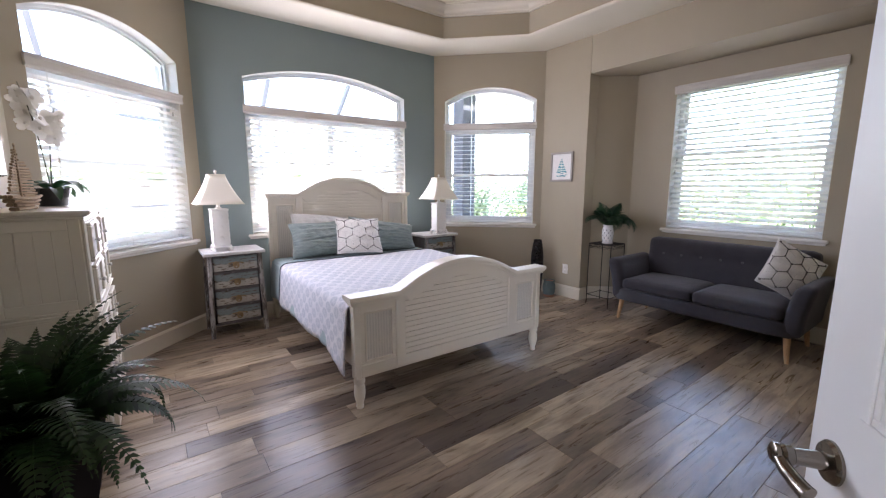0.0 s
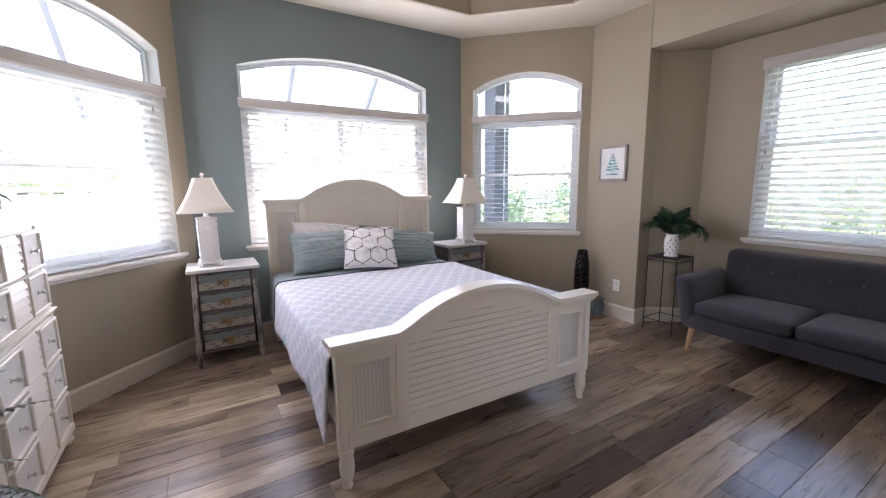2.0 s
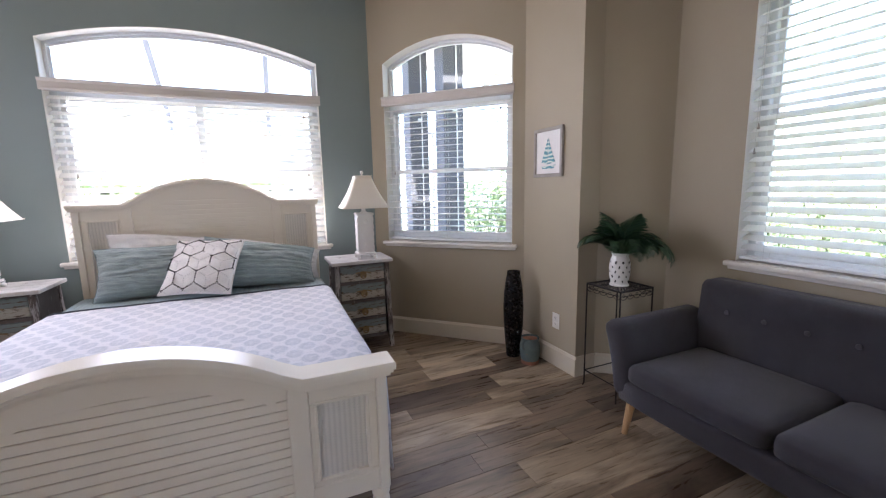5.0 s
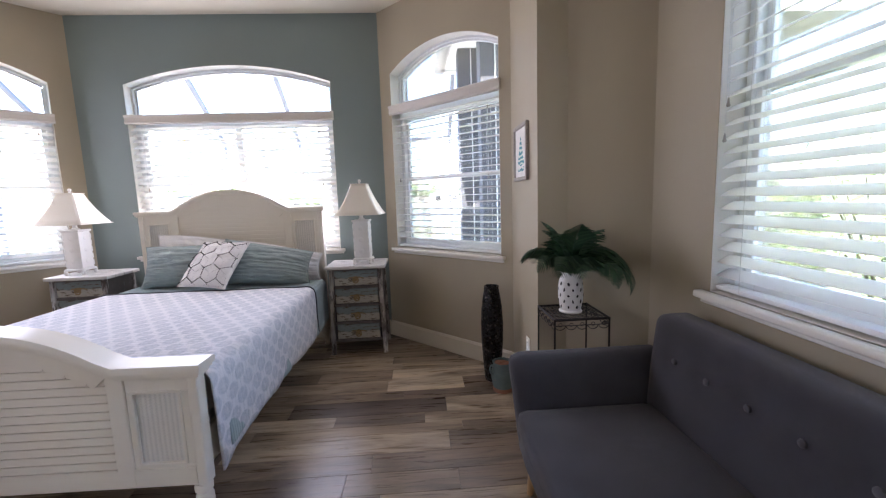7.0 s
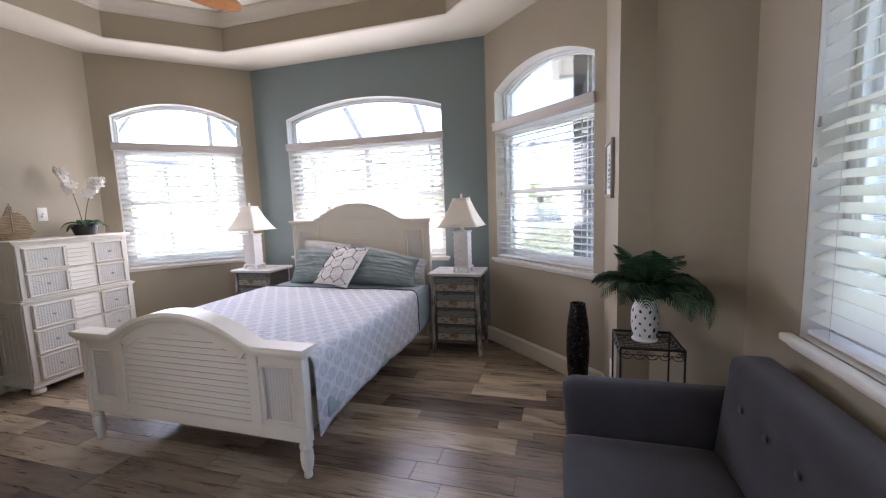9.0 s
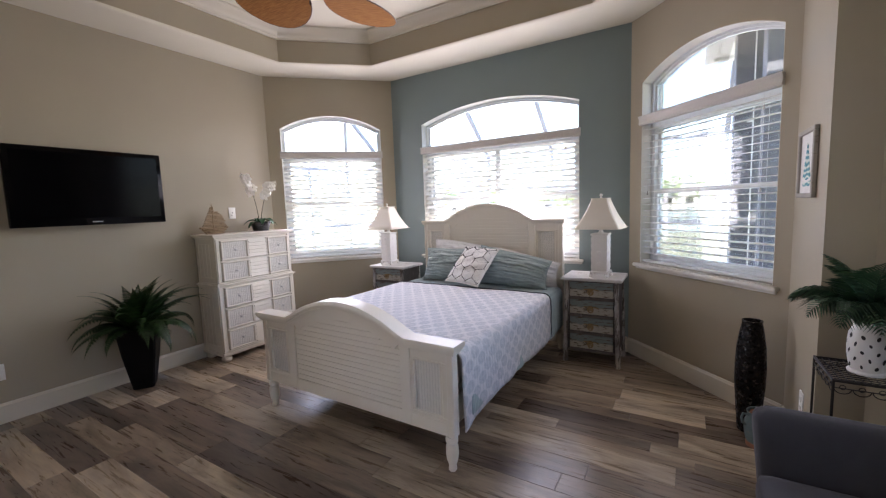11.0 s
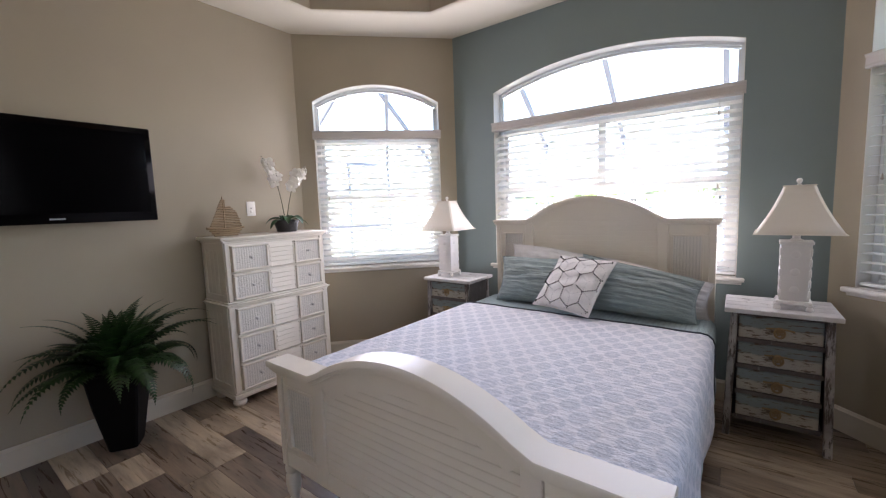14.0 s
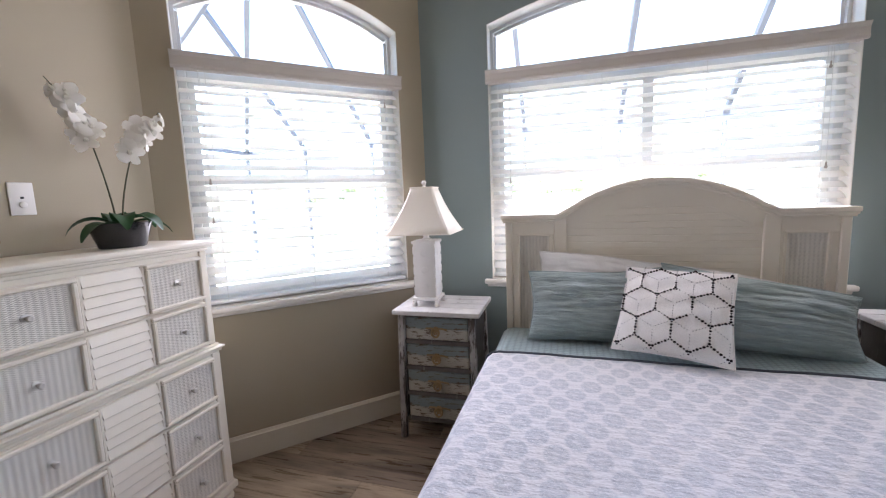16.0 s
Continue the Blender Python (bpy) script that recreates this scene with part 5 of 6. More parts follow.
# ---------------------------------------------------------------- plants
def frond(bm, base, yaw, length, rise, droop, pairs, leaf_len, leaf_w, tip_keep=0.25, fold=0.25, hang=0.12, sweep=0.5):
    """An arching frond with paired leaflets; returns nothing, fills bm."""
    cy, sy = math.cos(yaw), math.sin(yaw)
    pts = []
    n = pairs + 3
    x = z = 0.0
    ang = rise
    for i in range(n + 1):
        pts.append((x, z))
        step = length / n
        x += step * math.cos(ang)
        z += step * math.sin(ang)
        ang -= droop / n * (0.4 + 1.2 * i / n)
    def P(i, side=0.0, up=0.0):
        px, pz = pts[i]
        return Vector((base[0] + px * cy - side * sy, base[1] + px * sy + side * cy, base[2] + pz + up))
    tube(bm, [P(i) for i in range(0, n + 1, 2)], 0.0028, 4, 0.0008)
    for i in range(2, n):
        f = i / n
        ll = leaf_len * (math.sin(math.pi * min(1, f * 0.9 + 0.12)) ** 0.6) * (1 - (1 - tip_keep) * max(0, f - 0.5) * 2)
        dx = pts[min(i + 1, n)][0] - pts[i][0]
        dz = pts[min(i + 1, n)][1] - pts[i][1]
        L = math.hypot(dx, dz) or 1
        dx, dz = dx / L, dz / L
        fwd = Vector((dx * cy, dx * sy, dz))
        upv = Vector((-dz * cy, -dz * sy, dx))
        for s in (-1, 1):
            side = Vector((-sy * s, cy * s, 0))
            a = P(i)
            dirn = (side * 0.88 + fwd * (sweep + 0.5 * max(0, f - 0.6))).normalized()
            jit = random.uniform(0.85, 1.12)
            mid = a + dirn * ll * 0.5 * jit + upv * fold * ll * 0.22
            tip = a + dirn * ll * jit - upv * fold * ll * 0.25 + fwd * 0.12 * ll - Vector((0, 0, hang * ll))
            wv = fwd * leaf_w * (0.6 + 0.4 * (1 - f))
            v = [bm.verts.new(q) for q in (a - wv * 0.3, mid - wv * 0.5, tip, mid + wv * 0.5, a + wv * 0.3)]
            bm.faces.new(v)


def fern():
    X, Y = -0.15, 2.065
    p = thing("potted_fern", "bushy green fern in a tall black square planter on the floor", "potted plant", pose(X, Y, 0, 0, 0, 0))
    bm = B()
    rows = []
    for r, z in ((0.070, 0.0), (0.074, 0.004), (0.092, 0.13), (0.116, 0.30), (0.136, 0.50), (0.140, 0.505), (0.140, 0.52), (0.128, 0.52), (0.124, 0.47)):
        c = 0.012
        rows.append([bm.verts.new((x, y, z)) for x, y in ((-r + c, -r), (r - c, -r), (r, -r + c), (r, r - c), (r - c, r), (-r + c, r), (-r, r - c), (-r, -r + c))])
    for a, b in zip(rows, rows[1:]):
        for k in range(8):
            bm.faces.new((a[k], a[(k + 1) % 8], b[(k + 1) % 8], b[k]))
    bm.faces.new(rows[0][::-1])
    bmesh.ops.rotate(bm, verts=bm.verts, matrix=Matrix.Rotation(radians(-33), 3, 'Z'))
    part("planter", bm, M_BLACKPLANTER, p, "tapered black square planter", sharp=30)
    bm = B()
    box(bm, -0.116, 0.116, -0.116, 0.116, 0.44, 0.485, m=Matrix.Rotation(radians(-33), 4, 'Z'))
    part("soil", bm, M_SOIL, p)
    rng = random.Random(11)
    for i in range(87):
        yaw = 2 * math.pi * i / 87 * 3.0 + rng.uniform(-0.35, 0.35)
        ring = i % 3
        length = (0.58, 0.64, 0.64)[ring] * rng.uniform(0.72, 1.15)
        rise = (1.38, 1.02, 0.60)[ring] + rng.uniform(-0.18, 0.18)
        wallward = max(0.0, -math.cos(yaw))
        length *= 1 - 0.52 * wallward
        droop = (1.25, 1.7, 2.15)[ring] * rng.uniform(0.7, 1.25)
        bm = B()
        frond(bm, (0.035 * math.cos(yaw), 0.035 * math.sin(yaw), 0.49), yaw, length * 0.90, rise, droop, 24, rng.uniform(0.066, 0.086), 0.027, tip_keep=0.12, sweep=0.30)
        for v in bm.verts:
            v.co.x = max(v.co.x, -0.225)
        part("frond", bm, M_FERN, p)


fern()


def urn_palm():
    p = thing("potted_palm", "small palm in a pierced white ceramic urn on the iron stand", "potted plant", pose(4.485, 2.765, 0.725, 0, 0, 0))
    prof = [(0.001, 0.0), (0.058, 0.0), (0.060, 0.006), (0.052, 0.014), (0.055, 0.03), (0.062, 0.07), (0.064, 0.12), (0.060, 0.16), (0.050, 0.185), (0.047, 0.195), (0.055, 0.205), (0.055, 0.212), (0.046, 0.212), (0.043, 0.19), (0.045, 0.15)]
    bm = B()
    lathe(bm, prof, 32, cap=False)
    part("urn", bm, M_CERAMIC, p, "pierced white ceramic urn")
    # dark pierced openings: leaf shapes round the belly
    bm = B()
    rng = random.Random(4)
    for ring, z0 in enumerate((0.035, 0.065, 0.095, 0.125, 0.155)):
        for k in range(9):
            a = 2 * math.pi * (k + 0.5 * (ring % 2)) / 9
            r = 0.0655 - abs(z0 - 0.1) * 0.075
            hh, ww = rng.uniform(0.007, 0.012), rng.uniform(0.004, 0.007)
            pts = []
            for j in range(8):
                t = 2 * math.pi * j / 8
                da, dz = ww * math.cos(t) / r, hh * math.sin(t)
                rot = 0.5 * (1 if k % 2 else -1)
                pts.append(bm.verts.new(((r + 0.0006) * math.cos(a + da + rot * dz * 6), (r + 0.0006) * math.sin(a + da + rot * dz * 6), z0 + dz)))
            bm.faces.new(pts)
    part("pierced_openings", bm, M_SLOT, p, "dark pierced leaf-shaped openings", smooth=False)
    bm = B()
    lathe(bm, [(0.001, 0.176), (0.044, 0.18)], 16, cap=False)
    part("soil", bm, M_SOIL, p)
    rng = random.Random(21)
    sprays = [(-40, 0.39, 0.85, 3.0), (15, 0.37, 0.8, 3.0), (-25, 0.38, 1.05, 3.3), (5, 0.40, 1.0, 3.3), (-60, 0.36, 1.0, 3.0), (25, 0.34, 1.15, 3.0), (-100, 0.34, 1.1, 2.6), (170, 0.30, 1.2, 2.2), (215, 0.32, 1.1, 2.4), (-15, 0.31, 1.3, 2.6)]
    for i in range(26):
        yaw = 2 * math.pi * i / 16 * 2 + rng.uniform(-0.3, 0.3)
        toward_wall = max(0.0, math.cos(yaw - radians(45)))
        ring = i % 2
        length = ((0.34, 0.31)[ring]) * rng.uniform(0.85, 1.08) * (1 - 0.25 * toward_wall)
        rise, droop = (1.45, 1.1)[ring] + rng.uniform(-0.15, 0.15), (1.3, 2.3)[ring] * rng.uniform(0.8, 1.2)
        if i >= 16:
            yaw, length, rise, droop = sprays[i - 16]
            yaw = radians(yaw)
        bm = B()
        frond(bm, (0.012 * math.cos(yaw), 0.012 * math.sin(yaw), 0.18), yaw, length * 1.06, rise, droop, 25, 0.135, 0.0145, fold=0.4, tip_keep=0.5, hang=0.22, sweep=0.62)
        for v in bm.verts:
            # keep clear of the angled wall
            k = ((v.co.x + 4.485) * 0.28 + (v.co.y + 2.765) * 0.343 - 2.308) / 0.3115
            if k > 0:
                v.co.x -= k / 2
                v.co.y -= k / 2
            if v.co.z < 0.01:
                v.co.z = 0.012 + (v.co.z - 0.01) * 0.2 if math.hypot(v.co.x, v.co.y) < 0.2 else v.co.z
        part("frond", bm, M_PALM, p)


urn_palm()


def iron_stand():
    t = thing("plant_stand", "square wrought-iron plant stand with scrolled apron", "plant stand", pose(4.495, 2.772, 0, 0, 0, 0))
    h, r = 0.725, 0.138
    bm = B()
    for a, b in (((-r, -r), (r, -r)), ((r, -r), (r, r)), ((r, r), (-r, r)), ((-r, r), (-r, -r))):
        tube(bm, [(*a, h - 0.006), (*b, h - 0.006)], 0.006, 6)
    for i in range(1, 12):
        s = -r + 2 * r * i / 12
        tube(bm, [(s, -r, h - 0.006), (s, r, h - 0.006)], 0.002, 5)
        tube(bm, [(-r, s, h - 0.006), (r, s, h - 0.006)], 0.002, 5)
    part("top_grille", bm, M_IRON, t, "open iron lattice top")
    for sx in (-1, 1):
        for sy in (-1, 1):
            bm = B()
            tube(bm, [(sx * r, sy * r, h), (sx * r, sy * r, 0.02), (sx * (r + 0.006), sy * (r + 0.006), 0.0)], 0.005, 8)
            part("leg", bm, M_IRON, t)
    bm = B()
    for side in range(4):
        m = pose(0, 0, 0, 0, 0, 90 * side)
        for i in range(5):
            c = -r + 2 * r * (i + 0.5) / 5
            pts = [m @ Vector((c + 0.026 * math.cos(a), -r, h - 0.034 + 0.022 * math.sin(a))) for a in (radians(k) for k in range(180, 361, 20))]
            tube(bm, pts, 0.0022, 5)
            pts = [m @ Vector((c + 0.009 * math.cos(a), -r, h - 0.03 + 0.009 * math.sin(a))) for a in (radians(k) for k in range(0, 361, 30))]
            tube(bm, pts, 0.0018, 5)
        tube(bm, [m @ Vector((-r, -r, h - 0.034)), m @ Vector((r, -r, h - 0.034))], 0.0025, 5)
    part("apron", bm, M_IRON, t, "scrolled wire apron")
    bm = B()
    for a, b in (((-r, -r), (r, -r)), ((r, -r), (r, r)), ((r, r), (-r, r)), ((-r, r), (-r, -r))):
        tube(bm, [(*a, 0.11), (*b, 0.11)], 0.004, 6)
    part("stretcher", bm, M_IRON, t)


iron_stand()


def orchid():
    p = thing("orchid", "white orchid in a black oval pot on the dresser", "orchid", pose(-0.19, 3.325, 1.265, 0, 0, 80) @ Matrix.Diagonal((1.13, 1.13, 1.13, 1)))
    bm = B()
    lathe(bm, [(0.001, 0.0), (0.058, 0.0), (0.062, 0.003), (0.083, 0.082), (0.085, 0.088), (0.079, 0.088), (0.074, 0.066)], 28, cap=False)
    for v in bm.verts:
        v.co.x *= 1.18
        v.co.y *= 0.85
    part("pot", bm, M_BLACKGLOSS, p, "glossy black oval pot")
    bm = B()
    lathe(bm, [(0.001, 0.07), (0.07, 0.064)], 20, cap=False)
    part("moss", bm, M_SOIL, p)
    for yaw, L, wd, up in ((0.3, 0.17, 0.07, 1.0), (1.4, 0.15, 0.07, 1.25), (2.7, 0.17, 0.07, 0.8), (3.6, 0.18, 0.05, 0.5), (5.2, 0.17, 0.075, 0.9), (6.0, 0.17, 0.048, 0.6), (4.4, 0.17, 0.07, 1.1)):
        bm = B()
        n, rowsl = 9, []
        x = z = 0.0
        a = up
        for i in range(n + 1):
            f = i / n
            w = wd * math.sin(math.pi * min(1, 0.12 + 0.86 * f)) ** 0.7 * 0.5
            c, s = math.cos(yaw), math.sin(yaw)
            rowsl.append([bm.verts.new((0.01 * c + x * c - k * w * s, 0.01 * s + x * s + k * w * c, 0.07 + z + abs(k) * w * 0.35)) for k in (-1, -0.5, 0, 0.5, 1)])
            x += L / n * math.cos(a)
            z += L / n * math.sin(a)
            a -= 1.5 * (up + 0.6) / n
        for r0, r1 in zip(rowsl, rowsl[1:]):
            for k in range(4):
                bm.faces.new((r0[k], r0[k + 1], r1[k + 1], r1[k]))
        part("leaf", bm, M_ORCHLEAF, p)
    rng = random.Random(31)
    for stem, (dx, dy, hgt, lean) in enumerate(((-0.088, 0.02, 0.53, -1.0), (0.13, 0.0, 0.465, 0.7))):
        pts = []
        for i in range(15):
            f = i / 14
            bend = max(0, f - 0.6) * 1.6
            pts.append(Vector((0.01 * lean + dx * f ** 1.6 * 1.1 + lean * 0.06 * bend, dy * f, 0.07 + hgt * (f - 0.18 * bend * bend))))
        bm = B()
        tube(bm, pts, 0.0032, 7, 0.0016)
        st = part("flower_stem", bm, M_STEM, p)
        nf = 13 if stem == 0 else 12
        for i in range(nf):
            f = 0.62 + 0.37 * i / (nf - 1)
            q = pts[min(14, int(f * 14))]
            c = q + Vector((rng.uniform(-0.02, 0.02), rng.uniform(-0.03, 0.03), rng.uniform(-0.02, 0.012)))
            size = (0.044 if i < nf - 3 else 0.026) * rng.uniform(0.9, 1.15)
            mrot = pose(0, 0, 0, rng.uniform(50, 110), rng.uniform(-25, 25), rng.uniform(-80, 80))
            bm = B()
            for k in range(5):
                a = 2 * math.pi * k / 5 + 0.3
                wd = 0.85 if k % 2 else 0.6
                pv = []
                for rr, ww, hh in ((0.08, 0.12, 0), (0.45, wd * 0.55, 0.10), (0.8, wd * 0.5, 0.12), (1.0, 0.12, 0.02)):
                    pv.append([(rr * math.cos(a) - s * ww * math.sin(a), rr * math.sin(a) + s * ww * math.cos(a), hh) for s in (-1, 1)])
                vv = [[bm.verts.new(Vector(t) * size) for t in pair] for pair in pv]
                for r0, r1 in zip(vv, vv[1:]):
                    bm.faces.new((r0[0], r0[1], r1[1], r1[0]))
            lathe(bm, [(0.12 * size, 0.0), (0.2 * size, 0.15 * size), (0.05 * size, 0.35 * size)], 6)
            bmesh.ops.transform(bm, matrix=Matrix.Translation(c) @ mrot, verts=bm.verts)
            part("blossom", bm, M_PETAL, st, "white orchid blossom")


orchid()


def driftwood_boat():
    p = thing("model_sailboat", "small sailing boat built of driftwood twigs, on the dresser", "ornament", pose(-0.225, 2.83, 1.265, 0, 0, 76) @ Matrix.Diagonal((1.2, 1.2, 1.15, 1)))
    rng = random.Random(41)
    for layer in range(4):
        L = 0.13 + 0.026 * layer
        for s in (-1, 0, 1):
            bm = B()
            y = s * (0.014 + 0.004 * layer)
            z = 0.008 + 0.013 * layer
            pts = [(-L / 2 + L * k / 4 + rng.uniform(-0.003, 0.003), y * (1 - 0.5 * abs(k - 2) / 2) + rng.uniform(-0.002, 0.002), z + 0.006 * (abs(k - 2) / 2) ** 2 * layer / 2 + rng.uniform(-0.001, 0.001)) for k in range(5)]
            tube(bm, pts, 0.0075, 7, 0.006)
            part("hull_twig", bm, M_TWIG, p)
    bm = B()
    tube(bm, [(-0.005, 0, 0.05), (-0.004, 0.001, 0.16), (-0.007, 0, 0.262)], 0.004, 7, 0.003)
    part("mast", bm, M_TWIG, p)
    for k in range(17):
        z = 0.058 + 0.0110 * k
        f = k / 16
        x1 = 0.088 * math.sqrt(max(0.0, 1 - (f / 0.80) ** 2)) + 0.006 if f < 0.80 else 0.006
        x0 = -0.072 * (1 - f) - 0.018
        bm = B()
        tube(bm, [(x0, rng.uniform(-0.002, 0.002), z + rng.uniform(-0.002, 0.002)), (0, 0.006 + rng.uniform(-0.002, 0.002), z), (x1 * rng.uniform(0.9, 1.05), rng.uniform(-0.003, 0.003), z + rng.uniform(-0.002, 0.002))], 0.0052, 6, 0.0045)
        part("sail_twig", bm, M_TWIG, p)


driftwood_boat()


# ---------------------------------------------------------------- television, switch, outlets, picture
def television():
    t = thing("television", "black flat-screen television mounted on the wall", "television", pose(-0.178, 1.886, 1.705, 0, 0, 90))
    w, h = 0.985, 0.59
    bm = B()
    box(bm, -w / 2, w / 2, 0.004, 0.05, -h / 2, h / 2, 0.008, 3)
    part("housing", bm, M_BEZEL, t)
    bm = B()
    box(bm, -w / 2 + 0.004, w / 2 - 0.004, 0.0, 0.006, -h / 2 + 0.004, h / 2 - 0.004, 0.003, 2)
    part("bezel", bm, M_BEZEL, t, "glossy black bezel")
    bm = B()
    box(bm, -w / 2 + 0.036, w / 2 - 0.036, -0.0012, 0.004, -h / 2 + 0.058, h / 2 - 0.036)
    part("screen", bm, M_SCREEN, t, "dark switched-off screen", smooth=False)
    bm = B()
    for k in range(7):
        box(bm, -0.034 + 0.0098 * k, -0.034 + 0.0098 * k + 0.007, -0.0016, 0.0, -h / 2 + 0.022, -h / 2 + 0.031)
    part("brand_mark", bm, M_CHROME, t, "small pale maker's mark", smooth=False)
    bm = B()
    box(bm, -0.18, 0.18, 0.05, 0.085, -0.16, 0.16, 0.01, 2)
    box(bm, -0.06, 0.06, 0.085, 0.155, -0.05, 0.05, 0.005, 1)
    box(bm, -0.12, 0.12, 0.155, 0.206, -0.12, 0.12, 0.003, 1)
    part("wall_mount", bm, M_IRON, t)


television()


def plate(name, label, category, m, kind):
    p = thing(name, label, category, m)
    bm = B()
    box(bm, -0.038, 0.038, -0.006, 0.0, -0.06, 0.06, 0.003, 2)
    part("cover_plate", bm, M_PLASTIC, p)
    if kind == "outlet":
        for z in (-0.024, 0.024):
            bm = B()
            box(bm, -0.017, 0.017, -0.009, -0.005, z - 0.015, z + 0.015, 0.003, 2)
            soc = part("socket", bm, M_PLASTIC, p)
            bm = B()
            for x in (-0.007, 0.007):
                box(bm, x - 0.001, x + 0.001, -0.0096, -0.0085, z - 0.003, z + 0.006)
            box(bm, -0.002, 0.002, -0.0096, -0.0085, z - 0.010, z - 0.006)
            part("slot", bm, M_SLOT, soc, smooth=False)
    else:
        bm = B()
        box(bm, -0.005, 0.005, -0.009, -0.005, 0.0, 0.008, 0.001, 1)
        part("jack", bm, M_SLOT, p, "small dark socket")
        bm = B()
        lathe(bm, [(0.012, 0.0), (0.012, 0.004), (0.009, 0.006)], 16, m=pose(0, -0.006, -0.022, 90, 0, 0))
        part("dial", bm, M_PLASTIC, p, "round white dial")


plate("wall_plate", "white plastic wall plate with a jack and dial", "wall plate", pose(-0.385, 3.125, 1.47, 0, 0, 90), "jack")
plate("outlet", "white power outlet low on the wall", "outlet", pose(-0.385, 1.262, 0.374, 0, 0, 90), "outlet")
plate("outlet", "white power outlet low on the wall", "outlet", pose(4.393, 3.255, 0.352, 0, 0, -90), "outlet")


def picture():
    p = thing("framed_picture", "small framed watercolour of a sailboat on the wall", "picture", pose(4.393, 3.372, 1.61, 0, 0, -90))
    w, h = 0.325, 0.355
    bm = B()
    panel_frame(bm, -w / 2, w / 2, -h / 2, h / 2, 0.024, -0.022, -0.002, 0.003)
    part("picture_frame", bm, M_PICFRAME, p, "grey whitewashed narrow frame")
    bm = B()
    box(bm, -w / 2 + 0.02, w / 2 - 0.02, -0.010, -0.004, -h / 2 + 0.02, h / 2 - 0.02)
    part("paper", bm, M_WHITE_CLOTH, p, smooth=False)
    m1, nt, b = mat("watercolour_teal", (0.16, 0.36, 0.38), 0.8)
    n = nt.nodes.new("ShaderNodeTexWave")
    n.bands_direction = 'Z'
    n.inputs["Scale"].default_value = 11
    n.inputs["Distortion"].default_value = 7
    nt.links.new(coords(nt), n.inputs["Vector"])
    nt.links.new(ramp(nt, n.outputs["Fac"], [(0.2, (0.10, 0.30, 0.36)), (0.55, (0.30, 0.52, 0.50)), (0.9, (0.70, 0.76, 0.72))]), b.inputs["Base Color"])
    bm = B()
    prism(bm, [(-0.075, -0.075), (-0.004, -0.085), (-0.004, 0.105), (-0.03, 0.04)], -0.0125, -0.0102, 'y')
    prism(bm, [(0.004, -0.085), (0.078, -0.07), (0.035, 0.02), (0.004, 0.10)], -0.0125, -0.0102, 'y')
    part("painted_sail", bm, m1, p, "teal painted sails", smooth=False)
    bm = B()
    prism(bm, [(-0.085, -0.095), (-0.06, -0.118), (0.06, -0.118), (0.09, -0.09), (0.0, -0.10)], -0.0125, -0.0102, 'y')
    part("painted_hull", bm, m1, p, "teal painted hull", smooth=False)


picture()


# ---------------------------------------------------------------- sofa
def rounded_slab(bm, x0, x1, y0, y1, z0, z1, r, puff=0.0, n=10):
    """A soft block: bevelled box with a domed top."""
    v = box(bm, x0, x1, y0, y1, z0, z1)
    bmesh.ops.subdivide_edges(bm, edges=bm.edges[:], cuts=n, use_grid_fill=True)
    cx, cy, cz = (x0 + x1) / 2, (y0 + y1) / 2, (z0 + z1) / 2
    hx, hy, hz = (x1 - x0) / 2, (y1 - y0) / 2, (z1 - z0) / 2
    for q in bm.verts:
        d = Vector((q.co.x - cx, q.co.y - cy, q.co.z - cz))
        k = Vector((max(-hx + r, min(hx - r, d.x)), max(-hy + r, min(hy - r, d.y)), max(-hz + r, min(hz - r, d.z))))
        e = d - k
        if e.length > 1e-6:
            e = e.normalized() * r
        q.co = Vector((cx, cy, cz)) + k + e
        if puff and d.z > 0:
            q.co.z += puff * (1 - (d.x / hx) ** 2) * (1 - (d.y / hy) ** 2)


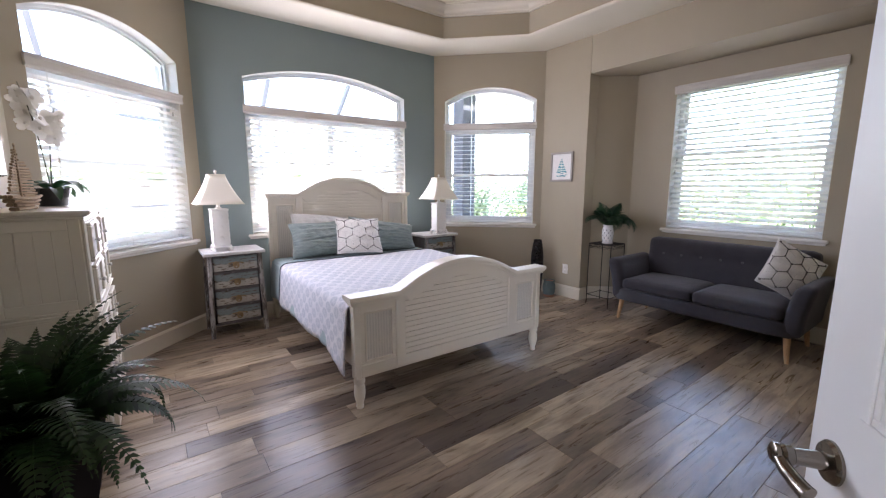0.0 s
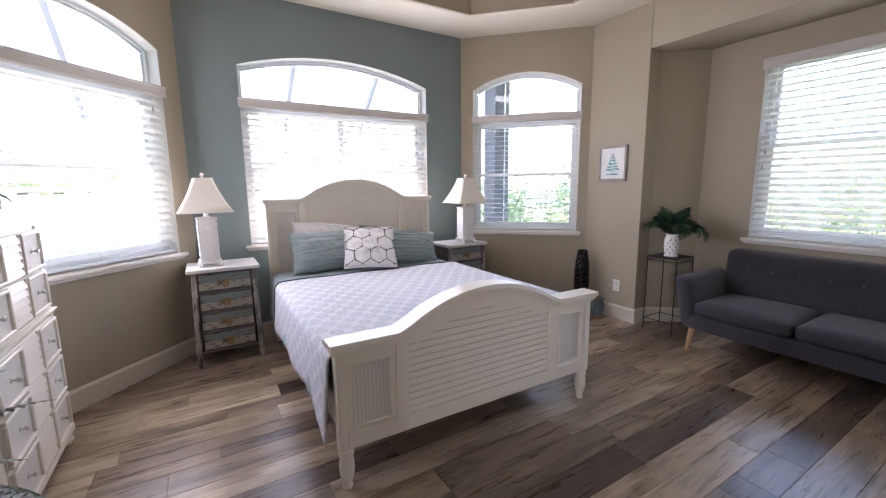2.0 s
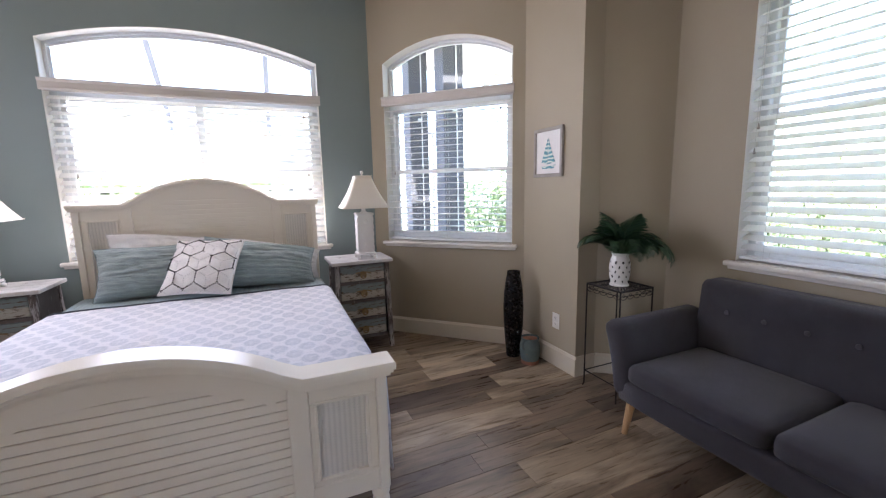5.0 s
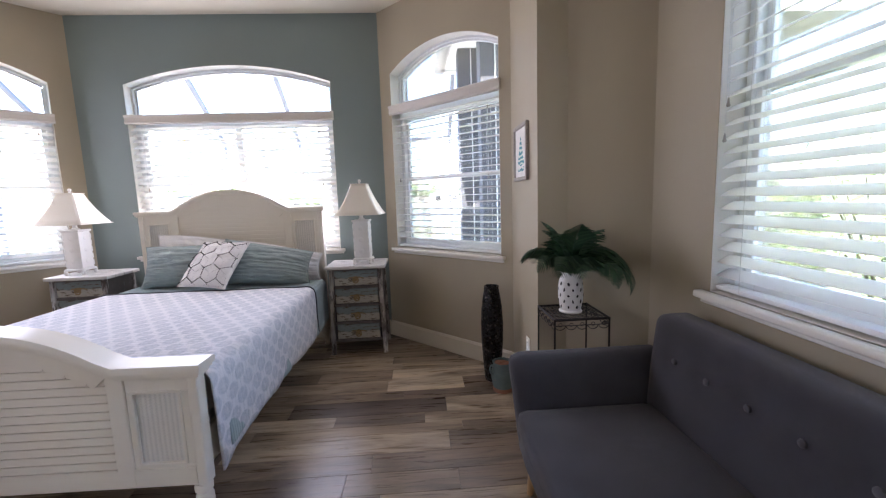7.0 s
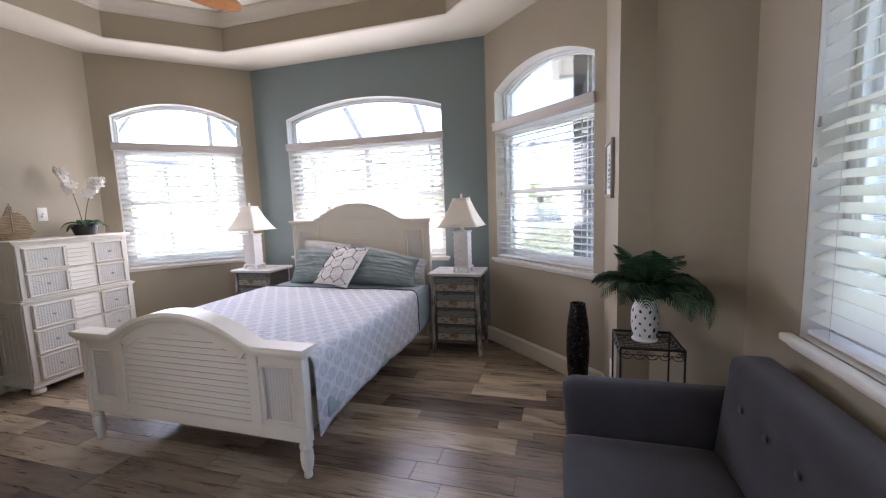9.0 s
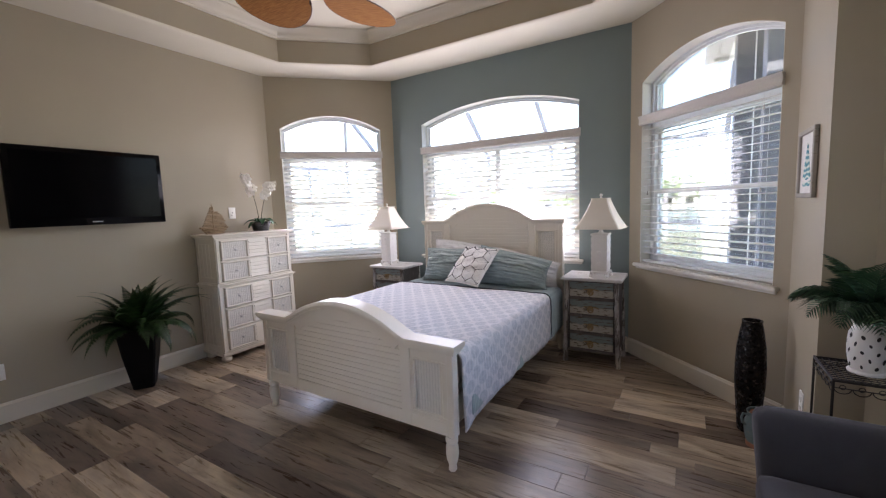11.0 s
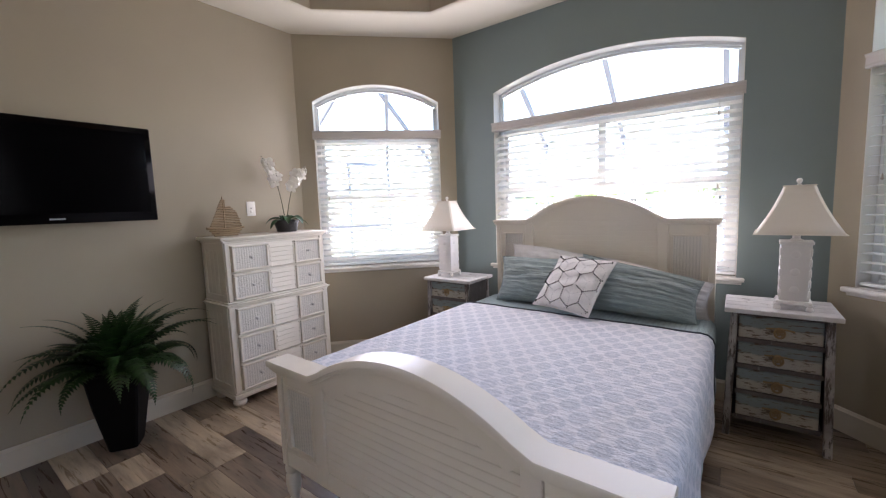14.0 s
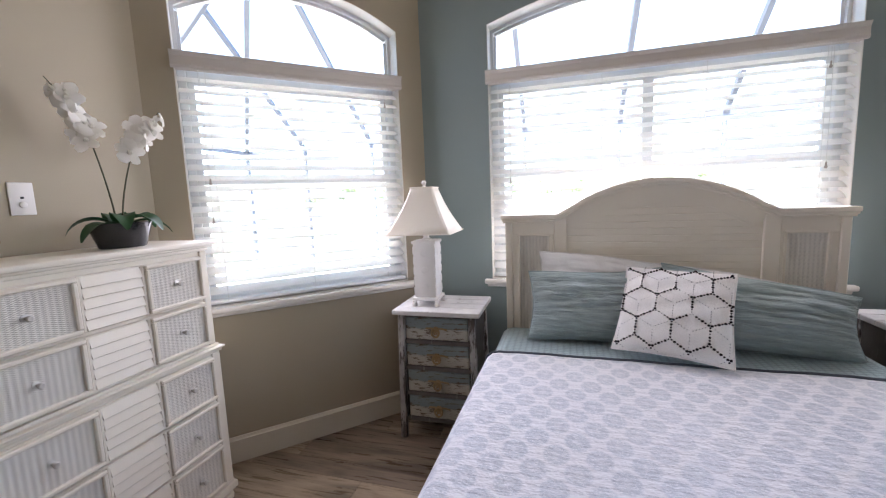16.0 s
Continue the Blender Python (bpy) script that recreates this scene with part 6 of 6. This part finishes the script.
def sofa():
    # local x along the sofa, front towards -y
    s = thing("sofa", "charcoal grey tufted sofa with tapered light wood legs", "sofa", pose(4.085, 1.685, 0, 0, 0, -90))
    L = 1.51
    bm = B()
    rounded_slab(bm, -L / 2 + 0.03, L / 2 - 0.03, 0.02, 0.72, 0.20, 0.34, 0.035, 0, 8)
    part("base", bm, M_SOFA, s, sharp=80)
    for sx in (-1, 1):
        bm = B()
        a, b = sorted((sx * 0.004, sx * (L / 2 - 0.10)))
        rounded_slab(bm, a, b, 0.0, 0.60, 0.335, 0.445, 0.04, 0.02, 12)
        part("seat_cushion", bm, M_SOFA, s, sharp=80)
        # flared arm
        bm = B()
        rounded_slab(bm, sx * L / 2 - 0.065, sx * L / 2 + 0.065, -0.005, 0.72, 0.215, 0.635, 0.055, 0.0, 12)
        for q in bm.verts:
            f = (q.co.z - 0.215) / 0.42
            q.co.x += sx * (0.065 * f * f - 0.045)
            if q.co.y < 0.2:
                q.co.y += 0.035 * (1 - f) * (1 - q.co.y / 0.2)
        part("arm", bm, M_SOFA, s, sharp=80)
    bm = B()
    rounded_slab(bm, -L / 2 + 0.05, L / 2 - 0.05, 0.58, 0.74, 0.30, 0.825, 0.055, 0, 22)
    tuft = [(-0.54 + 0.18 * k, 0.66) for k in range(7)]
    for q in bm.verts:
        f = (q.co.z - 0.30) / 0.535
        q.co.y += 0.065 * f - 0.02
        q.co.x *= 1 + 0.012 * f
        if q.co.y < 0.70:
            for tx, tz in tuft:
                dd = math.hypot(q.co.x - tx, (q.co.z - tz) * 1.0)
                q.co.y += 0.020 * math.exp(-(dd / 0.06) ** 2)
    part("backrest", bm, M_SOFA, s, "tufted curved backrest", sharp=80)
    for tx, tz in tuft:
        bm = B()
        f = (tz - 0.30) / 0.535
        lathe(bm, [(0.013, 0.0), (0.012, 0.005), (0.006, 0.008)], 14, m=pose(tx, 0.58 + 0.065 * f - 0.02 + 0.014, tz, 90, 0, 0))
        part("button", bm, M_BUTTON, s, "round covered button")
    for sx in (-1, 1):
        for y, dy in ((0.095, -0.02), (0.64, 0.03)):
            bm = B()
            tube(bm, [(sx * 0.68, y, 0.215), (sx * 0.704, y + dy, 0.0)], 0.026, 16, 0.015)
            part("leg", bm, M_LEGWOOD, s, "tapered light wood leg")
    return s


sofa()
hex_pillow("throw_pillow", "white throw pillow with dotted black hexagons, on the sofa", 0.42, 0.13, pose(4.50, 1.10, 0.665, -20, 30, -52), 7)


def side_table():
    t = thing("side_table", "dark metal side table with a thin wooden top beside the sofa", "side table", pose(4.62, 0.56, 0, 0, 0, 0))
    bm = B()
    lathe(bm, [(0.20, 0.50), (0.205, 0.504), (0.205, 0.518), (0.20, 0.522)], 36)
    part("tabletop", bm, M_LEGWOOD, t, "round wooden top")
    for a in (100, 220, 340):
        bm = B()
        x, y = math.cos(radians(a)), math.sin(radians(a))
        tube(bm, [(0.16 * x, 0.16 * y, 0.50), (0.15 * x, 0.15 * y, 0.0)], 0.02, 10)
        part("leg", bm, M_IRON, t)
    return t


side_table()


# ---------------------------------------------------------------- floor vase, small pot
def floor_vase():
    bm = B()
    lathe(bm, [(0.001, 0.0), (0.052, 0.0), (0.056, 0.006), (0.066, 0.12), (0.078, 0.30), (0.080, 0.42), (0.074, 0.54), (0.060, 0.64), (0.052, 0.68), (0.053, 0.70), (0.048, 0.70), (0.046, 0.66), (0.05, 0.5)], 36, cap=False)
    v = thing("floor_vase", "tall black mosaic vase standing on the floor", "vase", pose(4.205, 3.55, 0, 0, 0, 0))
    part("vase_body", bm, M_MOSAIC, v)
    bm = B()
    tube(bm, [(0.0505 * math.cos(a), 0.0505 * math.sin(a), 0.70) for a in (radians(15 * k) for k in range(25))], 0.0035, 8)
    part("rim", bm, M_BLACKGLOSS, v, "smooth black rim")
    p = thing("jug", "small aqua glazed pot with two handles on the floor", "pot", pose(4.243, 3.375, 0, 0, 0, 20))
    bm = B()
    lathe(bm, [(0.066, 0.028), (0.072, 0.05), (0.079, 0.10), (0.076, 0.15), (0.064, 0.18), (0.068, 0.20), (0.070, 0.207), (0.063, 0.207), (0.060, 0.19)], 32, cap=False)
    part("pot_body", bm, M_POTGLAZE, p, "aqua glazed pot body")
    bm = B()
    lathe(bm, [(0.064, 0.0), (0.068, 0.004), (0.068, 0.028), (0.066, 0.03)], 32)
    part("pot_base", bm, M_TERRA, p, "unglazed terracotta base")
    for s in (-1, 1):
        bm = B()
        tube(bm, [(s * 0.064, 0, 0.19), (s * 0.092, 0, 0.195), (s * 0.100, 0, 0.17), (s * 0.092, 0, 0.14), (s * 0.076, 0, 0.13)], 0.0075, 8)
        part("handle", bm, M_POTGLAZE, p)
    bm = B()
    lathe(bm, [(0.001, 0.195), (0.03, 0.20), (0.058, 0.188)], 18, cap=False)
    for q in bm.verts:
        q.co.z += random.uniform(-0.006, 0.012)
    part("dried_filling", bm, M_TERRA, p, "rusty dried filling")


floor_vase()


# ---------------------------------------------------------------- ceiling fan
def ceiling_fan():
    f = thing("ceiling_fan", "ceiling fan with broad woven palm-leaf blades", "ceiling fan", pose(1.80, 2.50, 0, 0, 0, 0))
    bm = B()
    lathe(bm, [(0.07, 3.395), (0.072, 3.37), (0.05, 3.33), (0.014, 3.32), (0.014, 3.12), (0.03, 3.11), (0.09, 3.09), (0.115, 3.05), (0.115, 2.95), (0.08, 2.91), (0.05, 2.895), (0.05, 2.87), (0.02, 2.86)][::-1], 28)
    part("motor", bm, M_FANBODY, f, "dark bronze motor and rod")
    for k in range(5):
        a = 72 * k + FAN_TURN
        m = pose(0, 0, 2.95, 0, 0, a)
        bm = B()
        tube(bm, [m @ Vector((0.09, 0, 0.0)), m @ Vector((0.20, 0, 0.005)), m @ Vector((0.30, 0, 0.0))], 0.010, 8)
        part("blade_arm", bm, M_FANBODY, f)
        outl = []
        for i in range(28):
            t = 2 * math.pi * i / 28
            x = 0.50 - 0.30 * math.cos(t)
            w = 0.26 * math.sin(t) * (1.0 + 0.18 * -math.cos(t))
            outl.append((x, w))
        bm = B()
        mm = m @ pose(0, 0, 0.0, 14, 0, 0)
        prism(bm, outl, -0.003, 0.003, 'z')
        bmesh.ops.transform(bm, matrix=mm, verts=bm.verts)
        bl = part("blade", bm, M_FANBLADE, f, "rust-brown woven leaf blade")
        bm = B()
        tube(bm, [mm @ Vector((*p, 0)) for p in outl + [outl[0]]], 0.0045, 6)
        part("blade_rim", bm, M_FANRIM, bl)
    bm = B()
    tube(bm, [(-0.1, 0.02, 2.96), (-0.1, 0.02, 2.82)], 0.0012, 5)
    lathe(bm, [(0.002, 0.02), (0.006, 0.015), (0.006, -0.005), (0.002, -0.01)], 8, -0.1, 0.02, Matrix.Translation((0, 0, 2.81)))
    part("pull_chain", bm, M_FANBODY, f)


FAN_TURN = 30
ceiling_fan()


# ---------------------------------------------------------------- outside
bm = B()
box(bm, -400, 400, -400, 400, -0.5, -0.25)
solid("ground", bm, M_GRASS, "sunlit lawn round the house", "ground", kind="structure", smooth=False)
bm = B()
prism(bm, [(-6.5, -1.0), (-0.62, -1.0), (-0.62, 3.75), (0.56, 4.92), (3.5, 4.92), (4.64, 3.82), (5.15, 3.32), (5.6, 3.32), (7.4, 5.8), (7.4, 11.5), (-6.5, 11.5)], -0.30, -0.06, 'z')
solid("pool_deck", bm, M_CONCRETE, "pale sunlit concrete pool deck", "deck", kind="structure", smooth=False)
bm = B()
box(bm, -200, 40, 24, 90, -0.26, -0.20)
solid("water", bm, M_WATER, "bright lake beyond the lawn", "water", kind="structure", smooth=False)


def lanai_cage():
    """Screen enclosure over the deck: posts, sloped roof beams and ties."""
    c = thing("screen_enclosure", "grey aluminium screen enclosure over the pool deck", "screen enclosure")
    bays = (-4.80, -2.92, -1.05, 0.77, 2.68, 4.55)
    sides = (0.3, 2.2, 4.1, 6.0, 7.9, 9.6)
    west, north, eaves, ridge, run = -6.6, 11.3, 2.84, 5.16, 2.9
    posts = [(west, y) for y in sides + (north,)] + [(x, north) for x in bays + (6.8,)]
    for x, y in posts:
        bm = B()
        box(bm, x - 0.04, x + 0.04, y - 0.04, y + 0.04, -0.06, eaves)
        part("post", bm, M_BRONZE, c, smooth=False)
    bars = [((west, -1.0, z), (west, north, z)) for z in (0.92, eaves)] + [((west, north, z), (6.8, north, z)) for z in (0.92, eaves)]
    bars += [((x, north, eaves), (x, north - run, ridge)) for x in bays]
    bars += [((west, y, eaves), (west + run, y, ridge)) for y in sides if y < north - run]
    bars += [((west, north, eaves), (west + run, north - run, ridge)), ((west + run, north - run, ridge), (6.8, north - run, ridge)), ((west + run, -1.0, ridge), (west + run, north - run, ridge))]
    bars += [((x, north - run, ridge), (x, 5.0, ridge)) for x in bays[1:]]
    for a, b in bars:
        bm = B()
        tube(bm, [a, b], 0.062, 4)
        part("beam", bm, M_BRONZE, c, smooth=False)


lanai_cage()


def column(x, y):
    c = thing("lanai_column", "dark grey square stucco column of the lanai", "column", pose(x, y, -0.06, 0, 0, 0), group="lanai columns")
    bm = B()
    box(bm, -0.13, 0.13, -0.13, 0.13, 0, 3.28, 0.006, 1)
    part("shaft", bm, M_STUCCO, c)
    bm = B()
    box(bm, -0.15, 0.15, -0.15, 0.15, 0, 0.22, 0.01, 1)
    part("plinth", bm, M_STUCCO, c)
    # pale screen channel on the face towards the house, with small clips
    bm = B()
    box(bm, 0.03, 0.042, -0.142, -0.13, 0.22, 3.25)
    channel = part("screen_channel", bm, M_EAVE, c, "thin white screen channel", smooth=False)
    for z in (0.55, 2.3):
        bm = B()
        box(bm, -0.02, 0.03, -0.146, -0.13, z, z + 0.04, 0.004, 1)
        part("clip", bm, M_EAVE, channel, smooth=False)


column(4.40, 6.2)
column(4.575, 5.5)


def eave():
    e = thing("eave", "white roof eave with gutter over the lanai columns", "eave")
    bm = B()
    box(bm, 4.1, 8.5, 5.1, 6.9, 3.2, 3.36)
    part("soffit", bm, M_EAVE, e, smooth=False)
    bm = B()
    box(bm, 4.0, 4.1, 5.1, 7.0, 3.16, 3.38)
    box(bm, 4.1, 8.5, 6.9, 7.0, 3.16, 3.38)
    part("fascia_board", bm, M_EAVE, e, smooth=False)
    bm = B()
    tube(bm, [(5.35, 5.95, 2.86), (5.35, 5.95, 2.72), (5.45, 5.85, 2.62), (5.75, 5.6, 2.58), (6.2, 5.3, 2.56)], 0.05, 12)
    part("downspout", bm, M_EAVE, e, "white downspout elbow")


eave()
# unseen slab, added only to block direct sun from the south window
bm = B()
box(bm, 1.0, 3.2, -1.9, -0.72, 2.62, 2.72)
solid("sun_shield_slab", bm, M_EAVE, "unseen white slab keeping sun off the added south window", "eave", kind="structure", smooth=False)


def leafy(name, label, x, y, r, h, seed, count, size=0.09, z0=-0.25):
    """A bush: stems and a crown of many small leaves in uneven clumps."""
    b = thing(name, label, "bush", pose(x, y, z0, 0, 0, 0), "garden bushes")
    rng = random.Random(seed)
    bm = B()
    tips = []
    for k in range(7):
        a = 2 * math.pi * k / 7 + rng.uniform(-0.3, 0.3)
        t = Vector((r * 0.6 * math.cos(a), r * 0.6 * math.sin(a), h * rng.uniform(0.6, 0.95)))
        tube(bm, [(0, 0, 0), t * 0.5 + Vector((0, 0, 0.1)), t], 0.02, 5, 0.006)
        tips.append(t)
    part("stems", bm, M_STEM, b)
    clumps = [(t + Vector((rng.uniform(-0.3, 0.3) * r, rng.uniform(-0.3, 0.3) * r, rng.uniform(-0.35, 0.1) * h)), rng.uniform(0.25, 0.45) * r) for t in tips for _ in range(4)]
    verts, faces = [], []
    for i in range(count):
        c, rad = rng.choice(clumps)
        d = Vector((rng.gauss(0, 1), rng.gauss(0, 1), rng.gauss(0, 1))).normalized() * rad * rng.uniform(0.4, 1.0) ** 0.5
        p = c + d
        if p.z < 0.03:
            p.z = rng.uniform(0.03, 0.3)
        u = Vector((rng.gauss(0, 1), rng.gauss(0, 1), rng.gauss(0, 0.6))).normalized()
        v = u.orthogonal().normalized()
        s = size * rng.uniform(0.6, 1.3)
        k = len(verts)
        verts += [p - u * s * 0.5, p + v * s * 0.28, p + u * s * 0.5, p - v * s * 0.28]
        faces.append((k, k + 1, k + 2, k + 3))
    me = bpy.data.meshes.new("leaves")
    me.from_pydata([tuple(q) for q in verts], [], faces)
    me.materials.append(M_BUSH)
    ob = new("leaves", me)
    ob.parent = b
    tagged(ob, kind="stuff")


for i, (x, y, r, h) in enumerate(((6.3, 7.6, 0.9, 1.7), (7.4, 8.2, 1.1, 2.0), (8.4, 7.0, 1.1, 1.9), (7.2, 6.2, 0.8, 1.45), (7.2, 2.6, 0.9, 1.65), (7.3, 1.6, 0.9, 1.6), (7.5, 3.6, 0.9, 1.8), (7.6, 0.5, 0.9, 1.5), (9.0, 5.0, 1.3, 2.3), (9.2, 2.0, 1.4, 2.2))):
    leafy("garden_bush", "sunlit light green garden bush", x, y, r, h, 60 + i, 1500)


def far_house(x, y, w, d, h, rz):
    hs = thing("house", "pale house across the lake with a hipped roof", "house", pose(x, y, -0.25, 0, 0, rz), "houses across the lake")
    bm = B()
    box(bm, -w / 2, w / 2, -d / 2, d / 2, 0, h)
    part("wall", bm, M_EAVE, hs, smooth=False)
    bm = B()
    o = 0.6
    v = [bm.verts.new(p) for p in ((-w / 2 - o, -d / 2 - o, h), (w / 2 + o, -d / 2 - o, h), (w / 2 + o, d / 2 + o, h), (-w / 2 - o, d / 2 + o, h), (-w / 2 + d / 2, 0, h + 2.2), (w / 2 - d / 2, 0, h + 2.2))]
    for q in ((0, 1, 5, 4), (2, 3, 4, 5), (1, 2, 5), (3, 0, 4), (3, 2, 1, 0)):
        bm.faces.new([v[i] for i in q])
    part("roof", bm, M_STUCCO, hs, smooth=False)
    for k in range(4):
        bm = B()
        xx = -w / 2 + w * (k + 0.5) / 4
        box(bm, xx - 0.7, xx + 0.7, -d / 2 - 0.05, -d / 2 + 0.02, 0.9, 2.2)
        part("window", bm, M_SLOT, hs, smooth=False)


far_house(-22, 100, 18, 10, 3.2, 0)
far_house(6, 104, 16, 10, 3.2, 4)
far_house(-50, 98, 18, 10, 3.2, -6)
for i in range(12):
    leafy("garden_bush", "dark green tree-like shrub on the far shore", -60 + 8 * i + (i * 37 % 5), 93 + (i * 13 % 4), 3.4, 4.5 + (i * 29 % 5) * 0.5, 90 + i, 260, 0.9)


# ---------------------------------------------------------------- floor planks
def floor_planks():
    rng = random.Random(77)
    room = [A12, A0, A1, A2, A3, A4, A5, A6, A7, A8, A9, A10, A11]

    def inside(x, y):
        c = False
        n = len(room)
        for i in range(n):
            (x0, y0), (x1, y1) = room[i], room[(i + 1) % n]
            if (y0 > y) != (y1 > y) and x < (x1 - x0) * (y - y0) / (y1 - y0) + x0:
                c = not c
        return c

    lengths = (0.16, 0.34, 0.55, 0.80, 1.0, 1.22)
    cache = {}

    def mesh(L, w):
        if (L, w) not in cache:
            bm = B()
            g, t = 0.0007, 0.0010
            b0 = [bm.verts.new((x, y, -0.006)) for x, y in ((g, g), (L - g, g), (L - g, w - g), (g, w - g))]
            b1 = [bm.verts.new((x, y, -t)) for x, y in ((g, g), (L - g, g), (L - g, w - g), (g, w - g))]
            b2 = [bm.verts.new((x, y, 0.0)) for x, y in ((g + t, g + t), (L - g - t, g + t), (L - g - t, w - g - t), (g + t, w - g - t))]
            for a, b in ((b0, b1), (b1, b2)):
                for i in range(4):
                    bm.faces.new((a[i], a[(i + 1) % 4], b[(i + 1) % 4], b[i]))
            bm.faces.new(b2)
            cache[(L, w)] = finish(bm, "plank", M_PLANK, False)
        return cache[(L, w)]

    y = -0.56
    k = 0
    while y < 4.70:
        w = rng.choice((0.18, 0.18, 0.15, 0.12, 0.095)) if k % 3 else 0.18
        x = -0.5 - rng.uniform(0, 1.0)
        while x < 4.95:
            L = rng.choice(lengths if rng.random() < 0.55 else lengths[3:])
            pts = [(x + L * a, y + w * b) for a in (0.02, 0.25, 0.5, 0.75, 0.98) for b in (0.05, 0.95)]
            if any(inside(*p) for p in pts):
                ob = new("plank", mesh(L, w))
                ob.parent = FLOOR
                ob.location = (x, y, 0)
            x += L
        y += w
        k += 1


floor_planks()
